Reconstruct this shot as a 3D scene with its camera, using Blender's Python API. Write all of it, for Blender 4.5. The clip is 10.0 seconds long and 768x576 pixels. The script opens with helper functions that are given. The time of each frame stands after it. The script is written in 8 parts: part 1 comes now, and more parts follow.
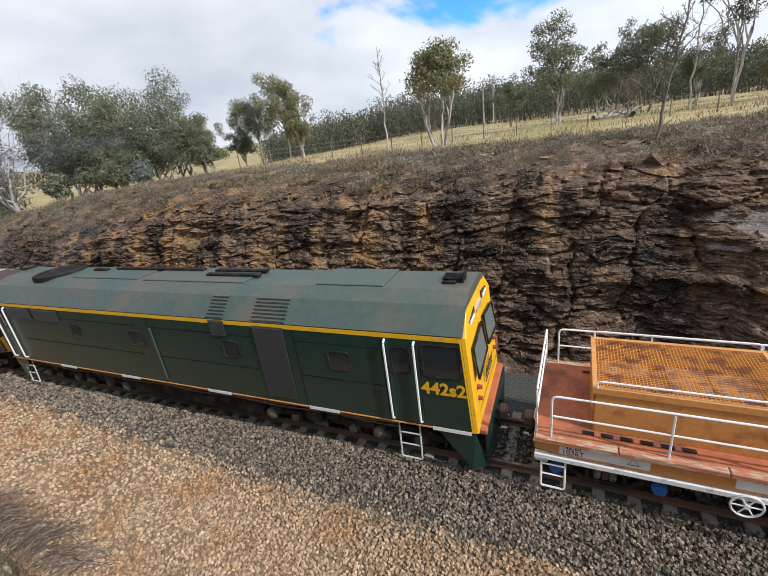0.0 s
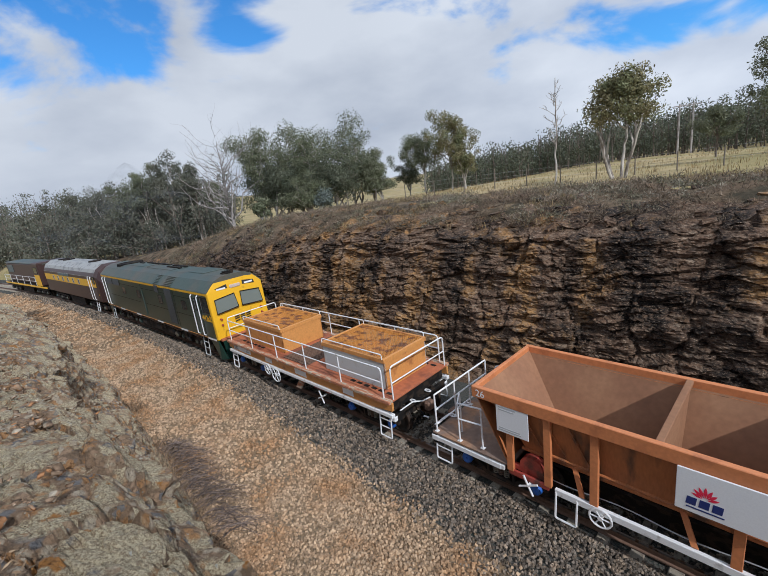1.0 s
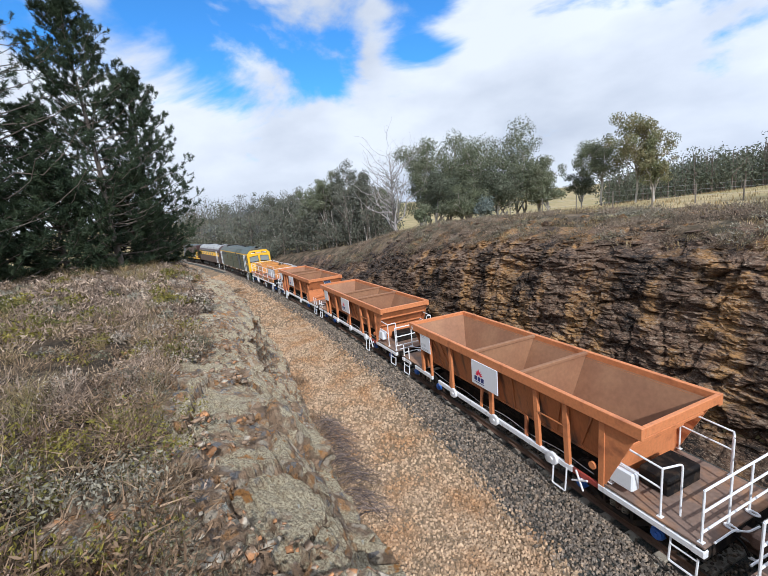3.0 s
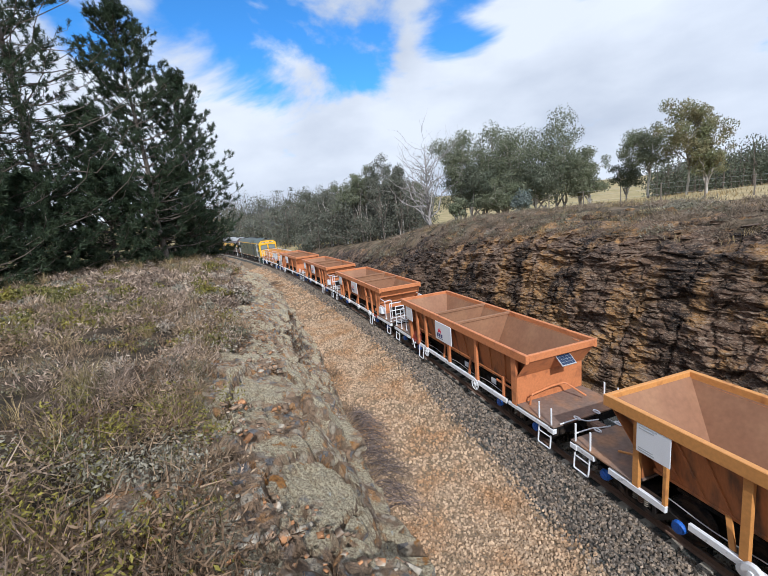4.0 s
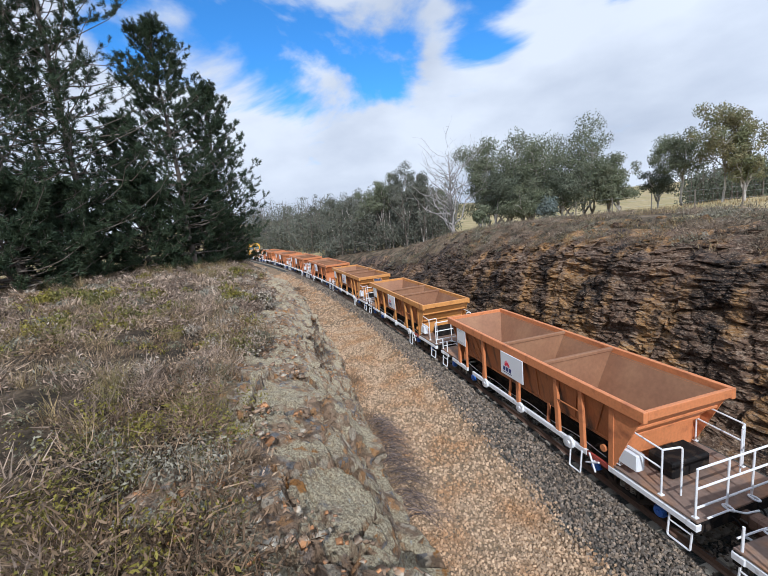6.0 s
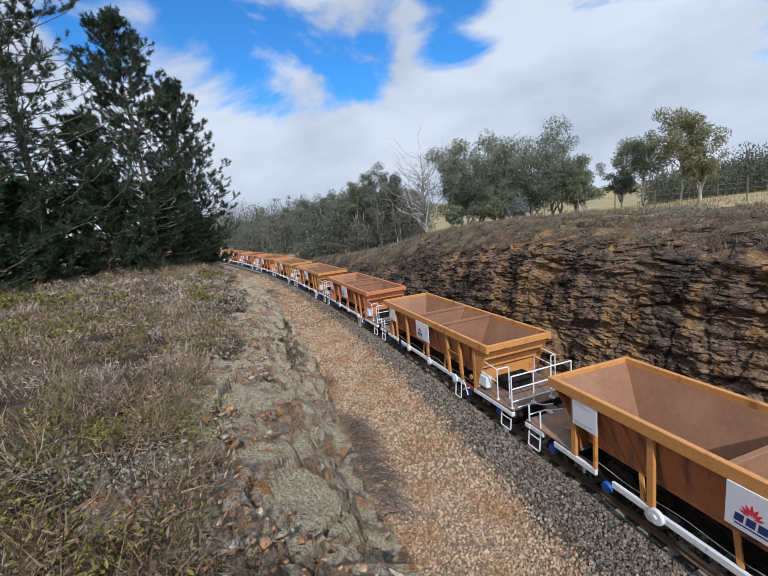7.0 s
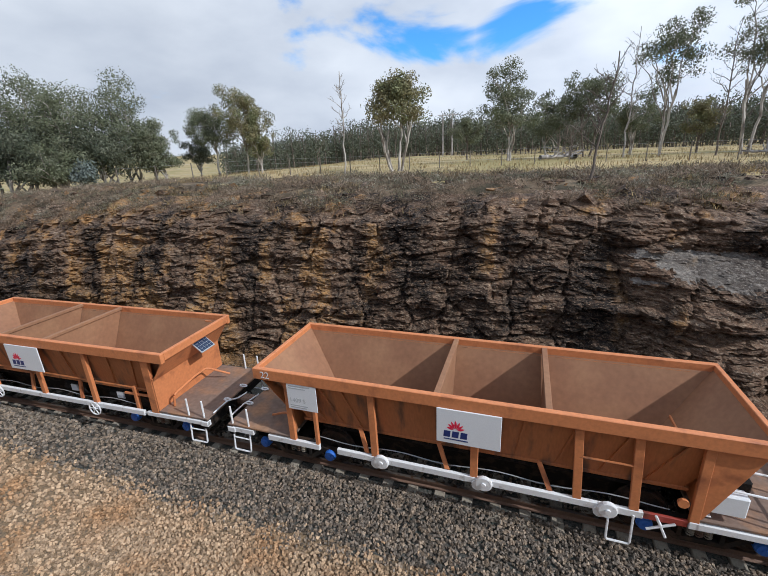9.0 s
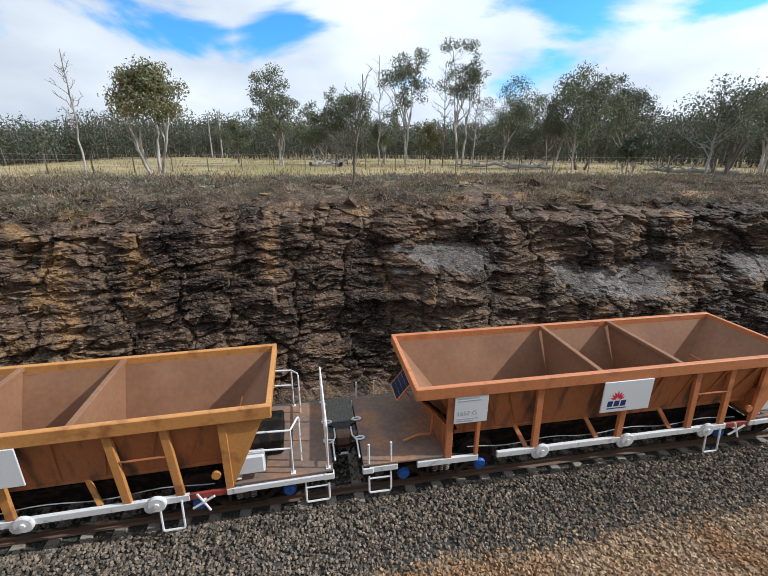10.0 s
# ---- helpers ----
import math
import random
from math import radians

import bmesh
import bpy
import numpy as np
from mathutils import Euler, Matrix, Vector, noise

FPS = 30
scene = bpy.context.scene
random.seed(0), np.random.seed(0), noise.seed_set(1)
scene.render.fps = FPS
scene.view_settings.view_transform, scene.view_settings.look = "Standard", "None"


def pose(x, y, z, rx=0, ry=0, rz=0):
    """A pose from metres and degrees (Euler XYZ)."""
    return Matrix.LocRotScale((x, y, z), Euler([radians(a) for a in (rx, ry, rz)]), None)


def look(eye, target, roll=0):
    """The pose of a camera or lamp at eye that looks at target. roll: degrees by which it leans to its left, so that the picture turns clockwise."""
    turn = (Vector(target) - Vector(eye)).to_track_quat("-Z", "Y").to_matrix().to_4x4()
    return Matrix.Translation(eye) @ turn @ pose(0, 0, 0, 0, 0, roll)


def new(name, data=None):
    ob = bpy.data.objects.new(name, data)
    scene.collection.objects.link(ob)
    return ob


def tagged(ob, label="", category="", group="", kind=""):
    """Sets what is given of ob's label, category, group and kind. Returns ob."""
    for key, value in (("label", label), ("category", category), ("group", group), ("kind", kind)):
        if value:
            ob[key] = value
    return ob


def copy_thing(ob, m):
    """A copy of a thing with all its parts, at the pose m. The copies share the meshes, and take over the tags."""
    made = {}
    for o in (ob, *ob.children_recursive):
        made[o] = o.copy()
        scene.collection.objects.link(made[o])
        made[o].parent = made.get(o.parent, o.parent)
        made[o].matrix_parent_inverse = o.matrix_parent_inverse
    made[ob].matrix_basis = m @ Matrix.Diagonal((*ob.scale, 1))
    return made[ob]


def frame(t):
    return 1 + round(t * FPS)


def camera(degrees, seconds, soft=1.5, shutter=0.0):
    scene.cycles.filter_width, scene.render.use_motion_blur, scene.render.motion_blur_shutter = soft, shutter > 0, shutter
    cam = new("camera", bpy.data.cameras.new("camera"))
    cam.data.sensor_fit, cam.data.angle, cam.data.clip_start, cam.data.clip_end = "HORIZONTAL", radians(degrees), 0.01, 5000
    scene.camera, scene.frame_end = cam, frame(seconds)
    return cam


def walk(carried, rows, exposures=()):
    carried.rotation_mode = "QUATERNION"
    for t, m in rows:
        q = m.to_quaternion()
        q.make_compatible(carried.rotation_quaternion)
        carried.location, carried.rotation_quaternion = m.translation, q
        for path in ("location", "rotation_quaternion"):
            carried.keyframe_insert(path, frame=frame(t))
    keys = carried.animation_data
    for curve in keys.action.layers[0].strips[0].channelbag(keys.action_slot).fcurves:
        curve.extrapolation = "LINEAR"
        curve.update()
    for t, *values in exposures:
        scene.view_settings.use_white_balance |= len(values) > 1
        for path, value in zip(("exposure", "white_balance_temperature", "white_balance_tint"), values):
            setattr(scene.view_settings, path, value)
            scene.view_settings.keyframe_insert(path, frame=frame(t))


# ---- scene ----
cam = camera(87.25, 10.0, soft=0.72)
# seconds, place in metres, yaw, pitch and roll in degrees
PATH = [
    (0.0, 0.28, 0.17, 7.49, -2.66, -21.01, 7.13),
    (0.5, 0.25, 0.14, 7.49, 9.12, -17.06, 7.60),
    (1.0, 0.15, 0.09, 7.52, 19.11, -14.31, 6.89),
    (1.5, 0.07, 0.05, 7.52, 26.85, -12.54, 6.06),
    (2.0, 0.02, 0.01, 7.52, 33.07, -11.24, 5.41),
    (2.5, -0.02, 0.01, 7.50, 37.58, -10.83, 5.11),
    (4.0, 0.00, 0.01, 7.50, 45.81, -11.24, 5.38),
    (4.5, -0.00, -0.00, 7.50, 47.52, -11.17, 5.33),
    (5.0, -0.00, -0.01, 7.51, 48.62, -10.69, 5.20),
    (6.5, 0.03, 0.03, 7.49, 49.02, -9.72, 5.14),
    (7.0, 0.09, 0.07, 7.47, 45.52, -10.17, 5.47),
    (7.5, 0.22, 0.12, 7.45, 37.78, -11.59, 5.58),
    (8.0, 0.33, 0.16, 7.39, 24.59, -14.23, 5.31),
    (8.5, 0.50, 0.16, 7.37, 8.74, -16.87, 4.29),
    (9.0, 0.60, 0.07, 7.40, -7.54, -18.38, 2.50),
    (9.5, 0.70, -0.04, 7.42, -22.60, -18.49, 1.44),
    (10.0, 0.74, -0.09, 7.42, -37.33, -18.40, -0.18),
]
# seconds, stops, kelvin, tint
EXPO = [(0.0, -0.04, 6150, 10), (0.5, -0.32, 5950, 10), (1.0, -0.44, 5850, 10), (1.5, -0.28, 5800, 10), (2.5, 0.0, 5800, 10), (4.5, -0.08, 5750, 10), (6.5, -0.15, 5650, 10), (7.5, -0.42, 5700, 10), (8.5, -0.34, 5800, 10), (9.5, -0.2, 5900, 8), (10.0, -0.16, 5900, 7)]
walk(cam, [(t, pose(x, y, z, 90 + pitch, roll, yaw)) for t, x, y, z, yaw, pitch, roll in PATH], EXPO)

# ---- world and sun ----
from mathutils.bvhtree import BVHTree

TC = (-162.105, -327.667)      # centre of the railway curve
TR = 373.948                   # its radius
A0 = math.atan2(-TC[1], -TC[0])


def trk(s, d, z=0.0):
    """A place s metres along the line (positive the way the train goes) and d metres off it (positive beyond it)."""
    a = A0 + s / TR
    return Vector((TC[0] + (TR + d) * math.cos(a), TC[1] + (TR + d) * math.sin(a), z))


SUN_AZ = math.radians(128.0)   # compass bearing of the sun, clockwise from +y
SUN_EL = math.radians(38.0)
world = bpy.data.worlds.new("sky")
scene.world = world
world.use_nodes = True
wn, wl = world.node_tree.nodes, world.node_tree.links
wn.clear()
w_out = wn.new("ShaderNodeOutputWorld")
w_bg = wn.new("ShaderNodeBackground")
w_sky = wn.new("ShaderNodeTexSky")
w_sky.sky_type = "NISHITA"
w_sky.sun_disc = False
w_sky.sun_elevation, w_sky.sun_rotation = SUN_EL, SUN_AZ
w_sky.ozone_density = 2.0
w_co = wn.new("ShaderNodeTexCoord")
w_map = wn.new("ShaderNodeMapping")
w_map.inputs["Scale"].default_value = (1.0, 1.0, 2.2)
w_map.inputs["Location"].default_value = (0.35, 0.15, 0.0)
w_n = wn.new("ShaderNodeTexNoise")
w_n.inputs["Scale"].default_value = 2.6
w_n.inputs["Detail"].default_value = 7.0
w_n.inputs["Roughness"].default_value = 0.52
w_n.inputs["Distortion"].default_value = 0.35
w_n2 = wn.new("ShaderNodeTexNoise")
w_n2.inputs["Scale"].default_value = 2.3
w_n2.inputs["Detail"].default_value = 6.0
w_r2 = wn.new("ShaderNodeValToRGB")
w_r2.color_ramp.elements[0].position, w_r2.color_ramp.elements[1].position = 0.36, 0.60
w_r2.color_ramp.elements[0].color = (10.8, 11.4, 12.5, 1)
w_r2.color_ramp.elements[1].color = (15.5, 15.8, 16.2, 1)
w_gain = wn.new("ShaderNodeMix")
w_gain.data_type, w_gain.blend_type = "RGBA", "MULTIPLY"
w_gain.inputs[0].default_value = 1.0
w_gain.inputs[7].default_value = (1.15, 2.5, 3.5, 1)
w_mix = wn.new("ShaderNodeMix")
w_mix.data_type = "RGBA"
w_bg.inputs["Strength"].default_value = 0.068


def sky_math(kind, a, b):
    n = wn.new("ShaderNodeMath")
    n.operation = kind
    for sock, value in zip(n.inputs, (a, b)):
        if isinstance(value, float):
            sock.default_value = value
        else:
            wl.new(value, sock)
    return n.outputs[0]


def gap(az, el, tight):
    """How near the sky's direction lies to the middle of a gap in the clouds."""
    n = wn.new("ShaderNodeVectorMath")
    n.operation = "DOT_PRODUCT"
    a, e = math.radians(az), math.radians(el)
    n.inputs[1].default_value = (-math.sin(a) * math.cos(e), math.cos(a) * math.cos(e), math.sin(e))
    wl.new(w_co.outputs["Generated"], n.inputs[0])
    return sky_math("POWER", sky_math("MAXIMUM", n.outputs["Value"], 0.0), tight)


wl.new(w_co.outputs["Generated"], w_map.inputs["Vector"])
wl.new(w_map.outputs["Vector"], w_n.inputs["Vector"])
wl.new(w_map.outputs["Vector"], w_n2.inputs["Vector"])
gaps = gap(60, 25, 70.0)
for az, el, tight in ((47, 22, 90.0), (36, 21, 160.0), (-14, 15, 150.0), (-25, 15, 130.0), (-60, 15, 200.0), (-75, 14, 200.0), (-120, 40, 40.0), (150, 35, 40.0)):
    gaps = sky_math("MAXIMUM", gaps, gap(az, el, tight))
cover = sky_math("SUBTRACT", sky_math("ADD", sky_math("MULTIPLY", w_n.outputs["Fac"], 1.7), -0.16), sky_math("MULTIPLY", gaps, 0.30))
w_dir = wn.new("ShaderNodeSeparateXYZ")            # clouds close up towards the horizon
wl.new(w_co.outputs["Generated"], w_dir.inputs[0])
cover = sky_math("ADD", cover, sky_math("MULTIPLY", sky_math("MAXIMUM", sky_math("SUBTRACT", 0.2, w_dir.outputs["Z"]), 0.0), 1.4))
w_r = wn.new("ShaderNodeMapRange")
w_r.interpolation_type = "SMOOTHSTEP"
w_r.inputs["From Min"].default_value, w_r.inputs["From Max"].default_value = 0.38, 0.58
wl.new(cover, w_r.inputs["Value"])
wl.new(w_n2.outputs["Fac"], w_r2.inputs["Fac"])
wl.new(w_sky.outputs["Color"], w_gain.inputs[6])
wl.new(w_r.outputs["Result"], w_mix.inputs[0])
wl.new(w_gain.outputs[2], w_mix.inputs[6])
wl.new(w_r2.outputs["Color"], w_mix.inputs[7])
w_glow = wn.new("ShaderNodeVectorMath")          # the sky is brighter towards the sun
w_glow.operation = "SCALE"
wl.new(w_mix.outputs[2], w_glow.inputs[0])
wl.new(sky_math("ADD", sky_math("MULTIPLY", gap(-80, 28, 1.0), 0.36), 0.87), w_glow.inputs["Scale"])
wl.new(w_glow.outputs["Vector"], w_bg.inputs["Color"])
wl.new(w_bg.outputs["Background"], w_out.inputs["Surface"])

sun_data = bpy.data.lights.new("sun", "SUN")
sun_data.energy, sun_data.angle, sun_data.color = 4.1, math.radians(0.6), (1.0, 0.945, 0.87)
sun = new("sun", sun_data)
sun_dir = Vector((math.sin(SUN_AZ) * math.cos(SUN_EL), math.cos(SUN_AZ) * math.cos(SUN_EL), math.sin(SUN_EL)))
sun.matrix_world = look(sun_dir * 200, (0, 0, 0))

# ---- materials ----
def material(name, base, rough=0.6, metal=0.0, spots=None, spot_scale=3.0, spot_lo=0.5, spot_hi=0.6, grain=0.25, grain_scale=40.0,
             bump=0.2, bump_scale=60.0, stretch=(1, 1, 1), per_object=0.0, island=0.0, spec=0.5, second=None, second_scale=1.0, second_lo=0.45, second_hi=0.6, voronoi=0.0):
    """A worn surface: base colour, fine grain, one or two kinds of patches with a shape of their own, and relief."""
    m = bpy.data.materials.new(name)
    m.use_nodes = True
    nt = m.node_tree
    n, l = nt.nodes, nt.links
    b = n["Principled BSDF"]
    b.inputs["Roughness"].default_value = rough
    b.inputs["Metallic"].default_value = metal
    b.inputs["Specular IOR Level"].default_value = spec
    co = n.new("ShaderNodeTexCoord")
    mp = n.new("ShaderNodeMapping")
    mp.inputs["Scale"].default_value = stretch
    l.new(co.outputs["Object"], mp.inputs["Vector"])

    def tex(scale, detail=4.0):
        t = n.new("ShaderNodeTexNoise")
        t.inputs["Scale"].default_value, t.inputs["Detail"].default_value = scale, detail
        l.new(mp.outputs["Vector"], t.inputs["Vector"])
        return t.outputs["Fac"]

    def ramp(src, lo, hi):
        r = n.new("ShaderNodeMapRange")
        r.inputs["From Min"].default_value, r.inputs["From Max"].default_value = lo, hi
        l.new(src, r.inputs["Value"])
        return r.outputs["Result"]

    def mixed(fac, a, c, blend="MIX"):
        x = n.new("ShaderNodeMix")
        x.data_type, x.blend_type = "RGBA", blend
        if isinstance(fac, float):
            x.inputs[0].default_value = fac
        else:
            l.new(fac, x.inputs[0])
        for sock, value in ((x.inputs[6], a), (x.inputs[7], c)):
            if isinstance(value, tuple):
                sock.default_value = (*value[:3], 1)
            else:
                l.new(value, sock)
        return x.outputs[2]

    col = (*base, 1)
    if second:
        col = mixed(ramp(tex(second_scale, 3), second_lo, second_hi), col, (*second, 1))
    if spots:
        col = mixed(ramp(tex(spot_scale, 6), spot_lo, spot_hi), col, (*spots, 1))
    if grain:
        g = ramp(tex(grain_scale, 5), 0.25, 0.75)
        lo, hi = 1.0 - grain, 1.0 + grain
        v = n.new("ShaderNodeMapRange")
        v.inputs["To Min"].default_value, v.inputs["To Max"].default_value = lo, hi
        l.new(g, v.inputs["Value"])
        c = n.new("ShaderNodeCombineColor")
        for k in range(3):
            l.new(v.outputs["Result"], c.inputs[k])
        col = mixed(1.0, col, c.outputs["Color"], "MULTIPLY")
    for amount, source in ((per_object, "object"), (island, "island")):
        if amount:
            if source == "object":
                src = n.new("ShaderNodeObjectInfo").outputs["Random"]
            else:
                src = n.new("ShaderNodeNewGeometry").outputs["Random Per Island"]
            v = n.new("ShaderNodeMapRange")
            v.inputs["To Min"].default_value, v.inputs["To Max"].default_value = 1 - amount, 1 + amount
            l.new(src, v.inputs["Value"])
            c = n.new("ShaderNodeCombineColor")
            for k in range(3):
                l.new(v.outputs["Result"], c.inputs[k])
            col = mixed(1.0, col, c.outputs["Color"], "MULTIPLY")
    if isinstance(col, tuple):
        b.inputs["Base Color"].default_value = col
    else:
        l.new(col, b.inputs["Base Color"])
    if bump:
        bp = n.new("ShaderNodeBump")
        bp.inputs["Strength"].default_value = bump
        bp.inputs["Distance"].default_value = 0.02
        if voronoi:
            vo = n.new("ShaderNodeTexVoronoi")
            vo.inputs["Scale"].default_value = voronoi
            l.new(mp.outputs["Vector"], vo.inputs["Vector"])
            l.new(vo.outputs["Distance"], bp.inputs["Height"])
        else:
            l.new(tex(bump_scale, 6), bp.inputs["Height"])
        l.new(bp.outputs["Normal"], b.inputs["Normal"])
    return m


M = {}
M["orange"] = material("orange_paint", (0.58, 0.212, 0.082), 0.5, spots=(0.30, 0.10, 0.045), spot_scale=2.2, spot_lo=0.55, spot_hi=0.75, grain=0.12, grain_scale=14, bump=0.05, per_object=0.06)
M["yellow_orange"] = material("yellow_orange_paint", (0.58, 0.262, 0.075), 0.5, spots=(0.32, 0.12, 0.04), spot_scale=2.5, spot_lo=0.56, spot_hi=0.72, grain=0.12, grain_scale=14, bump=0.05)
M["hopper"] = material("rusted_hopper_plate", (0.245, 0.122, 0.068), 0.7, spots=(0.31, 0.165, 0.09), spot_scale=0.8, spot_lo=0.4, spot_hi=0.7, grain=0.12, grain_scale=9, bump=0.05, spec=0.3)
# darker orange than the rims, with upright dark brown patches
M["hopper_out"] = material("patchy_dark_orange_plate", (0.42, 0.15, 0.05), 0.6, spots=(0.12, 0.06, 0.035), spot_scale=1.6, spot_lo=0.52, spot_hi=0.66, grain=0.15, grain_scale=12, bump=0.05, stretch=(2.0, 1.0, 0.5))
M["white"] = material("white_paint", (0.78, 0.79, 0.80), 0.45, spots=(0.42, 0.40, 0.38), spot_scale=6, spot_lo=0.6, spot_hi=0.75, grain=0.06, bump=0.03)
M["deck"] = material("worn_steel_deck", (0.20, 0.14, 0.11), 0.75, spots=(0.30, 0.17, 0.10), spot_scale=1.3, spot_lo=0.48, spot_hi=0.62, grain=0.2, grain_scale=10, bump=0.1, spec=0.3)
M["black"] = material("sooty_steel", (0.012, 0.011, 0.011), 0.75, spots=(0.035, 0.026, 0.02), spot_scale=5, grain=0.25, bump=0.2, spec=0.15)
M["darkframe"] = material("dark_frame", (0.020, 0.018, 0.017), 0.7, spots=(0.055, 0.036, 0.026), spot_scale=3, grain=0.25, bump=0.15, spec=0.2)
M["blue"] = material("blue_cap_paint", (0.03, 0.14, 0.55), 0.45, grain=0.1, bump=0.03)
M["red"] = material("red_paint", (0.32, 0.05, 0.035), 0.55, spots=(0.12, 0.04, 0.03), grain=0.15, bump=0.05)
M["sign"] = material("sign_enamel", (0.76, 0.78, 0.80), 0.35, grain=0.04, bump=0.0)
M["logo_red"] = material("logo_red", (0.70, 0.02, 0.07), 0.4, grain=0.0, bump=0.0)
M["navy"] = material("navy_print", (0.012, 0.03, 0.16), 0.4, grain=0.0, bump=0.0)
M["print"] = material("black_print", (0.03, 0.03, 0.03), 0.5, grain=0.0, bump=0.0)
M["grey_print"] = material("faded_grey_print", (0.45, 0.47, 0.48), 0.5, grain=0.0, bump=0.0)
M["green"] = material("dark_green_paint", (0.008, 0.036, 0.027), 0.32, spots=(0.02, 0.036, 0.03), spot_scale=0.8, spot_lo=0.5, spot_hi=0.75, grain=0.15, grain_scale=8, bump=0.03)
M["roofgrey"] = material("grimy_roof_paint", (0.056, 0.082, 0.07), 0.5, spots=(0.10, 0.09, 0.068), spot_scale=0.5, spot_lo=0.45, spot_hi=0.65, grain=0.15, grain_scale=6, bump=0.04)
M["cabyellow"] = material("yellow_cab_paint", (0.78, 0.43, 0.015), 0.4, spots=(0.45, 0.25, 0.03), spot_scale=3, spot_lo=0.62, spot_hi=0.78, grain=0.06, bump=0.03)
M["maroon"] = material("dark_maroon_paint", (0.05, 0.025, 0.022), 0.45, grain=0.15, bump=0.03)
M["lightgrey"] = material("light_grey_roof", (0.34, 0.34, 0.33), 0.55, spots=(0.2, 0.2, 0.2), spot_scale=2, grain=0.12, bump=0.03)
M["rust_deck"] = material("rust_red_deck", (0.40, 0.13, 0.06), 0.7, spots=(0.22, 0.08, 0.05), spot_scale=1.7, spot_lo=0.45, spot_hi=0.62, grain=0.2, grain_scale=9, bump=0.1, spec=0.3)
M["timber"] = material("flaking_painted_timber", (0.42, 0.17, 0.09), 0.8, spots=(0.45, 0.37, 0.27), spot_scale=7, spot_lo=0.5, spot_hi=0.58, grain=0.3, grain_scale=18, bump=0.5, bump_scale=25, stretch=(0.4, 2, 2))
M["mesh"] = material("orange_mesh", (0.62, 0.27, 0.055), 0.55, spots=(0.22, 0.09, 0.04), grain=0.15, bump=0.05)
M["boxgrey"] = material("pale_grey_side", (0.52, 0.54, 0.54), 0.5, spots=(0.4, 0.36, 0.3), spot_scale=3, spot_lo=0.6, spot_hi=0.75, grain=0.06, bump=0.03)
M["steel"] = material("rail_steel", (0.22, 0.19, 0.17), 0.4, 0.7, spots=(0.14, 0.08, 0.05), spot_scale=6, grain=0.15, bump=0.05)
M["rail_side"] = material("rusty_rail", (0.16, 0.095, 0.065), 0.7, grain=0.25, bump=0.15)
M["concrete"] = material("weathered_sleeper", (0.30, 0.265, 0.21), 0.85, spots=(0.18, 0.15, 0.12), spot_scale=5, grain=0.2, bump=0.3, per_object=0.12)
M["solar"] = material("solar_cells", (0.02, 0.035, 0.075), 0.15, grain=0.1, bump=0.0)
M["alu"] = material("dull_aluminium", (0.55, 0.56, 0.57), 0.4, 0.6, grain=0.08, bump=0.02)
M["lampglass"] = material("lamp_lens", (0.55, 0.45, 0.38), 0.1, grain=0.0, bump=0.0)
M["bark"] = material("pale_gum_bark", (0.46, 0.42, 0.37), 0.85, spots=(0.17, 0.14, 0.115), spot_scale=3, spot_lo=0.45, spot_hi=0.6, grain=0.2, bump=0.3, stretch=(1, 1, 0.3))
M["bark_dark"] = material("dark_rough_bark", (0.12, 0.095, 0.075), 0.9, spots=(0.20, 0.17, 0.14), spot_scale=4, grain=0.3, bump=0.5, stretch=(1, 1, 0.3))
M["bark_dead"] = material("bleached_dead_wood", (0.36, 0.33, 0.31), 0.85, spots=(0.20, 0.18, 0.165), spot_scale=3, grain=0.2, bump=0.3, stretch=(1, 1, 0.3))
M["brush"] = material("grey_dead_twigs", (0.16, 0.125, 0.11), 0.9, grain=0.4, grain_scale=8, bump=0.0, island=0.6, spec=0.1)
M["post"] = material("grey_fence_wood", (0.16, 0.135, 0.11), 0.9, grain=0.3, bump=0.4)


def leaf_material(name, a, b, island=0.35):
    m = material(name, a, 0.6, grain=0.0, bump=0.0, second=b, second_scale=0.9, second_lo=0.4, second_hi=0.6, island=island, spec=0.25)
    n, l = m.node_tree.nodes, m.node_tree.links
    p = n["Principled BSDF"]
    tr = n.new("ShaderNodeBsdfTranslucent")
    mx = n.new("ShaderNodeMixShader")
    mx.inputs[0].default_value = 0.16
    for link in list(p.inputs["Base Color"].links):
        l.new(link.from_socket, tr.inputs["Color"])
    l.new(p.outputs["BSDF"], mx.inputs[1])
    l.new(tr.outputs["BSDF"], mx.inputs[2])
    l.new(mx.outputs["Shader"], n["Material Output"].inputs["Surface"])
    return m


M["leaf_gum"] = leaf_material("gum_leaves", (0.135, 0.15, 0.085), (0.175, 0.185, 0.12), 0.3)
M["leaf_gum_b"] = leaf_material("olive_gum_leaves", (0.165, 0.175, 0.085), (0.21, 0.18, 0.09), 0.3)
M["leaf_grey"] = leaf_material("blue_grey_leaves", (0.15, 0.175, 0.16), (0.11, 0.135, 0.115))
M["leaf_dark"] = leaf_material("dark_wood_leaves", (0.088, 0.102, 0.066), (0.12, 0.128, 0.088))
M["leaf_valley"] = leaf_material("grey_olive_wood_leaves", (0.10, 0.108, 0.08), (0.15, 0.148, 0.112))
M["leaf_pine"] = leaf_material("pine_needles", (0.036, 0.056, 0.03), (0.052, 0.072, 0.036))
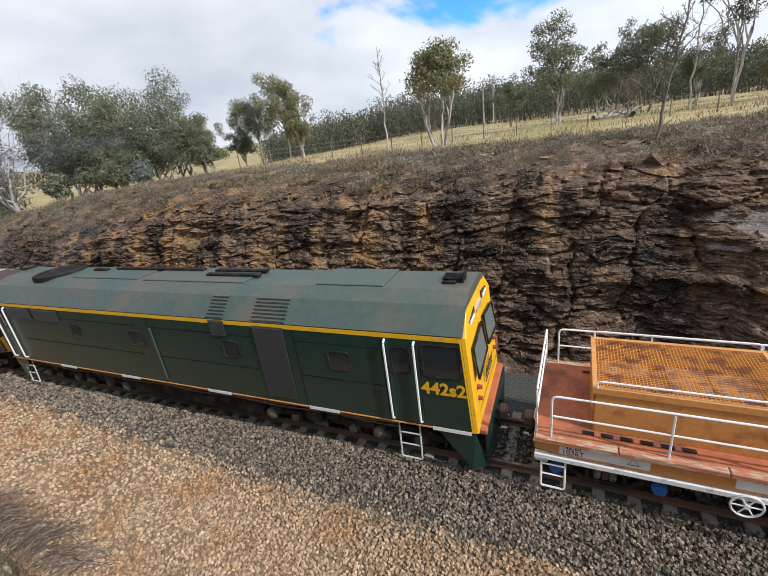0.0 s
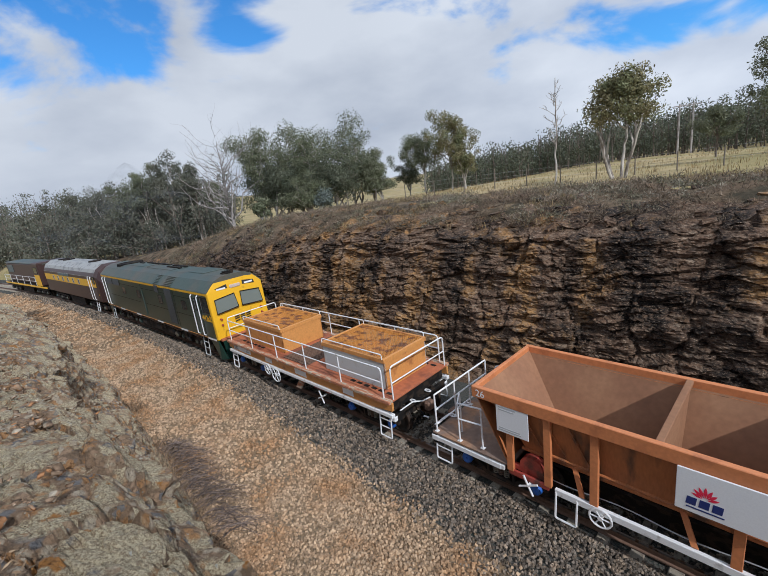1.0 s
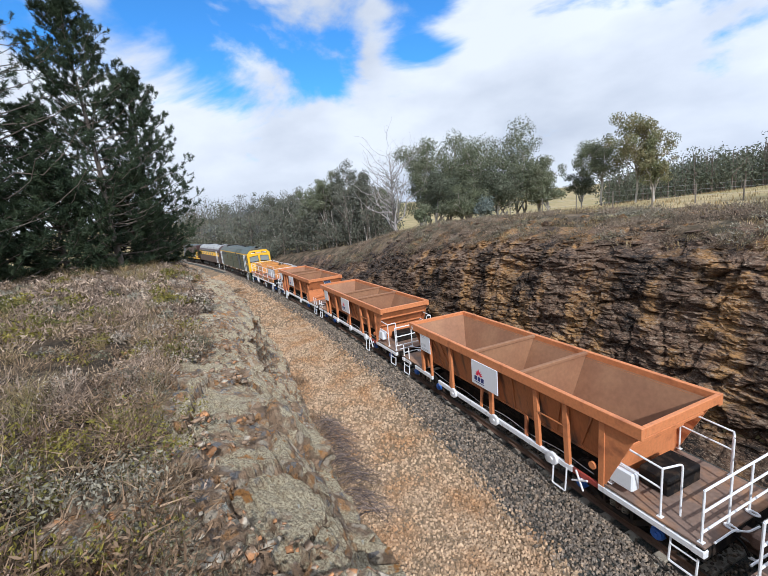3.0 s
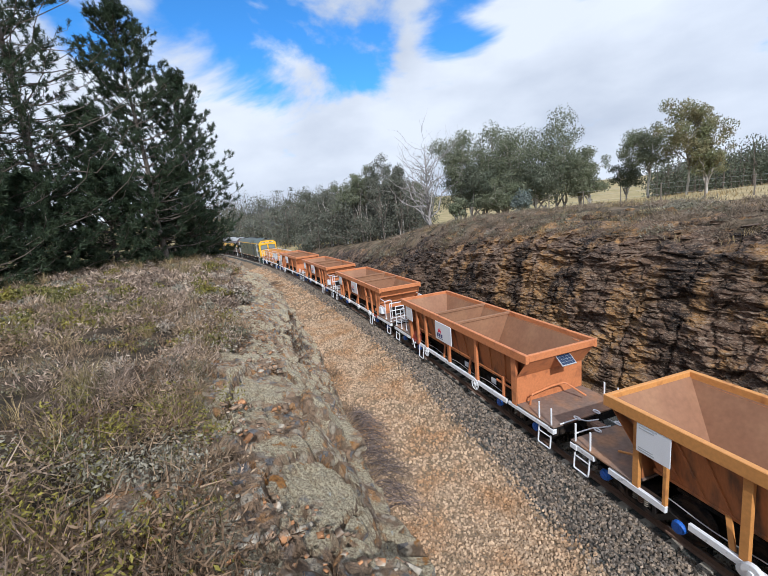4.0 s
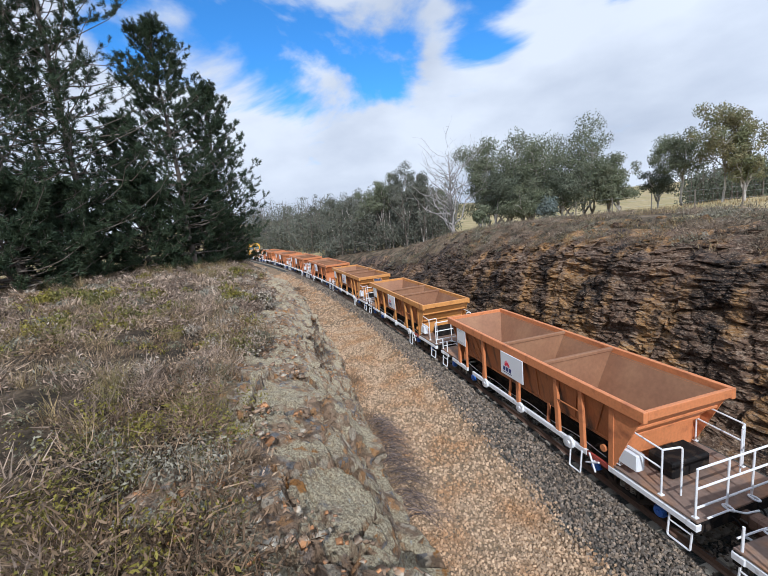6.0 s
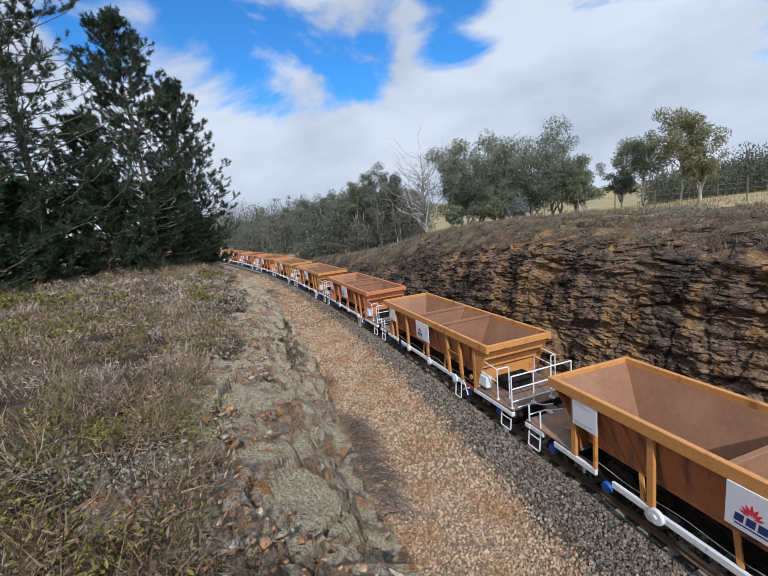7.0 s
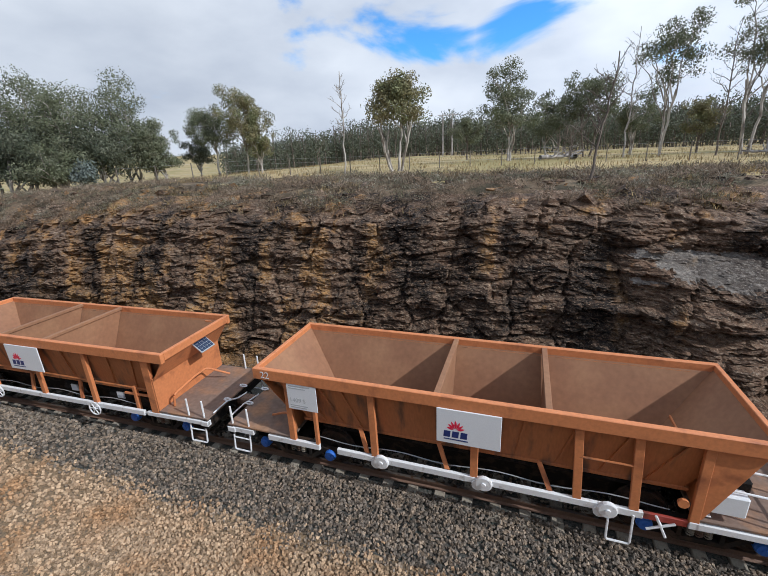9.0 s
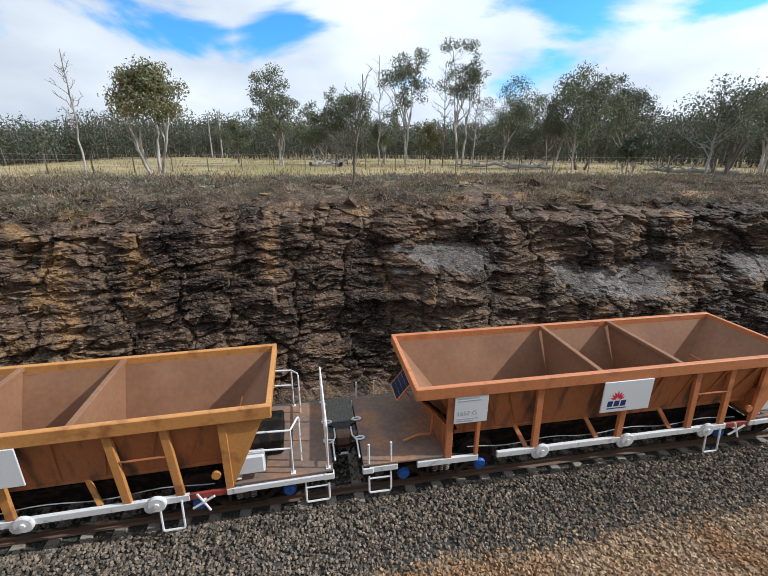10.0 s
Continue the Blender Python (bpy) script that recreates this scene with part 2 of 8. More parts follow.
M["twig"] = leaf_material("dry_shrub_twigs", (0.19, 0.125, 0.075), (0.32, 0.23, 0.145), 0.65)
M["grass_dry"] = leaf_material("dry_grass_blades", (0.36, 0.262, 0.125), (0.23, 0.175, 0.088), 0.5)
M["grass_green"] = leaf_material("olive_grass_blades", (0.15, 0.128, 0.05), (0.22, 0.175, 0.075), 0.5)

# ---- noise and terrain ----
def lattice(ix, iy, seed):
    h = (ix.astype(np.int64) * 374761393 + iy.astype(np.int64) * 668265263 + seed * 1442695041) & 0xFFFFFFFF
    h = ((h ^ (h >> 13)) * 1274126177) & 0xFFFFFFFF
    return ((h ^ (h >> 16)) & 0xFFFF) / 65535.0


def vnoise(x, y, seed=0):
    x, y = np.broadcast_arrays(np.asarray(x, float), np.asarray(y, float))
    ix, iy = np.floor(x), np.floor(y)
    fx, fy = x - ix, y - iy
    fx, fy = fx * fx * (3 - 2 * fx), fy * fy * (3 - 2 * fy)
    a, b = lattice(ix, iy, seed), lattice(ix + 1, iy, seed)
    c, d = lattice(ix, iy + 1, seed), lattice(ix + 1, iy + 1, seed)
    return (a * (1 - fx) + b * fx) * (1 - fy) + (c * (1 - fx) + d * fx) * fy


def fbm(x, y, seed=0, octaves=4, gain=0.5):
    total, amp, norm = 0.0, 1.0, 0.0
    for k in range(octaves):
        total = total + amp * vnoise(x * 2 ** k, y * 2 ** k, seed + 17 * k)
        norm += amp
        amp *= gain
    return total / norm


def cells(x, y, seed=0):
    """Broken blocks: for each place the number of its nearest cell (0 to 1) and how deep it lies inside that cell."""
    x, y = np.asarray(x, float), np.asarray(y, float)
    ix, iy = np.floor(x), np.floor(y)
    best = np.full(x.shape, 9.0)
    second = np.full(x.shape, 9.0)
    num = np.zeros(x.shape)
    for ox in (-1, 0, 1):
        for oy in (-1, 0, 1):
            cx, cy = ix + ox, iy + oy
            dist = np.hypot(cx + lattice(cx, cy, seed) - x, cy + lattice(cx, cy, seed + 1) - y)
            nearer = dist < best
            second = np.where(nearer, best, np.minimum(second, dist))
            num = np.where(nearer, lattice(cx, cy, seed + 2), num)
            best = np.where(nearer, dist, best)
    return num, np.clip((second - best) * 3, 0, 1)


def track_xy(s, d):
    a = A0 + np.asarray(s, float) / TR
    return TC[0] + (TR + d) * np.cos(a), TC[1] + (TR + d) * np.sin(a)


def to_track(x, y):
    return (np.arctan2(y - TC[1], x - TC[0]) - A0) * TR, np.hypot(x - TC[0], y - TC[1]) - TR


FAR_S = [-60, -30, -10, 0, 10, 17, 22, 28, 36, 46, 70, 120]
FAR_ROCK = [4.2, 5.0, 5.2, 5.1, 5.0, 4.9, 4.2, 3.2, 2.0, 0.9, 0.3, 0.2]    # top of the rock face
FAR_TOP = [5.6, 6.1, 6.2, 6.2, 6.2, 6.3, 6.2, 6.0, 5.2, 3.6, 1.6, 0.5]     # brow of the slope above it


def far_ground(s, d):
    """Height of the land beyond the line."""
    rock, top = np.interp(s, FAR_S, FAR_ROCK), np.interp(s, FAR_S, FAR_TOP)
    z = np.where(d < 3.4, -0.35, 0.0)
    f = np.clip((d - 3.6) / 2.2, 0, 1)
    g = np.clip((d - 5.8) / 4.5, 0, 1)
    g = g * (2 - g)
    z = np.where(d >= 3.4, -0.35 + (rock + 0.35) * f + (top - rock) * g, z)
    roll = np.clip((d - 12) / 60, 0, 1)
    z = z + roll * (fbm(s / 30, d / 30, 5) - 0.45) * 1.6
    hill = np.clip((d - 110) / 500, 0, 4)
    return z + hill * 10


NEAR_S = [-80, 0, 3, 8, 16, 24, 30, 40, 52, 80]
NEAR_EDGE = [-8.0, -7.9, -8.1, -8.4, -8.5, -8.5, -9.2, -10.1, -10.4, -9.0]          # brow of the near bank
NEAR_TOP = [5.6, 5.6, 5.45, 5.2, 5.0, 4.95, 4.9, 4.6, 2.6, 0.3]


FOOT_S = [0, 6, 10, 14, 20, 30, 40, 55]
FOOT_D = [-6.9, -6.6, -6.1, -5.75, -5.45, -5.7, -6.3, -6.6]                              # foot of the near bank


def near_ground(s, d):
    """Height of the land on the near side."""
    foot = np.interp(s, FOOT_S, FOOT_D)
    edge, top = np.interp(s, NEAR_S, NEAR_EDGE), np.interp(s, NEAR_S, NEAR_TOP)
    f = np.clip((foot - d) / (foot - edge), 0, 1)
    z = -0.35 + (top + 0.35) * f
    back = np.clip((edge - d) / 6, 0, 1)
    return z + back * (2 - back) * 0.75 * np.clip(top / 5, 0, 1)


def ground_z(s, d):
    s, d = np.asarray(s, float), np.asarray(d, float)
    return np.where(d > 0, far_ground(s, d), np.where(d < -5.0, near_ground(s, d), -0.35))


def sheet(name, S, D, Z, mat, label, category, kind="structure", smooth=True, xy=None, second=None):
    """One mesh from a grid of places; S, D, Z are arrays of one shape."""
    n, m = S.shape
    x, y = track_xy(S, D) if xy is None else xy
    v = np.stack([x, y, Z], -1).reshape(-1, 3)
    idx = np.arange(n * m).reshape(n, m)
    q = np.stack([idx[:-1, :-1], idx[1:, :-1], idx[1:, 1:], idx[:-1, 1:]], -1).reshape(-1, 4)
    me = bpy.data.meshes.new(name)
    me.from_pydata(v.tolist(), [], q.tolist())
    me.polygons.foreach_set("use_smooth", [smooth] * len(q))
    me.materials.append(mat)
    if second is not None:
        me.materials.append(second[0])
        me.polygons.foreach_set("material_index", second[1][:-1, :-1].reshape(-1).astype(np.int32))
    return tagged(new(name, me), label, category, kind=kind)


def rock_material(name, tints, scale=1.0, lichen=False):
    """Bedded sandstone: thin beds, dark weathering stains, ochre fresh breaks; without lichen also painted glints."""
    m = bpy.data.materials.new(name)
    m.use_nodes = True
    n, l = m.node_tree.nodes, m.node_tree.links
    b = n["Principled BSDF"]
    b.inputs["Roughness"].default_value = 0.62
    b.inputs["Specular IOR Level"].default_value = 0.22
    co = n.new("ShaderNodeTexCoord")

    def tex(scl, stretch, detail=6.0, rough=0.6):
        mp = n.new("ShaderNodeMapping")
        mp.inputs["Scale"].default_value = stretch
        l.new(co.outputs["Object"], mp.inputs["Vector"])
        t = n.new("ShaderNodeTexNoise")
        t.inputs["Scale"].default_value, t.inputs["Detail"].default_value, t.inputs["Roughness"].default_value = scl, detail, rough
        l.new(mp.outputs["Vector"], t.inputs["Vector"])
        return t.outputs["Fac"]

    def rng(src, lo, hi):
        r = n.new("ShaderNodeMapRange")
        r.inputs["From Min"].default_value, r.inputs["From Max"].default_value = lo, hi
        l.new(src, r.inputs["Value"])
        return r.outputs["Result"]

    def mixed(fac, a, c, blend="MIX"):
        x = n.new("ShaderNodeMix")
        x.data_type, x.blend_type = "RGBA", blend
        if isinstance(fac, float):
            x.inputs[0].default_value = fac
        else:
            l.new(fac, x.inputs[0])
        for sock, value in ((x.inputs[6], a), (x.inputs[7], c)):
            if isinstance(value, tuple):
                sock.default_value = (*value, 1)
            else:
                l.new(value, sock)
        return x.outputs[2]

    base, ochre, dark, pale = tints

    def shifted(src_socket, amount):
        x = n.new("ShaderNodeMath")
        x.operation = "ADD"
        l.new(src_socket, x.inputs[0])
        l.new(amount, x.inputs[1])
        return x.outputs[0]

    beds = tex(2.6 * scale, (0.30, 0.30, 3.0))
    col = mixed(rng(beds, 0.35, 0.65), tuple(0.5 * c for c in base), base)
    if not lichen:
        # dark stains gather at high and at lowest x, fresh ochre breaks in between
        sep = n.new("ShaderNodeSeparateXYZ")
        l.new(co.outputs["Object"], sep.inputs[0])
        dark_bias = n.new("ShaderNodeMapRange")
        dark_bias.interpolation_type = "SMOOTHSTEP"
        dark_bias.inputs["From Min"].default_value, dark_bias.inputs["From Max"].default_value = -9.0, 5.0
        dark_bias.inputs["To Min"].default_value, dark_bias.inputs["To Max"].default_value = -0.03, 0.015
        l.new(sep.outputs["X"], dark_bias.inputs["Value"])
        dry = n.new("ShaderNodeMath")
        dry.operation = "MULTIPLY"
        dry.inputs[1].default_value = -1.7
        l.new(dark_bias.outputs["Result"], dry.inputs[0])
        end = n.new("ShaderNodeMapRange")
        end.interpolation_type = "SMOOTHSTEP"
        end.inputs["From Min"].default_value, end.inputs["From Max"].default_value = -24.0, -12.0
        end.inputs["To Min"].default_value, end.inputs["To Max"].default_value = 0.09, 0.0
        l.new(sep.outputs["X"], end.inputs["Value"])
        rest = n.new("ShaderNodeMath")
        rest.operation = "SUBTRACT"
        l.new(dry.outputs[0], rest.inputs[0])
        l.new(end.outputs["Result"], rest.inputs[1])
        col = mixed(rng(shifted(tex(0.75, (1, 1, 0.28), 7, 0.6), rest.outputs[0]), 0.52, 0.59), col, mixed(rng(beds, 0.4, 0.62), tuple(0.55 * c for c in ochre), ochre))
        # pale flecks here and at the end paint small glints into the colour
        col = mixed(rng(tex(7.0, (0.5, 0.5, 1.5), 8, 0.8), 0.52, 0.62), col, pale)
        stain = shifted(shifted(tex(0.5, (1, 1, 0.42), 8, 0.68), dark_bias.outputs["Result"]), end.outputs["Result"])
        col = mixed(rng(stain, 0.47, 0.57), col, mixed(rng(tex(9.0, (0.45, 0.45, 1.5), 8, 0.8), 0.50, 0.62), dark, tuple(0.9 * c for c in base)))
        col = mixed(rng(tex(22.0, (0.5, 0.5, 1.5), 8, 0.75), 0.50, 0.60), col, mixed(0.75, col, dark))
        col = mixed(rng(tex(26.0, (0.5, 0.5, 1.4), 6, 0.75), 0.56, 0.62), col, mixed(0.75, col, pale))
    else:
        col = mixed(rng(tex(4.0, (1, 1, 1)), 0.35, 0.65), tuple(0.55 * c for c in base), base)
        jog = n.new("ShaderNodeVectorMath")
        jog.operation = "MULTIPLY_ADD"
        jog.inputs[1].default_value = (0.12, 0.12, 0.12)
        l.new(tex(6.0, (1, 1, 1), 4), jog.inputs[0])
        l.new(co.outputs["Object"], jog.inputs[2])
        cob = n.new("ShaderNodeTexVoronoi")
        cob.inputs["Scale"].default_value = 10.0
        l.new(jog.outputs["Vector"], cob.inputs["Vector"])
        hue = n.new("ShaderNodeSeparateColor")
        l.new(cob.outputs["Color"], hue.inputs["Color"])
        pebble = mixed(rng(hue.outputs["Red"], 0.45, 0.5), tuple(1.15 * c for c in base), ochre)
        pebble = mixed(rng(hue.outputs["Green"], 0.66, 0.7), pebble, pale)
        pebble = mixed(rng(hue.outputs["Blue"], 0.8, 0.85), pebble, (0.20, 0.19, 0.185))
        col = mixed(rng(cob.outputs["Distance"], 0.62, 0.42), col, pebble)
        col = mixed(rng(tex(0.9, (1, 1, 1), 7, 0.65), 0.56, 0.66), col, mixed(0.35, col, dark))
        col = mixed(rng(tex(30.0, (1, 1, 1), 8, 0.7), 0.52, 0.64), col, mixed(0.6, col, dark))
        crust = mixed(rng(tex(46.0, (1, 1, 1), 8, 0.8), 0.42, 0.55), (0.22, 0.16, 0.097), (0.58, 0.50, 0.34))
        geo = n.new("ShaderNodeNewGeometry")
        up = n.new("ShaderNodeSeparateXYZ")
        l.new(geo.outputs["Normal"], up.inputs[0])
        lies = n.new("ShaderNodeMath")
        lies.operation = "MULTIPLY"
        l.new(rng(tex(1.3, (1, 1, 1), 7, 0.68), 0.46, 0.51), lies.inputs[0])
        l.new(rng(up.outputs["Z"], 0.25, 0.6), lies.inputs[1])
        col = mixed(lies.outputs[0], col, crust)
        col = mixed(rng(tex(3.0, (1, 1, 1), 5), 0.64, 0.68), col, (0.36, 0.17, 0.05))
        col = mixed(rng(tex(9.0, (1, 1, 1), 4), 0.66, 0.69), col, (0.47, 0.45, 0.38))
    l.new(col, b.inputs["Base Color"])
    bp = n.new("ShaderNodeBump")
    bp.inputs["Strength"].default_value, bp.inputs["Distance"].default_value = 1.0, 0.09
    l.new(tex(22.0, (1, 1, 1), 8, 0.7) if lichen else tex(9.0 * scale, (0.5, 0.5, 2.2), 8, 0.65), bp.inputs["Height"])
    l.new(bp.outputs["Normal"], b.inputs["Normal"])
    return m


M["rock"] = rock_material("bedded_dark_sandstone", ((0.19, 0.115, 0.073), (0.43, 0.235, 0.092), (0.016, 0.012, 0.010), (0.37, 0.275, 0.195)))
# paler copy of the rock: sky light on up-facing ledges, put into the colour
M["slab"] = rock_material("skylit_pale_sandstone_slab", ((0.27, 0.24, 0.21), (0.30, 0.21, 0.13), (0.08, 0.064, 0.054), (0.37, 0.325, 0.28)))
M["rock_near"] = rock_material("lichened_sandstone", ((0.33, 0.225, 0.145), (0.42, 0.235, 0.11), (0.06, 0.045, 0.033), (0.48, 0.40, 0.30)), 1.6, True)
M["soil"] = material("dry_slope_soil", (0.125, 0.088, 0.058), 0.95, spots=(0.055, 0.047, 0.032), spot_scale=1.2, spot_lo=0.45, spot_hi=0.6, second=(0.185, 0.14, 0.095), second_scale=0.8, grain=0.45, grain_scale=14, bump=0.8, bump_scale=10, spec=0.12)
# soil and litter, darkened to paint in the shade between the shrubs
M["litter"] = material("shade_dark_heath_litter", (0.075, 0.055, 0.037), 0.95, spots=(0.035, 0.028, 0.02), spot_scale=2.5, spot_lo=0.45, spot_hi=0.6, second=(0.13, 0.095, 0.062), second_scale=1.1, grain=0.5, grain_scale=18, bump=0.9, bump_scale=14, spec=0.1)
M["field"] = material("dry_winter_pasture", (0.40, 0.315, 0.17), 0.95, spots=(0.28, 0.235, 0.11), spot_scale=0.09, spot_lo=0.45, spot_hi=0.6, second=(0.30, 0.24, 0.13), second_scale=0.35, grain=0.3, grain_scale=4, bump=0.6, bump_scale=6, spec=0.12)
# both beds darker than their stones, with dark specks: shade of the gaps painted in
M["ballast"] = material("grey_ballast_bed", (0.085, 0.08, 0.072), 0.9, spots=(0.035, 0.045, 0.04), spot_scale=22, grain=0.4, grain_scale=45, bump=1.0, voronoi=16, spec=0.12)
M["gravel"] = material("tan_gravel_bed", (0.24, 0.17, 0.105), 0.9, spots=(0.14, 0.11, 0.08), spot_scale=20, second=(0.37, 0.24, 0.14), second_scale=0.4, grain=0.35, grain_scale=45, bump=1.0, voronoi=17, spec=0.12)

# ---- the ground, one sheet to the horizon ----
gs = np.concatenate([np.linspace(-520, -60, 24)[:-1], np.linspace(-60, 120, 181), np.linspace(120, 640, 27)[1:]])
gd = np.concatenate([-np.geomspace(360, 16, 26), np.linspace(-15.5, -5, 28), [-4, -2, 0, 2, 3.2], np.linspace(3.6, 16, 40), np.geomspace(17, 2600, 80)])
GS, GD = np.meshgrid(gs, gd, indexing="ij")
lower = np.where((GD > 3.2) & (GD < 9.5), 1.6 * np.clip((9.5 - GD) / 2.5, 0, 1), 0.0) + np.where((GD < -5.2) & (GD > -12.5), 0.9 * np.clip((GD + 12.5) / 2.5, 0, 1), 0.0) + np.where(np.abs(GD + 0.9) < 4.4, 0.12, 0.0)
ground = sheet("ground", GS, GD, ground_z(GS, GD) - lower, M["field"], "dry winter pasture and bare soil under straw-coloured grass", "ground")

# ---- formation: ballast shoulder and access strip ----
def ballast_edge(s):
    """Where tan gravel laps over the grey ballast shoulder."""
    return np.interp(s, [-10, 5, 10, 17, 28], [-2.62, -2.60, -2.42, -2.08, -1.9])


fs = np.arange(-45, 190, 0.5)
fd = np.linspace(-2.75, 3.6, 52)
FS, FD = np.meshgrid(fs, fd, indexing="ij")
bz = np.interp(FD, [-2.75, -2.1, -1.5, -1.2, -0.95, 1.5, 2.3, 3.6], [-0.33, -0.16, -0.03, -0.01, -0.05, -0.05, -0.22, -0.33])
bed = sheet("ballast_bed", FS, FD, bz + 0.03 * (fbm(FS * 2, FD * 2, 3) - 0.5), M["ballast"], "grey crushed-stone ballast shoulder under the track", "ballast", second=(M["gravel"], FD < ballast_edge(FS) + 0.5 * (fbm(FS * 1.5, FD * 1.5, 21) - 0.5)))
fd = np.linspace(-7.3, -2.6, 22)
FS, FD = np.meshgrid(fs, fd, indexing="ij")
tz = np.interp(FD, [-7.3, -5.2, -4, -2.6], [-0.22, -0.32, -0.36, -0.345])
strip = sheet("gravel_strip", FS, FD, tz + 0.05 * (fbm(FS * 0.8, FD * 0.8, 9) - 0.5), M["gravel"], "tan crushed gravel strip beside the ballast", "gravel")

# ---- rock faces ----
def face(name, s0, s1, ds, profile, steps, seed, mat, label, amp=1.0, out=-1.0, flat=False, slabs=()):
    """A bedded rock face: the profile gives d and z from foot to brow for every s; beds stand out and fall back by turns."""
    s = np.concatenate([np.arange(s0, 14, ds), np.arange(14, s1, ds * 1.7)])
    u = np.linspace(0, 1, steps)
    S, U = np.meshgrid(s, u, indexing="ij")
    D, Z = profile(S, U)
    warp = Z + 0.05 * S * (not flat) + 0.5 * fbm(S * 0.16, S * 0 + seed, seed + 3, 3) + 0.26 * fbm(S * 1.1, Z, seed + 4, 2)
    bedno = warp * 3.0
    ledge = vnoise(np.floor(bedno) * 7.3 + 0.5, S * 0.45 + np.floor(bedno) * 3.7, seed + 5)
    fine = vnoise(np.floor(warp * 10) * 5.1 + 0.5, S * 1.6 + np.floor(warp * 10) * 2.3, seed + 6)
    big = fbm(S * 0.17, Z * 0.25, seed + 1, 4)
    mid = fbm(S * 0.9, Z * 2.2, seed + 2, 4)
    b1, e1 = cells(S * 0.9, warp * 2.6, seed + 21)
    b2, e2 = cells(S * 2.0, warp * 8.0, seed + 31)
    b3, e3 = cells(S * 5.0, warp * 15.0, seed + 41)
    taper = np.clip(np.minimum(U * 8, (1 - U) * 10), 0.15, 1)
    push = 1.7 * (big - 0.5) + 0.26 * (ledge - 0.5) + 0.13 * (fine - 0.5) + 0.42 * (mid - 0.5) + 0.2 * (fbm(S * 2.2, warp * 8.0, seed + 7, 3) - 0.5)
    push += 0.34 * (b1 - 0.5) - 0.16 * (1 - e1) ** 5 + 0.12 * (b2 - 0.5) - 0.03 * (1 - e2) ** 3 + 0.08 * (b3 - 0.5) - 0.03 * (1 - e3) ** 2
    b4, e4 = cells(S * 0.6 + 0.3 * mid, Z * 0.42, seed + 101)
    push += 0.3 * (b4 - 0.5) - 0.30 * (1 - e4) ** 7
    bare = np.zeros(S.shape)
    lean = np.zeros(S.shape)
    for a, b, lo, hi in slabs:
        rag = 2.4 * (fbm(S * 1.6, Z * 4.0, seed + 91, 5, 0.65) - 0.5)
        inside = np.minimum(np.minimum(S - a, b - S) / 1.2, np.minimum(Z - lo, hi - Z) / 0.45) + rag
        bare = np.maximum(bare, np.clip(inside * 2.2, 0, 1))
        lean = lean + np.clip((S - a) / 0.9, 0, 1) * np.clip((b - S) / 0.9, 0, 1) * (np.clip((Z - lo) / (hi - lo), 0, 1.0) - 0.5) * np.where(Z > hi, np.clip(1 - (Z - hi) / 1.2, 0, 1), 1) * 0.75
    push = push * (1 - 0.72 * bare)
    if flat:
        push = push * np.clip((0.60 - U) / 0.16, 0.08, 1)
    D = D + out * push * amp * taper + lean * taper
    if flat:
        f1, g1 = cells(S * 1.3, D * 1.6, seed + 51)
        f2, g2 = cells(S * 4.0, D * 5.5, seed + 61)
        f3, g3 = cells(S * 10.0, D * 10.0, seed + 71)
        Z = Z + (0.15 * (f1 - 0.5) - 0.12 * (1 - g1) ** 9 + 0.07 * (f2 - 0.5) - 0.03 * (1 - g2) ** 6 + 0.025 * (f3 - 0.5) - 0.012 * (1 - g3) ** 2 + 0.3 * (fbm(S * 0.5, D * 0.6, seed + 81) - 0.5)) * np.clip(U * 6, 0, 1)
    else:
        Z = Z + (0.08 * (fine - 0.5) + 0.14 * (mid - 0.5)) * taper
    # slab faces take the paler tint that stands in for sky light
    return sheet(name, S, D, Z, mat, label, "rock face", smooth=False, second=(M["slab"], bare > 0.35) if slabs else None)


def far_profile(S, U):
    rock = np.interp(S, FAR_S, FAR_ROCK)
    d = np.interp(U, [0, 0.06, 0.5, 0.86, 1.0], [3.2, 3.9, 4.7, 5.8, 7.7])
    z = np.interp(U, [0, 0.06, 0.5, 0.86, 1.0], [-0.05, 0.06, 0.55, 1.0, 1.07])
    brow = far_ground(S, 7.7) + 0.10
    z = -0.35 + (rock + 0.35) * np.minimum(z, 1.0)
    return d, z + np.clip((U - 0.86) / 0.14, 0, 1) * (brow - rock)


def near_profile(S, U):
    edge, top = np.interp(S, NEAR_S, NEAR_EDGE), np.interp(S, NEAR_S, NEAR_TOP)
    k = np.interp(U, [0, 0.06, 0.2, 0.27, 0.42, 0.5, 0.68, 1.0], [0.0, 0.10, 0.26, 0.52, 0.66, 0.92, 1.35, 2.0])
    z = np.interp(U, [0, 0.06, 0.2, 0.27, 0.42, 0.5, 0.68, 1.0], [0.0, 0.12, 0.45, 0.55, 0.86, 0.97, 1.012, 1.055])
    foot = np.interp(S, FOOT_S, FOOT_D) + 0.1
    return foot + (edge - foot) * k, -0.40 + (top + 0.40) * z


far_face = face("rock_face", -30, 58, 0.068, far_profile, 180, 11, M["rock"], "dark bedded sandstone cutting with ochre breaks and black stains", amp=0.78, slabs=((-14.6, -9.4, 2.35, 3.5), (-7.2, -4.0, 3.45, 4.3), (-20.5, -17.0, 2.6, 3.5)))
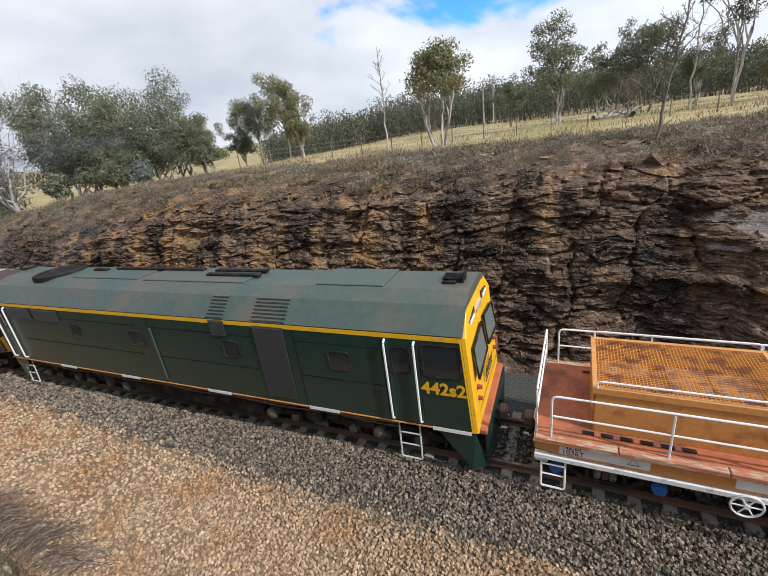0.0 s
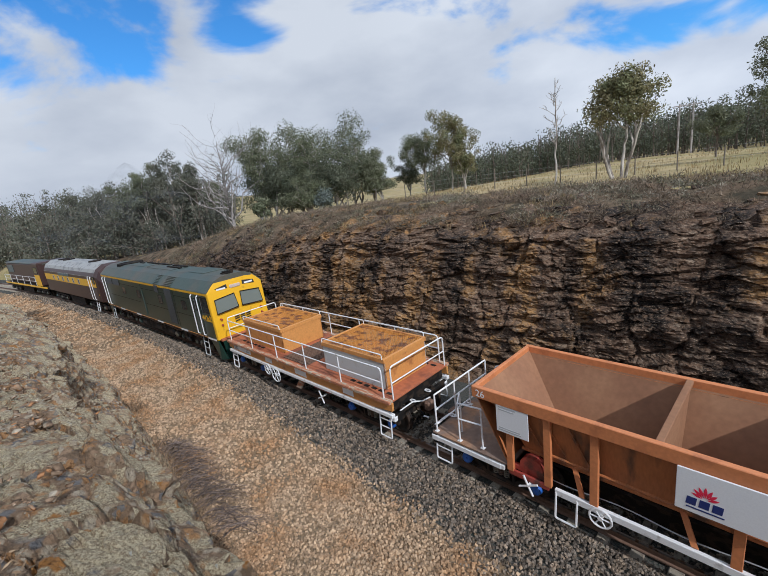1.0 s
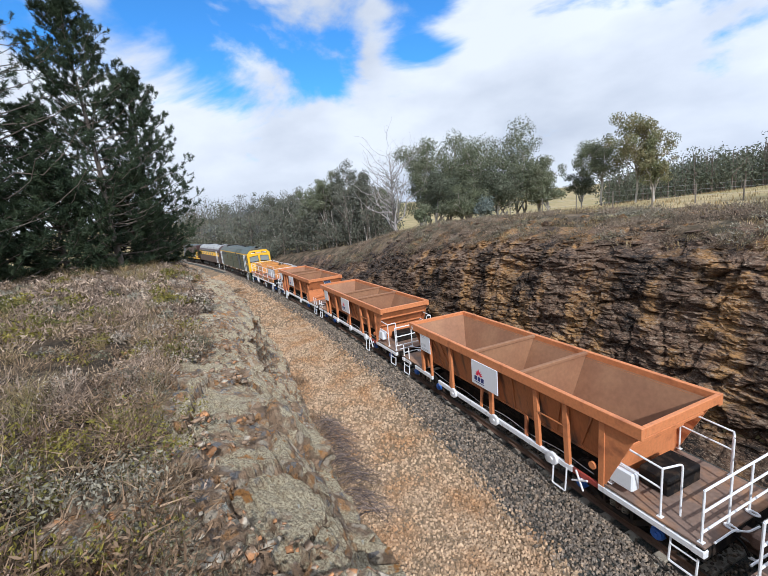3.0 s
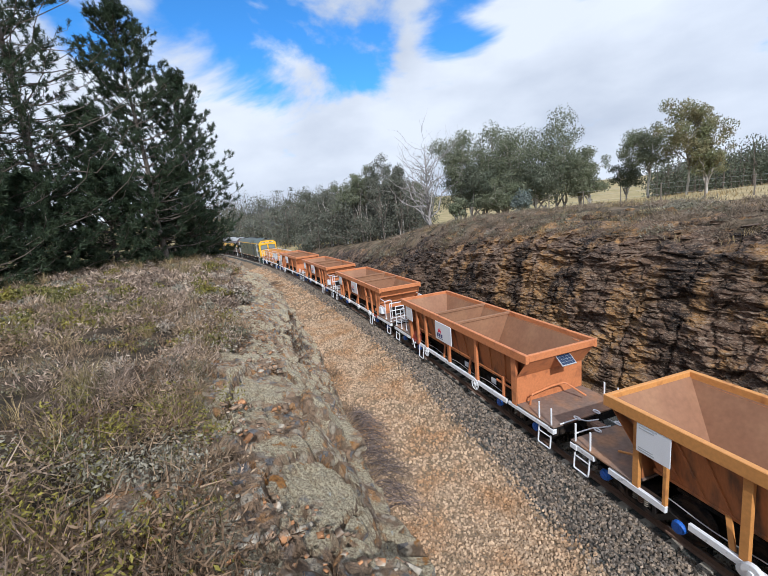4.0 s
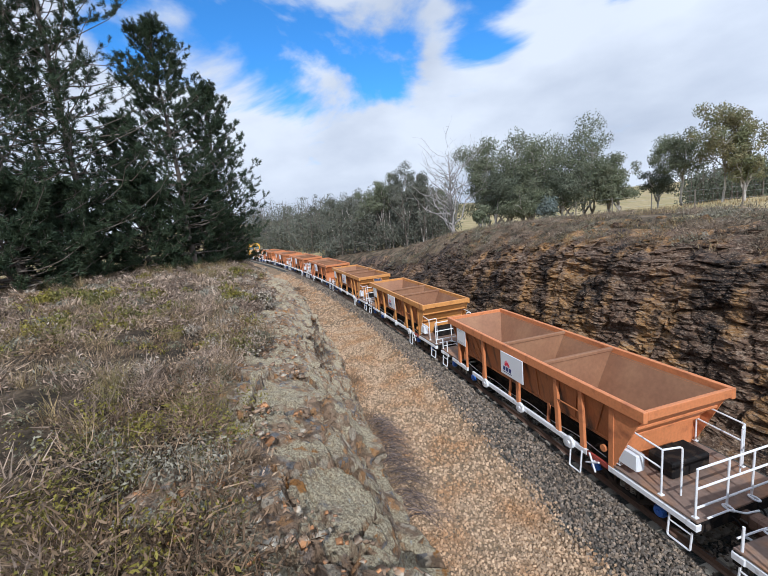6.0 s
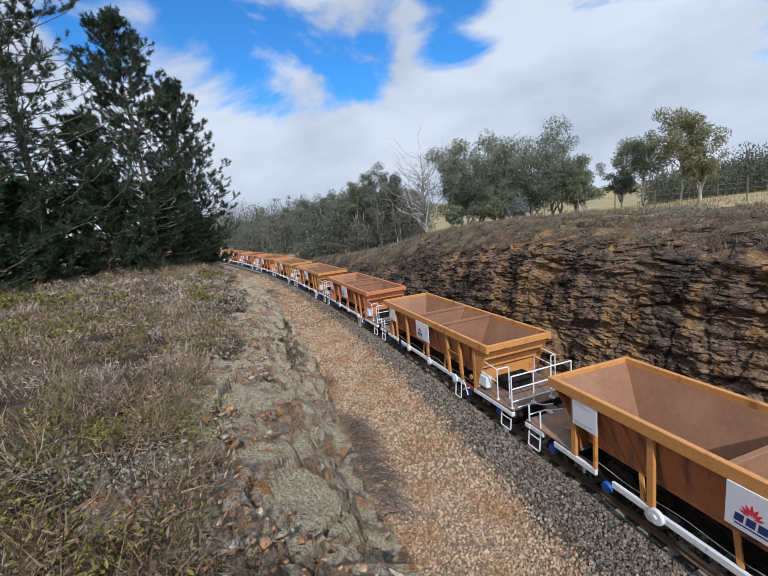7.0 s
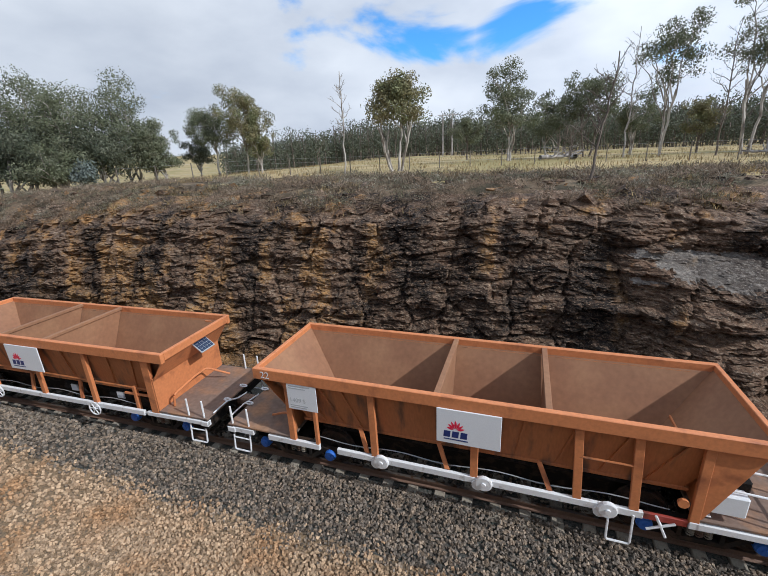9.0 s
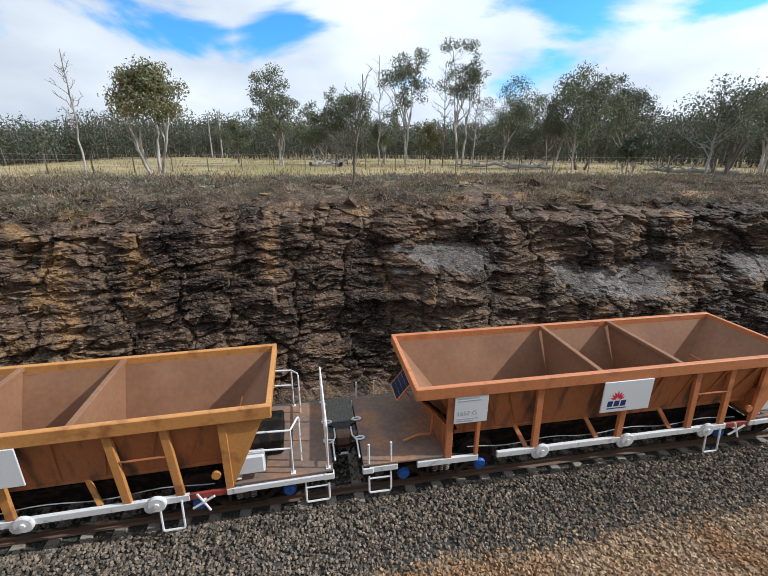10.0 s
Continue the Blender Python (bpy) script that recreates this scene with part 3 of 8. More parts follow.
near_face = face("rock_bank", -8, 50, 0.046, near_profile, 160, 41, M["rock_near"], "lichen-spotted broken sandstone edge of the bank", amp=0.5, out=1.0, flat=True)

# bare soil of the slope above the face, and of the near bank behind the rock
ss = np.arange(-60, 80, 0.4)
sdist = np.linspace(6.6, 15.0, 44)
SS, SD = np.meshgrid(ss, sdist, indexing="ij")
slope = sheet("slope_soil", SS, SD, far_ground(SS, SD) + 0.05 + 0.35 * (fbm(SS * 0.7, SD * 0.9, 15) - 0.5) * np.clip((15 - SD) / 2, 0, 1) - 0.12 * np.clip((SD - 14) / 1, 0, 1) - 0.55 * np.clip((7.5 - SD) / 0.9, 0, 1), M["soil"], "dry brown stony soil of the slope above the cutting", "soil")
ss = np.arange(-22, 56, 0.3)
sdist = np.linspace(-30.0, -8.4, 96)
SS, SD = np.meshgrid(ss, sdist, indexing="ij")
bank_soil = sheet("bank_soil", SS, SD, near_ground(SS, SD) + 0.04 + 0.25 * (fbm(SS * 0.8, SD * 0.8, 16) - 0.5) - 0.1 * np.clip((SD + 10.2) / 0.6, 0, 1) - 0.5 * np.clip((SD + 9.4) / 1.0, 0, 1) * (SS > 1.5), M["litter"], "stony soil and dead litter of the near bank, darkened for shade between shrubs", "soil")

# ---- mesh helpers ----
def box(bm, x0, x1, y0, y1, z0, z1, bevel=0.0, m=None):
    r = bmesh.ops.create_cube(bm, size=1.0)
    vs = r["verts"]
    for v in vs:
        v.co = Vector(((x0 + x1) / 2 + v.co.x * (x1 - x0), (y0 + y1) / 2 + v.co.y * (y1 - y0), (z0 + z1) / 2 + v.co.z * (z1 - z0)))
    if bevel:
        es = list({e for v in vs for e in v.link_edges})
        vs = list({v for f in bmesh.ops.bevel(bm, geom=es, offset=bevel, segments=1, affect="EDGES")["faces"] for v in f.verts} | {v for v in vs if v.is_valid})
    if m is not None:
        for v in vs:
            v.co = m @ v.co
    return vs


def tube(bm, pts, r, sides=8, closed=False, r_end=None):
    """A round bar along points."""
    pts = [Vector(p) for p in pts]
    rings = []
    n = len(pts)
    for i, p in enumerate(pts):
        if closed:
            t = pts[(i + 1) % n] - pts[i - 1]
        else:
            t = pts[min(i + 1, n - 1)] - pts[max(i - 1, 0)]
        t.normalize()
        up = Vector((0, 0, 1)) if abs(t.z) < 0.9 else Vector((0, 1, 0))
        a = t.cross(up).normalized()
        b = t.cross(a)
        rr = r if r_end is None else r + (r_end - r) * i / max(n - 1, 1)
        rings.append([bm.verts.new(p + rr * (math.cos(2 * math.pi * k / sides) * a + math.sin(2 * math.pi * k / sides) * b)) for k in range(sides)])
    for i in range(n if closed else n - 1):
        A, B = rings[i], rings[(i + 1) % n]
        for k in range(sides):
            bm.faces.new((A[k], A[(k + 1) % sides], B[(k + 1) % sides], B[k]))
    if not closed:
        bm.faces.new(rings[0])
        bm.faces.new(rings[-1][::-1])


def bent(points, radius=0.12, steps=4):
    """Points of a bent pipe: the corners rounded."""
    pts = [Vector(p) for p in points]
    out = [pts[0]]
    for i in range(1, len(pts) - 1):
        a, p, b = pts[i - 1], pts[i], pts[i + 1]
        u, w = (a - p), (b - p)
        k = min(radius, u.length * 0.45, w.length * 0.45)
        u, w = p + u.normalized() * k, p + w.normalized() * k
        for j in range(steps + 1):
            t = j / steps
            out.append((1 - t) ** 2 * u + 2 * t * (1 - t) * p + t ** 2 * w)
    return out + [pts[-1]]


def lathe(bm, profile, centre, axis="y", sides=20):
    """A turned shape: profile of (offset along the axis, radius)."""
    c = Vector(centre)
    rings = []
    for o, r in profile:
        ring = []
        for k in range(sides):
            t = 2 * math.pi * k / sides
            p = {"y": Vector((r * math.cos(t), o, r * math.sin(t))), "x": Vector((o, r * math.cos(t), r * math.sin(t))), "z": Vector((r * math.cos(t), r * math.sin(t), o))}[axis]
            ring.append(bm.verts.new(c + p))
        rings.append(ring)
    for A, B in zip(rings, rings[1:]):
        for k in range(sides):
            bm.faces.new((A[k], A[(k + 1) % sides], B[(k + 1) % sides], B[k]))
    bm.faces.new(rings[0])
    bm.faces.new(rings[-1][::-1])


def slab(bm, corners, thick, m=None):
    """A plate from its outline (in order), thickened along its normal on the back side."""
    pts = [Vector(c) for c in corners]
    nrm = (pts[1] - pts[0]).cross(pts[2] - pts[0]).normalized()
    a = [bm.verts.new(p) for p in pts]
    b = [bm.verts.new(p - nrm * thick) for p in pts]
    bm.faces.new(a)
    bm.faces.new(b[::-1])
    for i in range(len(a)):
        j = (i + 1) % len(a)
        bm.faces.new((a[i], b[i], b[j], a[j]))


def prism(bm, outline, y0, y1, axis="y"):
    """An outline in x and z (or y and z) drawn out between two planes."""
    mk = (lambda p, t: (p[0], t, p[1])) if axis == "y" else (lambda p, t: (t, p[0], p[1]))
    a = [bm.verts.new(mk(p, y0)) for p in outline]
    b = [bm.verts.new(mk(p, y1)) for p in outline]
    bm.faces.new(a)
    bm.faces.new(b[::-1])
    for i in range(len(a)):
        j = (i + 1) % len(a)
        bm.faces.new((a[i], b[i], b[j], a[j]))


def finish(name, bm, mat, smooth=False):
    bmesh.ops.recalc_face_normals(bm, faces=bm.faces)
    me = bpy.data.meshes.new(name)
    bm.to_mesh(me)
    bm.free()
    me.materials.append(mat)
    if smooth:
        me.polygons.foreach_set("use_smooth", [True] * len(me.polygons))
    return me


def part(name, bm, mat, parent, label="", smooth=False):
    ob = new(name, finish(name, bm, mat, smooth) if isinstance(bm, bmesh.types.BMesh) else bm)
    ob.parent = parent
    return tagged(ob, label)


def words(name, text, size, mat, parent, m, label="", thick=0.002, bold=0.0):
    """Lettering as a mesh, from the built-in font."""
    cu = bpy.data.curves.new(name, "FONT")
    cu.body, cu.size, cu.extrude, cu.align_x, cu.offset = text, size, thick, "LEFT", bold
    tmp = bpy.data.objects.new(name, cu)
    scene.collection.objects.link(tmp)
    me = bpy.data.meshes.new_from_object(tmp.evaluated_get(bpy.context.evaluated_depsgraph_get()))
    bpy.data.objects.remove(tmp)
    me.materials.clear()
    me.materials.append(mat)
    ob = new(name, me)
    ob.parent = parent
    ob.matrix_basis = m
    return tagged(ob, label)


NEAR_SIDE = lambda x, y, z: pose(x, y, z, 90, 0, 0)      # lettering that faces the near side


# ---- track ----
def build_track():
    for side, name in ((-0.75, "rail"), (0.75, "rail")):
        bm = bmesh.new()
        prof = [(-0.07, 0.02), (0.07, 0.02), (0.07, 0.03), (0.012, 0.05), (0.012, 0.14), (0.036, 0.15), (0.036, 0.185), (-0.036, 0.185), (-0.036, 0.15), (-0.012, 0.14), (-0.012, 0.05), (-0.07, 0.03)]
        prev = None
        for s in np.arange(-45, 190, 2.0):
            ring = [bm.verts.new(trk(s, side + p[0], p[1])) for p in prof]
            if prev:
                for i in range(len(prof)):
                    j = (i + 1) % len(prof)
                    f = bm.faces.new((prev[i], prev[j], ring[j], ring[i]))
                    f.material_index = 0 if i == 6 else 1
            prev = ring
        ob = new(name, finish(name, bm, M["steel"]))
        ob.data.materials.append(M["rail_side"])
        tagged(ob, "worn steel rail with rusty web", "rail", "rails", "structure")


def build_sleepers():
    bm = bmesh.new()
    box(bm, -0.12, 0.12, -1.27, 1.27, -0.16, 0.02, 0.015)
    me = finish("sleeper", bm, M["concrete"])
    for s in np.arange(-22, 150, 0.62):
        ob = new("sleeper", me)
        ob.matrix_basis = Matrix.Translation(trk(s, 0.02 * math.sin(7 * s))) @ pose(0, 0, 0, 0, 0, math.degrees(A0 + s / TR) - 90 + 0.8 * math.sin(3 * s))
        ob.parent = bed


build_track()
build_sleepers()

# ---- vehicles ----
S0, SPEED, PITCH = -17.152, 17.386, 12.641     # first hopper's centre at 0 s, metres a second, length over couplers
MOVERS = []                                    # (thing, arc at 0 s)
RT = 0.185                                     # top of rail


def vehicle_pose(s):
    p = trk(s, 0.0)
    return Matrix.Translation(p) @ pose(0, 0, 0, 0, 0, math.degrees(A0 + s / TR) - 90)


def add_wheel(parent, x, r=0.46, blue=True):
    """One wheelset: two wheels on an axle."""
    bm = bmesh.new()
    for sgn in (-1, 1):
        lathe(bm, [(sgn * 0.66, r + 0.025), (sgn * 0.69, r + 0.025), (sgn * 0.70, r), (sgn * 0.80, r - 0.01), (sgn * 0.80, r - 0.06), (sgn * 0.76, r - 0.09), (sgn * 0.76, 0.14), (sgn * 0.80, 0.12), (sgn * 0.80, 0.07)], (0, 0, 0), "y", 24)
    lathe(bm, [(-0.8, 0.07), (0.8, 0.07)], (0, 0, 0), "y", 10)
    w = part("wheelset", bm, M["darkframe"], parent)
    w.matrix_basis = pose(x, 0, 0)
    if r > 0.48:
        w["big"] = 1
    return w


def add_bogie(wagon, x, wheels=0.9, caps="blue"):
    """A three-piece freight bogie: side frames with windows, springs, axle caps, wheelsets."""
    b = new("bogie")
    b.parent = wagon
    b.matrix_basis = pose(x, 0, RT + 0.46)
    for sgn in (-1, 1):
        bm = bmesh.new()
        y0, y1 = (sgn * 0.94, sgn * 1.06)
        top = [(-1.15, 0.10), (-0.75, 0.14), (-0.45, 0.24), (0.45, 0.24), (0.75, 0.14), (1.15, 0.10), (1.15, -0.02), (0.78, -0.02), (0.45, 0.10), (-0.45, 0.10), (-0.78, -0.02), (-1.15, -0.02)]
        prism(bm, top, y0, y1)
        prism(bm, [(-0.72, 0.0), (-0.40, -0.26), (0.40, -0.26), (0.72, 0.0), (0.60, 0.04), (0.34, -0.16), (-0.34, -0.16), (-0.60, 0.04)], y0, y1)
        for px in (-0.36, 0.30):
            box(bm, px, px + 0.07, min(y0, y1), max(y0, y1), -0.18, 0.12)
        part("side_frame", bm, M["darkframe"], b)
        for k in (-0.14, 0.0, 0.14):
            bm = bmesh.new()
            pts = [(k + 0.055 * math.cos(t), sgn * 1.0 + 0.055 * math.sin(t), -0.15 + 0.25 * t / (2 * math.pi * 5)) for t in np.linspace(0, 2 * math.pi * 5, 50)]
            tube(bm, pts, 0.016, 4)
            part("spring", bm, M["concrete"] if k else M["rail_side"], b)
        for wx in (-wheels, wheels):
            bm = bmesh.new()
            lathe(bm, [(sgn * 1.00, 0.14), (sgn * 1.10, 0.14), (sgn * 1.12, 0.125), (sgn * 1.15, 0.115), (sgn * 1.155, 0.05), (sgn * 1.17, 0.045)], (wx, 0, -0.02), "y", 14)
            part("axle_cap", bm, M["blue"] if caps == "blue" else M["darkframe"], b, "blue bearing cap" if caps == "blue" else "")
    bm = bmesh.new()
    box(bm, -0.2, 0.2, -0.95, 0.95, -0.1, 0.16, 0.03)
    part("bolster", bm, M["black"], b)
    for wx in (-wheels, wheels):
        add_wheel(b, wx)
    return b


def add_coupler(parent, x, sgn):
    bm = bmesh.new()
    box(bm, min(x - sgn * 0.5, x + sgn * 0.18), max(x - sgn * 0.5, x + sgn * 0.18), -0.09, 0.09, 0.82, 1.0, 0.02)
    box(bm, min(x + sgn * 0.15, x + sgn * 0.38), max(x + sgn * 0.15, x + sgn * 0.38), -0.17, 0.14, 0.76, 1.06, 0.05)
    part("coupler", bm, M["rail_side"], parent)
    for y in (-0.35, 0.4):
        bm = bmesh.new()
        tube(bm, bent([(x - sgn * 0.1, y, 0.95), (x + sgn * 0.12, y, 0.95), (x + sgn * 0.25, y * 0.8, 0.62), (x + sgn * 0.36, y * 0.6, 0.6)], 0.2), 0.022, 6)
        part("brake_hose", bm, M["black"], parent)
        bm = bmesh.new()
        tube(bm, [(x + sgn * 0.22, y * 0.85, 0.66), (x + sgn * 0.36, y * 0.6, 0.6)], 0.03, 6)
        part("hose_end", bm, M["white"], parent)


def add_steps(parent, x0, x1, y, z0, z1, mat=None, rungs=1):
    """A hanging step stirrup with rungs."""
    bm = bmesh.new()
    s = math.copysign(0.06, y)
    tube(bm, bent([(x0, y, z1), (x0, y + s, z0), (x1, y + s, z0), (x1, y, z1)], 0.05), 0.022, 6)
    for k in range(rungs):
        zz = z0 + (z1 - z0) * (k + 1) / (rungs + 1) + 0.04
        tube(bm, [(x0, y + s * 0.5, zz), (x1, y + s * 0.5, zz)], 0.018, 6)
    return part("step", bm, mat or M["white"], parent)


def add_lotus(parent, x, y, z, size):
    """A red flower mark: petals fanned over a narrow base."""
    for k, a in enumerate((-70, -46, -23, 0, 23, 46, 70)):
        bm = bmesh.new()
        t = math.radians(a)
        L, w = size * (0.62 - 0.0022 * abs(a)), size * 0.078
        u, v = Vector((math.sin(t), 0, math.cos(t))), Vector((math.cos(t), 0, -math.sin(t)))
        base = Vector((x, y, z)) + u * size * 0.12
        pts = [base, base + u * L * 0.45 + v * w, base + u * L * 0.75 + v * w * 0.7, base + u * L, base + u * L * 0.75 - v * w * 0.7, base + u * L * 0.45 - v * w]
        slab(bm, [p + Vector((0, -0.0005 * k, 0)) for p in pts], 0.003)
        part("petal", bm, M["logo_red"], parent, "red petal mark")


def add_railing(parent, posts, mat=None, r=0.02, levels=(1.0, 0.55)):
    """A run of railing over posts given as (x, y, foot z): each post and each bar a part."""
    mat = mat or M["white"]
    for x, y, z in posts:
        bm = bmesh.new()
        tube(bm, [(x, y, z), (x, y, z + levels[0])], r, 7)
        box(bm, x - 0.05, x + 0.05, y - 0.05, y + 0.05, z, z + 0.015)
        part("rail_post", bm, mat, parent)
    for h in levels:
        bm = bmesh.new()
        tube(bm, [(x, y, z + h) for x, y, z in posts], r, 7)
        part("handrail", bm, mat, parent)


def chunk_hopper(w, x0, x1, hw=1.34, top=2.90, foot=1.52, cuts=(-0.65, 1.42), f_in=1.1, r_in=1.1):
    """The open box of a ballast hopper: rim, side plates that lean in, end slopes, cross plates and beams."""
    th = 0.012
    xb0, xb1, yb = x0 + f_in, x1 - r_in, 0.62
    for sgn in (-1, 1):
        bm = bmesh.new()
        o = [(x0 + 0.02, sgn * (hw - 0.03), top - 0.03), (x1 - 0.02, sgn * (hw - 0.03), top - 0.03), (xb1, sgn * yb, foot), (xb0, sgn * yb, foot)]
        slab(bm, o if sgn < 0 else o[::-1], th)
        part("side_plate", bm, M["hopper"], w, "rust-brown hopper side plate")
    for xa, xb, fl in ((x0, xb0, 1), (x1, xb1, -1)):
        bm = bmesh.new()
        o = [(xa + 0.02 * fl, hw - 0.03, top - 0.03), (xa + 0.02 * fl, -hw + 0.03, top - 0.03), (xb, -yb, foot), (xb, yb, foot)]
        slab(bm, o if fl > 0 else o[::-1], th)
        part("end_plate", bm, M["hopper"], w, "rust-brown sloping hopper end")
    bm = bmesh.new()
    box(bm, xb0, xb1, -yb, yb, foot - 0.03, foot + 0.01)
    part("floor_plate", bm, M["hopper"], w)
    # outer leaning skirt, seen between the posts
    bm = bmesh.new()
    for sgn in (-1, 1):
        o = [(x0 + 0.5, sgn * (hw - 0.12), top - 0.2), (x1 - 0.5, sgn * (hw - 0.12), top - 0.2), (xb1 - 0.0, sgn * 0.98, 1.52), (xb0, sgn * 0.98, 1.52)]
        slab(bm, o if sgn < 0 else o[::-1], 0.02)
    part("skirt", bm, M["hopper_out"], w, "darker orange plate with dark brown patches")
    for sgn in (-1, 1):
        for t in (0.06, 0.12, 0.18, 0.62, 0.72, 0.82, 0.92):
            xt, xl = x0 + 0.5 + (x1 - x0 - 1) * t, xb0 + (xb1 - xb0) * t
            bm = bmesh.new()
            slab(bm, [(xt, sgn * (hw - 0.09), top - 0.25), (xt + 0.05, sgn * (hw - 0.09), top - 0.25), (xl + 0.05, sgn * 1.0, 1.56), (xl, sgn * 1.0, 1.56)], 0.03)
            part("rib", bm, M["hopper_out"], w)
    for sgn in (-1, 1):
        bm = bmesh.new()
        box(bm, xb0 - 0.1, xb1 + 0.1, min(sgn * 0.96, sgn * 1.02), max(sgn * 0.96, sgn * 1.02), 1.46, 1.54, 0.01)
        part("skirt_angle", bm, M["hopper_out"], w)
        bm = bmesh.new()
        y0, y1 = sorted((sgn * (hw + 0.02), sgn * (hw - 0.10)))
        box(bm, x0, x1, y0, y1, top - 0.27, top, 0.012)
        part("rim_side", bm, w["paint"], w, "orange rim beam with scuffed edges")
    for xe in (x0, x1):
        bm = bmesh.new()
        d = 0.10 if xe == x0 else -0.10
        box(bm, min(xe, xe + d), max(xe, xe + d), -hw + 0.10, hw - 0.10, top - 0.22, top - 0.003, 0.012)
        part("rim_end", bm, w["paint"], w)
    for c in cuts:
        bm = bmesh.new()
        o = [(c, -hw + 0.08, top - 0.02), (c, hw - 0.08, top - 0.02), (c, yb + 0.05, foot + 0.1), (c, -yb - 0.05, foot + 0.1)]
        slab(bm, o, 0.02)
        part("cross_plate", bm, M["hopper"], w)
        bm = bmesh.new()
        box(bm, c - 0.06, c + 0.06, -hw + 0.09, hw - 0.09, top - 0.10, top - 0.006, 0.01)
        part("cross_beam", bm, M["hopper"], w)
        bm = bmesh.new()
        slab(bm, [(c + 0.02, -yb - 0.05, foot + 0.55), (c + 0.62, -yb - 0.42, foot + 0.45), (c + 0.62, -yb - 0.1, foot), (c + 0.02, -yb, foot)], 0.012)
        part("gusset", bm, M["hopper"], w)


def add_post(w, x, z0, z1, wid=0.15, y=-1.29, lean=0.0):
    for sgn in (1, -1):
        bm = bmesh.new()
        ya, yb = sorted((sgn * y, sgn * (y + 0.09)))
        box(bm, x - wid / 2, x + wid / 2, ya, yb, z0, z1, 0.008)
        for v in bm.verts:
            v.co.x += lean * (v.co.z - z0)
        part("post", bm, w["paint"], w)


def add_deck(w, x0, x1, z=1.13, mat=None):
    bm = bmesh.new()
    box(bm, x0, x1, -1.28, 1.28, z - 0.05, z, 0.008)
    part("deck", bm, mat or M["deck"], w, "brown worn steel end platform")


def add_sill(w, x0, x1, z0=0.90, z1=1.05, mat=None):
    for sgn in (-1, 1):
        bm = bmesh.new()
        y0, y1 = sorted((sgn * 1.30, sgn * 1.22))
        box(bm, x0, x1, y0, y1, z0, z1, 0.01)
        part("sill", bm, mat or M["white"], w, "white painted side sill")


def add_handwheel(w, x, y, z, r=0.2):
    bm = bmesh.new()
    tube(bm, [(x + r * math.cos(t), y, z + r * math.sin(t)) for t in np.linspace(0, 2 * math.pi, 25)[:-1]], 0.02, 6, True)
    for k in range(6):
        t = k * math.pi / 3
        tube(bm, [(x, y, z), (x + r * math.cos(t), y, z + r * math.sin(t))], 0.014, 5)
    lathe(bm, [(-0.03, 0.045), (0.1, 0.04)], (x, y, z), "y", 8)
    part("handwheel", bm, M["white"], w, "white spoked handwheel")


def add_solar(w, x, y, z, sgn, tilt=52, k=1.0):
    """A small tilted solar panel under the rim of the hopper's end."""
    p = new("solar_panel")
    p.parent = w
    p.matrix_basis = pose(x, y, z, 0, tilt * sgn, 0) @ Matrix.Diagonal((k, k, k, 1))
    bm = bmesh.new()
    box(bm, -0.28, 0.28, -0.36, 0.36, -0.02, 0.02, 0.006)
    part("panel_frame", bm, M["alu"] if k < 1 else w["paint"], p)
    for i in range(4):
        for j in range(5):
            bm = bmesh.new()
            box(bm, -0.245 + i * 0.123, -0.245 + i * 0.123 + 0.115, -0.325 + j * 0.131, -0.325 + j * 0.131 + 0.123, 0.018, 0.024)
            part("cell", bm, M["solar"], p)
    bm = bmesh.new()
    tube(bm, [(0, -0.2, -0.02), (-0.1, -0.2, -0.3)], 0.015, 5)
    tube(bm, [(0, 0.2, -0.02), (-0.1, 0.2, -0.3)], 0.015, 5)
    part("bracket", bm, w["paint"], p)


def add_flower_sign(w, x0, x1, z0, z1):
    for sgn in (-1, 1):
        s = new("sign_board")
        s.parent = w
        s.matrix_basis = pose(0, 0, 0) if sgn < 0 else pose(x0 + x1, 0, 0, 0, 0, 180)
        tagged(s, "white sign board with red flower mark and navy blocks")
        bm = bmesh.new()
        box(bm, x0, x1, -1.405, -1.375, z0, z1, 0.008)
        part("board", bm, M["sign"], s)
        h, lx = z1 - z0, x0 + 0.38
        add_lotus(s, lx, -1.407, z0 + 0.40 * h, 0.32)
        for k in range(3):
            bm = bmesh.new()
            bx = lx - 0.24 + 0.165 * k
            slab(bm, [(bx, -1.4075, z0 + 0.19 * h), (bx + 0.13, -1.4075, z0 + 0.19 * h), (bx + 0.145, -1.4075, z0 + 0.375 * h), (bx + 0.015, -1.4075, z0 + 0.375 * h)], 0.003)
            part("mark", bm, M["navy"], s)
        bm = bmesh.new()
        box(bm, lx - 0.23, lx + 0.25, -1.409, -1.404, z0 + 0.115 * h, z0 + 0.145 * h)
        part("small_print", bm, M["navy"], s)


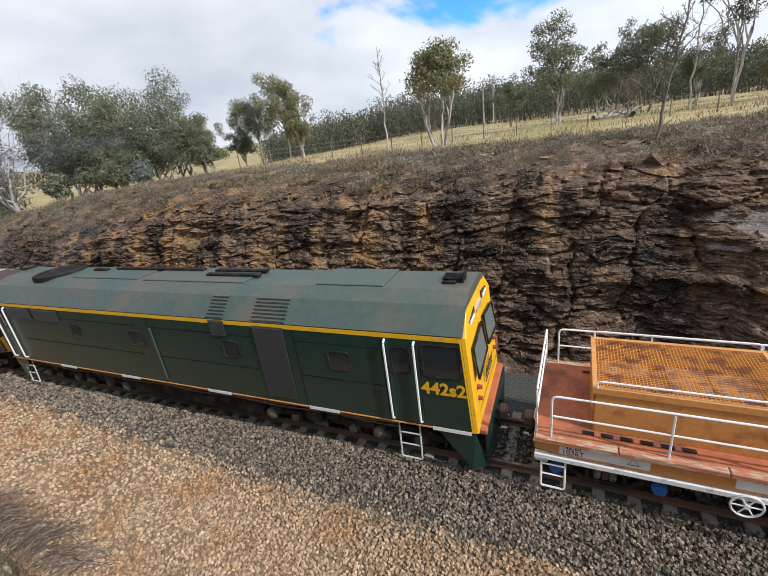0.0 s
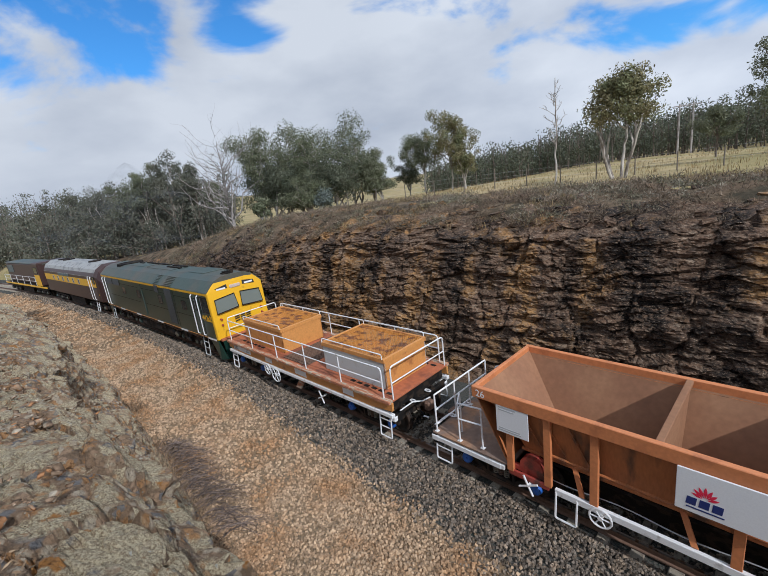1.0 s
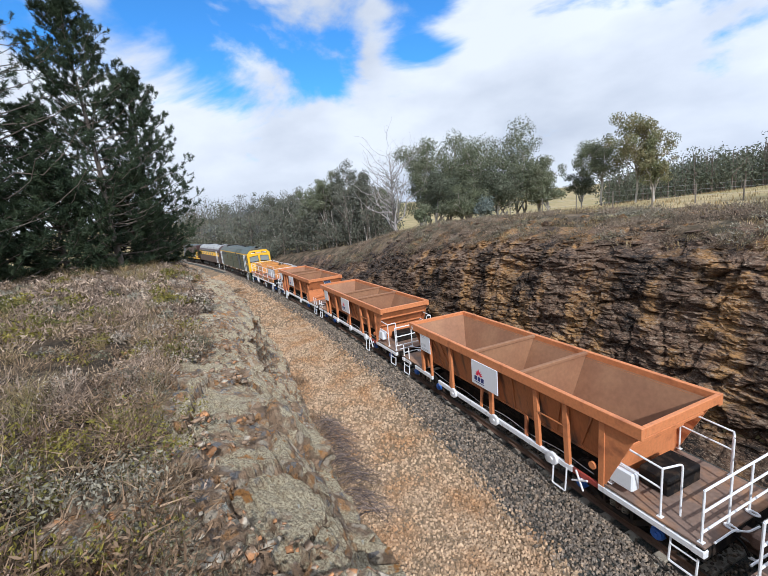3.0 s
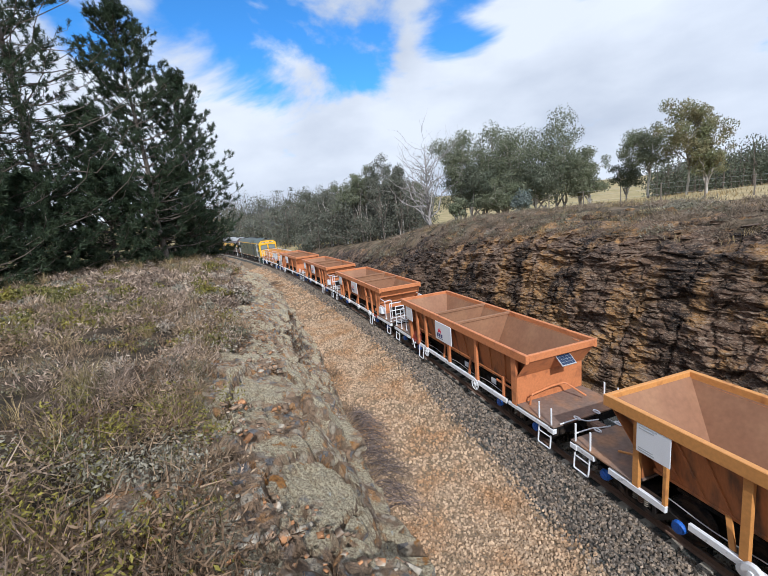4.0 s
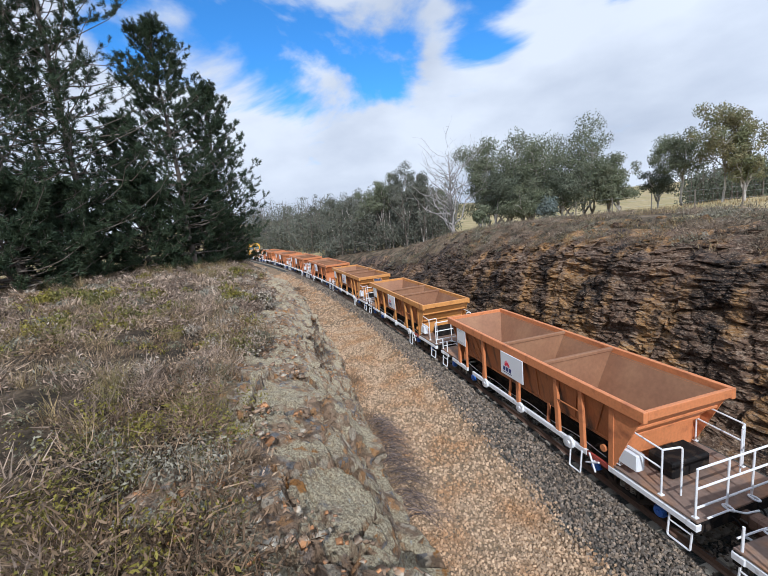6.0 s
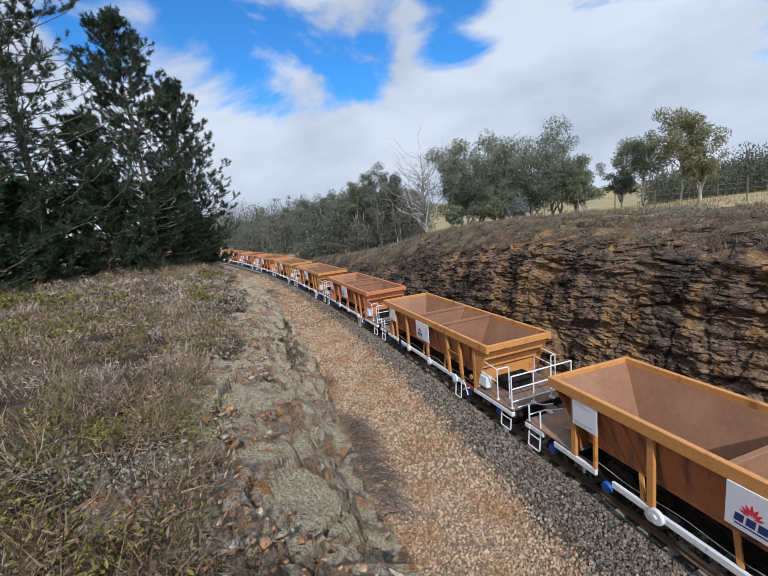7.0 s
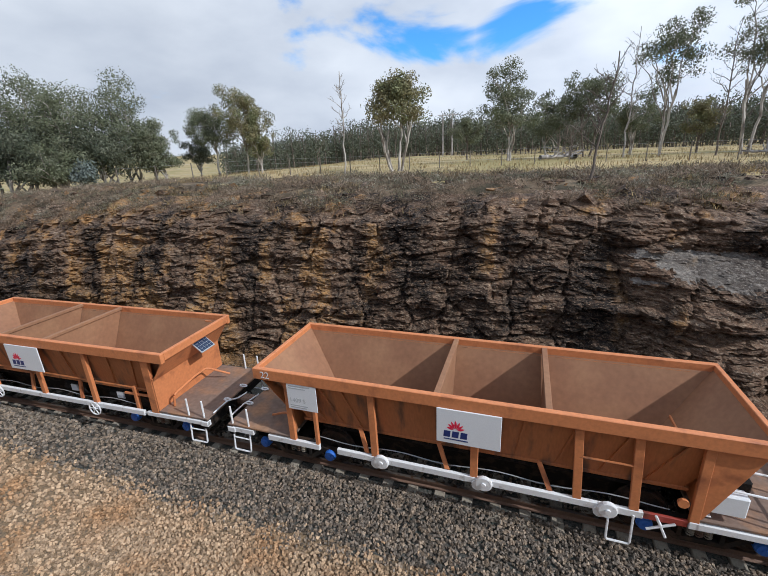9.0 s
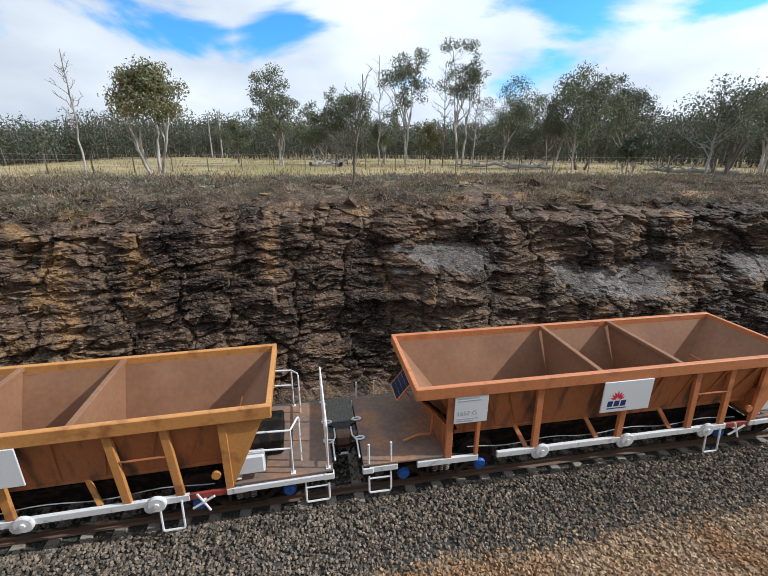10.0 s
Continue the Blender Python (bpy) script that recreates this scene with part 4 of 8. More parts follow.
def add_data_sign(w, x0, x1, z0, z1, y, rows, code="", number=""):
    s = new("data_panel")
    s.parent = w
    tagged(s, "off-white data panel with faded lettering")
    bm = bmesh.new()
    box(bm, x0, x1, y - 0.02, y, z0, z1, 0.006)
    part("board", bm, M["sign"], s)
    wd, h = x1 - x0, z1 - z0
    if code:
        words("letters", code, 0.15, M["print"], s, NEAR_SIDE(x0 + 0.25, y - 0.022, z1 - 0.25))
        words("letters", number, 0.15, M["print"], s, NEAR_SIDE(x0 + 0.08, y - 0.022, z1 - 0.42))
        bm = bmesh.new()
        tube(bm, [(x0 + 0.06, y - 0.022, z1 - 0.22), (x0 + 0.22, y - 0.022, z1 - 0.22), (x0 + 0.14, y - 0.022, z1 - 0.09)], 0.008, 4, True)
        tube(bm, [(x0 + 0.03, y - 0.022, z1 - 0.25), (x0 + 0.25, y - 0.022, z1 - 0.25), (x0 + 0.25, y - 0.022, z1 - 0.04), (x0 + 0.03, y - 0.022, z1 - 0.04)], 0.007, 4, True)
        part("emblem", bm, M["print"], s)
    else:
        words("letters", number, 0.15, M["grey_print"], s, NEAR_SIDE(x0 + 0.05, y - 0.022, z0 + 0.30 * h))
    rnd = random.Random(rows)
    for k in range(4):
        bm = bmesh.new()
        zz = z0 + 0.05 + 0.05 * k if k < 2 else z1 - 0.06 - 0.06 * (k - 2)
        if code and k >= 2:
            continue
        box(bm, x0 + 0.06, x0 + 0.06 + wd * rnd.uniform(0.4, 0.75), y - 0.024, y - 0.018, zz, zz + 0.022)
        part("print_line", bm, M["grey_print"], s)


def add_underframe(w, x0, x1):
    """Centre sill, hopper doors and rigging in the dark under the hopper."""
    bm = bmesh.new()
    box(bm, x0, x1, -0.22, 0.22, 0.72, 1.04, 0.02)
    part("centre_sill", bm, M["black"], w)
    for sgn in (-1, 1):
        bm = bmesh.new()
        slab(bm, [(x0 + 2.6, sgn * 0.62, 1.5), (x1 - 2.6, sgn * 0.62, 1.5), (x1 - 2.8, sgn * 0.35, 0.45), (x0 + 2.8, sgn * 0.35, 0.45)], 0.03)
        part("chute", bm, M["black"], w)
        bm = bmesh.new()
        tube(bm, [(x0 + 2.4, sgn * 0.8, 1.25), (x1 - 2.4, sgn * 0.8, 1.25)], 0.05, 8)
        part("door_shaft", bm, M["black"], w)
        for xx in (x0 + 3.4, x0 + 5.2, x0 + 7.2):
            bm = bmesh.new()
            slab(bm, [(xx, sgn * 0.99, 1.5), (xx + 0.1, sgn * 0.99, 1.5), (xx + 0.32, sgn * 1.2, 1.05), (xx + 0.22, sgn * 1.2, 1.05)], 0.05)
            part("brace", bm, w["paint"], w)
        bm = bmesh.new()
        pts = [(x, sgn * 1.1, 1.1 + 0.04 * math.sin(3 * x)) for x in np.linspace(x0 + 2.3, x1 - 2.3, 30)]
        tube(bm, pts, 0.012, 5)
        part("air_pipe", bm, M["alu"], w)


def end_gear(w, x, sgn):
    """Headstock, coupler and cut lever at a wagon's end."""
    bm = bmesh.new()
    box(bm, min(x, x - sgn * 0.14), max(x, x - sgn * 0.14), -1.29, 1.29, 0.82, 1.08, 0.015)
    part("headstock", bm, M["black"], w)
    for y in (-1.24, 1.24):
        bm = bmesh.new()
        box(bm, min(x + sgn * 0.02, x - sgn * 0.22), max(x + sgn * 0.02, x - sgn * 0.22), y - 0.07, y + 0.07, 0.90, 1.06, 0.02)
        part("corner_block", bm, M["white"], w)
    bm = bmesh.new()
    tube(bm, bent([(x + sgn * 0.06, -1.1, 1.2), (x + sgn * 0.06, -0.5, 1.2), (x + sgn * 0.14, -0.2, 1.08), (x + sgn * 0.14, 0.2, 1.02)], 0.1), 0.02, 6)
    part("cut_lever", bm, M["white"], w)
    for y in (-0.42, 0.3):
        bm = bmesh.new()
        tube(bm, [(x - sgn * 0.02 + 0.11 * math.cos(t), y + 0.05 * math.sin(t), 1.16) for t in np.linspace(0, 2 * math.pi, 13)[:-1]], 0.022, 5, True)
        part("grab_ring", bm, M["white"], w)
    add_coupler(w, x, sgn)


def plain_end(w, x, sgn):
    """End with bare deck: short posts over the steps."""
    for y in (-1.24, 1.24):
        for k in (0.12, 0.60):
            bm = bmesh.new()
            tube(bm, [(x - sgn * k, y, 1.05), (x - sgn * k, y, 1.62)], 0.025, 7)
            part("grab_post", bm, M["white"], w)
        a, b = sorted((x - sgn * 0.12, x - sgn * 0.60))
        add_steps(w, a, b, y, 0.40, 1.02)
        bm = bmesh.new()
        box(bm, *sorted((x - sgn * 0.02, x - sgn * 0.75)), *sorted((y - 0.05 * np.sign(y), y + 0.05 * np.sign(y))), 0.92, 1.06, 0.01)
        part("step_plate", bm, M["white"], w)


def railed_end(w, x, sgn, inner):
    """End platform with railings to the sides and across, and the steps under them."""
    xa = x - sgn * 0.10
    for y in (-1.2, 1.2):
        add_railing(w, [(inner, y, 1.2), (xa - sgn * 0.72, y, 1.13)], r=0.021, levels=(1.05, 0.62))
        bm = bmesh.new()
        tube(bm, bent([(xa - sgn * 0.72, y, 2.18), (xa - sgn * 0.55, y * 0.72, 2.26), (xa - sgn * 0.55, y * 0.72, 1.13)], 0.08), 0.021, 7)
        part("rail_return", bm, M["white"], w)
        a, b = sorted((x - sgn * 0.10, x - sgn * 0.58))
        add_steps(w, a, b, y * 1.03, 0.40, 1.02)
        bm = bmesh.new()
        box(bm, *sorted((x - sgn * 0.02, x - sgn * 2.0)), *sorted((y * 1.09, y * 1.02)), 0.92, 1.05, 0.01)
        part("step_plate", bm, M["white"], w)
    add_railing(w, [(xa, -1.2, 1.13), (xa, -0.35, 1.13), (xa, 0.35, 1.13), (xa, 1.2, 1.13)], r=0.023, levels=(1.05, 0.62, 0.2))


def cross_handle(w, x, z=0.88):
    bm = bmesh.new()
    for t in (0.5, 2.0):
        tube(bm, [(x - 0.24 * math.cos(t), -1.36, z - 0.24 * math.sin(t)), (x + 0.24 * math.cos(t), -1.36, z + 0.24 * math.sin(t))], 0.024, 6)
    tube(bm, [(x, -1.36, z), (x, -1.15, z)], 0.03, 6)
    part("cross_handle", bm, M["white"], w, "white cross-shaped brake handle")
    bm = bmesh.new()
    box(bm, x - 0.5, x + 0.42, -1.28, -1.22, 0.90, 1.04, 0.01)
    part("brake_plate", bm, M["red"], w, "dull red brake plate")


def hopper_plate_type(paint):
    """Hopper wagon with round pivot plates on its sill: bare front deck, railed rear platform."""
    w = tagged(new("hopper_wagon"), "orange open ballast hopper wagon with white sills on black bogies", "wagon", "hopper wagons of the train")
    w["paint"] = paint
    x0, x1 = -4.9, 4.85
    chunk_hopper(w, x0, x1)
    for x, lean in ((-4.1, 0.0), (-3.45, 0.0), (-2.03, -0.02), (0.12, 0.0), (2.05, -0.06), (3.0, -0.06), (3.92, 0.0)):
        wid = 0.08 if abs(x + 3.45) < 0.01 else 0.15
        add_post(w, x, 1.0, 2.66, wid, lean=lean)
    for sgn in (-1, 1):
        bm = bmesh.new()
        tube(bm, [(2.0, sgn * 1.27, 2.0), (2.95, sgn * 1.27, 2.0)], 0.022, 6)
        part("rung", bm, M["hopper_out"], w)
        bm = bmesh.new()
        o = [(3.86, sgn * 1.27, 1.13), (4.02, sgn * 1.27, 1.13), (4.7, sgn * 1.27, 2.64), (3.86, sgn * 1.27, 2.64)]
        slab(bm, o, 0.04)
        part("corner_plate", bm, paint, w)
    bm = bmesh.new()
    box(bm, 3.97, 4.02, -1.22, 1.22, 1.13, 1.84, 0.006)
    slab(bm, [(4.03, -1.22, 1.8), (4.78, -1.26, 2.68), (4.78, 1.26, 2.68), (4.03, 1.22, 1.8)], 0.02)
    part("end_wall", bm, paint, w, "orange end wall with cable marks")
    bm = bmesh.new()
    for z in (1.84, 2.3):
        box(bm, 4.02 + (z - 1.8) * 0.85, 4.13 + (z - 1.8) * 0.85, -1.24, 1.24, z, z + 0.07, 0.01)
    part("end_stiffener", bm, paint, w)
    bm = bmesh.new()
    box(bm, -4.18, -4.14, -1.22, 1.22, 1.13, 1.92, 0.005)
    slab(bm, [(-4.18, -1.2, 1.9), (-4.18, 1.2, 1.9), (-4.86, 1.22, 2.66), (-4.86, -1.22, 2.66)], 0.02)
    part("front_wall", bm, M["hopper_out"], w)
    add_flower_sign(w, -0.62, 0.62, 1.88, 2.66)
    add_sill(w, -4.8, -3.4)
    add_sill(w, -2.95, 3.15)
    add_sill(w, 3.85, 4.2)
    for x in (-1.87, 0.33, 2.57):
        for sgn in (-1, 1):
            bm = bmesh.new()
            lathe(bm, [(0.0, 0.17), (sgn * 0.06, 0.17), (sgn * 0.075, 0.15), (sgn * 0.075, 0.05), (sgn * 0.10, 0.045)], (x, sgn * 1.29, 0.97), "y", 18)
            lathe(bm, [(0.0, 0.12), (sgn * 0.05, 0.12)], (x - 0.12, sgn * 1.29, 0.90), "y", 12)
            part("pivot_plate", bm, M["white"], w, "white round pivot plate")
    add_deck(w, -5.98, -4.1)
    add_deck(w, 3.9, 5.98)
    for x in (-5.98, 5.98):
        end_gear(w, x, -1 if x < 0 else 1)
    plain_end(w, -5.98, -1)
    railed_end(w, 5.98, 1, 4.1)
    for y in (-1.3, 1.3):
        add_steps(w, 2.6, 3.0, y, 0.32, 0.95, rungs=0)
    cross_handle(w, 3.42)
    bm = bmesh.new()
    box(bm, 4.1, 4.62, -1.26, -1.02, 1.30, 1.72, 0.03)
    part("equipment_box", bm, M["sign"], w, "pale grey equipment box")
    bm = bmesh.new()
    box(bm, 4.3, 4.95, -0.6, 0.5, 1.14, 1.55, 0.04)
    part("brake_valve", bm, M["black"], w)
    bm = bmesh.new()
    tube(bm, bent([(-5.0, -0.75, 1.2), (-4.6, -0.75, 1.35), (-4.35, -0.75, 1.3), (-4.3, -0.75, 2.3)], 0.1), 0.03, 7)
    part("hand_pipe", bm, paint, w)
    bm = bmesh.new()
    tube(bm, [(3.7, -1.25, 1.42), (3.7, -1.31, 1.42)], 0.09, 10)
    part("gauge", bm, paint, w)
    add_underframe(w, -5.9, 5.9)
    for x in (-4.16, 4.16):
        add_bogie(w, x)
    return w


def hopper_wheel_type(paint):
    """Hopper wagon with spoked handwheels on its sill: railed front platform, bare rear deck with a flat end wall."""
    w = tagged(new("hopper_wagon"), "orange open ballast hopper wagon with spoked white handwheels", "wagon", "hopper wagons of the train")
    w["paint"] = paint
    x0, x1 = -4.6, 5.0
    chunk_hopper(w, x0, x1, cuts=(-1.0, 0.75), r_in=0.9)
    for x in (-3.75, -2.9, -2.0, 0.1, 2.15):
        add_post(w, x, 1.0, 2.66, 0.15)
    add_post(w, 4.3, 1.0, 2.7, 0.24)
    bm = bmesh.new()
    box(bm, 4.40, 4.46, -1.28, 1.28, 1.13, 2.09, 0.006)
    part("end_wall", bm, paint, w, "flat orange end wall with rust streaks")
    bm = bmesh.new()
    slab(bm, [(4.48, -1.28, 2.06), (4.9, -1.28, 2.66), (4.9, 1.28, 2.66), (4.48, 1.28, 2.06)], 0.02)
    part("end_gusset", bm, paint, w)
    bm = bmesh.new()
    slab(bm, [(-3.85, -1.2, 1.13), (-3.85, 1.2, 1.13), (-4.58, 1.22, 2.66), (-4.58, -1.22, 2.66)], 0.03)
    part("front_wall", bm, M["hopper_out"], w)
    for sgn in (-1, 1):
        bm = bmesh.new()
        tube(bm, [(-2.9, sgn * 1.2, 1.75), (4.2, sgn * 1.12, 1.62)], 0.025, 6)
        part("side_pipe", bm, M["hopper_out"], w)
    add_flower_sign(w, -0.72, 0.62, 1.88, 2.66)
    add_sill(w, -2.75, 3.9)
    add_sill(w, -6.0, -3.9, 0.93, 1.05)
    add_sill(w, 4.0, 6.0, 0.93, 1.05)
    for x in (-1.85, 2.15):
        add_handwheel(w, x, -1.36, 0.90)
    add_deck(w, -5.98, -3.75)
    add_deck(w, 4.4, 5.98)
    for x in (-5.98, 5.98):
        end_gear(w, x, -1 if x < 0 else 1)
    plain_end(w, 5.98, 1)
    railed_end(w, -5.98, -1, -4.5)
    for y in (-1.3, 1.3):
        add_steps(w, -2.72, -2.3, y, 0.40, 0.98, rungs=0)
    cross_handle(w, -3.3)
    bm = bmesh.new()
    lathe(bm, [(-0.1, 0.27), (0.1, 0.27), (0.13, 0.2)], (-3.3, -1.1, 1.2), "y", 16)
    box(bm, -3.75, -2.9, -1.2, -1.1, 1.02, 1.16, 0.02)
    part("brake_gear", bm, M["red"], w, "dull red hand-brake gear case")
    bm = bmesh.new()
    tube(bm, bent([(4.7, -1.0, 1.15), (4.75, -1.0, 1.5), (4.75, -0.2, 1.6), (4.75, 0.3, 1.6), (5.3, 0.6, 1.3)], 0.1), 0.03, 7)
    part("hand_pipe", bm, M["orange"], w)
    for x in (0.9, 2.7):
        bm = bmesh.new()
        lathe(bm, [(-0.45, 0.19), (-0.42, 0.22), (0.42, 0.22), (0.45, 0.19)], (x, -0.72, 1.12), "x", 16)
        part("air_tank", bm, M["black"], w)
        bm = bmesh.new()
        box(bm, x - 0.1, x + 0.16, -0.96, -0.93, 1.06, 1.26)
        part("tank_label", bm, M["sign"], w)
    bm = bmesh.new()
    box(bm, 3.55, 3.65, -1.2, -1.1, 0.95, 1.7, 0.01)
    box(bm, 3.2, 4.1, -1.18, -1.12, 1.42, 1.48, 0.01)
    part("brake_stand", bm, paint, w)
    add_underframe(w, -5.9, 5.9)
    for x in (-4.16, 4.16):
        add_bogie(w, x)
    add_solar(w, 5.0, 0.1, 2.50, 1, 38, 0.75)
    return w


def build_hoppers():
    protos = {("B", 0): hopper_plate_type(M["orange"]), ("A", 0): hopper_wheel_type(M["orange"])}
    protos[("B", 1)] = hopper_plate_type(M["yellow_orange"])
    kinds = "ABBABBBBBAABBB"
    paints = [0, 0, 0, 0, 1, 1, 0, 1, 1, 0, 0, 0, 1, 0]
    used = set()
    for k, kind in enumerate(kinds):
        key = (kind, paints[k] if kind == "B" else 0)
        w = protos[key] if key not in used else copy_thing(protos[key], pose(0, 0, 0))
        used.add(key)
        wagons.append(w)
        MOVERS.append((w, S0 - PITCH * k))
    # what sets single wagons apart
    for k, (number, code) in {0: ("", ""), 2: ("K1565", ""), 9: ("1559 P", "NHBF"), 11: ("1409 S", ""), 13: ("1552 G", ""), 1: ("1537 L", ""), 4: ("", ""), 5: ("", ""), 7: ("", ""), 12: ("", ""), 8: ("", ""), 10: ("", ""), 6: ("", ""), 3: ("", "")}.items():
        w = wagons[k]
        x = -4.05 if kinds[k] == "B" else -4.0
        add_data_sign(w, x, x + 0.74, 1.98, 2.64, -1.33, k, code, number)
    for k, text in {2: "6", 9: "14", 10: "13", 11: "22", 0: "26", 1: "7"}.items():
        words("chalk_number", text, 0.24, M["white"], wagons[k], NEAR_SIDE(-4.7 if kinds[k] == "B" else -4.5, -1.365, 2.68), "white painted number")
    add_solar(wagons[4], 5.0, 0.2, 2.42, 1)
    add_solar(wagons[13], -4.95, -0.2, 2.35, -1)


wagons = []
build_hoppers()


def loft(bm, sections):
    """A skin through closed outlines of equal count, capped."""
    rings = [[bm.verts.new(p) for p in sec] for sec in sections]
    for A, B in zip(rings, rings[1:]):
        for k in range(len(A)):
            j = (k + 1) % len(A)
            bm.faces.new((A[k], A[j], B[j], B[k]))
    bm.faces.new(rings[0])
    bm.faces.new(rings[-1][::-1])


def six_wheel_bogie(loco, x):
    b = new("bogie")
    b.parent = loco
    b.matrix_basis = pose(x, 0, RT + 0.5)
    for sgn in (-1, 1):
        bm = bmesh.new()
        prism(bm, [(-2.3, 0.12), (-1.9, 0.26), (1.9, 0.26), (2.3, 0.12), (2.3, -0.05), (-2.3, -0.05)], sgn * 1.0, sgn * 1.12)
        for k in (-1.75, 0.0, 1.75):
            box(bm, k - 0.2, k + 0.2, *sorted((sgn * 0.98, sgn * 1.2)), -0.16, 0.16, 0.02)
        part("side_frame", bm, M["darkframe"], b)
        for k in (-0.9, 0.9):
            bm = bmesh.new()
            lathe(bm, [(-0.2, 0.12), (-0.17, 0.14), (0.17, 0.14), (0.2, 0.12)], (k, sgn * 1.2, 0.02), "x", 12)
            part("brake_cylinder", bm, M["darkframe"], b)
        for k in (-1.75, 0.0, 1.75):
            bm = bmesh.new()
            lathe(bm, [(sgn * 1.18, 0.13), (sgn * 1.25, 0.12), (sgn * 1.27, 0.06)], (k, 0, 0.0), "y", 12)
            part("axle_cap", bm, M["roofgrey"], b)
    for k in (-1.75, 0.0, 1.75):
        add_wheel(b, k, 0.5)
    return b


def grille(parent, x0, x1, z0, z1, y, n, mat, lean=0.0):
    g = new("grille")
    g.parent = parent
    bm = bmesh.new()
    box(bm, x0, x1, y, y + 0.01, z0, z1)
    part("backing", bm, M["black"], g)
    for k in range(n):
        z = z0 + (z1 - z0) * (k + 0.5) / n
        bm = bmesh.new()
        h = (z1 - z0) / n * 0.42
        slab(bm, [(x0, y - 0.03, z - h), (x1, y - 0.03, z - h), (x1, y, z + h), (x0, y, z + h)], 0.01)
        part("slat", bm, mat, g)
    return g


def glazed(parent, x0, x1, z0, z1, y, frame_mat, glass):
    """A round-cornered side window: frame and pane."""
    w = new("side_window")
    w.parent = parent
    c, out = 0.07, []
    for cx, cz, a0 in ((x1 - c, z1 - c, 0), (x0 + c, z1 - c, 90), (x0 + c, z0 + c, 180), (x1 - c, z0 + c, 270)):
        out += [(cx + c * math.cos(math.radians(a0 + t)), y, cz + c * math.sin(math.radians(a0 + t))) for t in (0, 30, 60, 90)]
    bm = bmesh.new()
    tube(bm, out, 0.022, 5, True)
    part("frame", bm, frame_mat, w)
    bm = bmesh.new()
    vs = [bm.verts.new((p[0], y + 0.004 * (1 if y < 0 else -1), p[2])) for p in out]
    r = bmesh.ops.extrude_face_region(bm, geom=[bm.faces.new(vs)])
    for v in r["geom"]:
        if isinstance(v, bmesh.types.BMVert):
            v.co.y -= 0.012 * (1 if y < 0 else -1)
    part("pane", bm, glass, w)
    return w


M["grille_black"] = material("dusty_black_louvres", (0.035, 0.034, 0.032), 0.55, grain=0.2, grain_scale=12, bump=0.05)
M["glass_dark"] = material("dark_cab_glass", (0.02, 0.025, 0.028), 0.06, grain=0.0, bump=0.0)
# grey-green base paints the reflection and the cab interior into the pane
M["windscreen"] = material("grey_green_windscreen", (0.17, 0.19, 0.17), 0.06, grain=0.0, bump=0.0, spec=0.8)


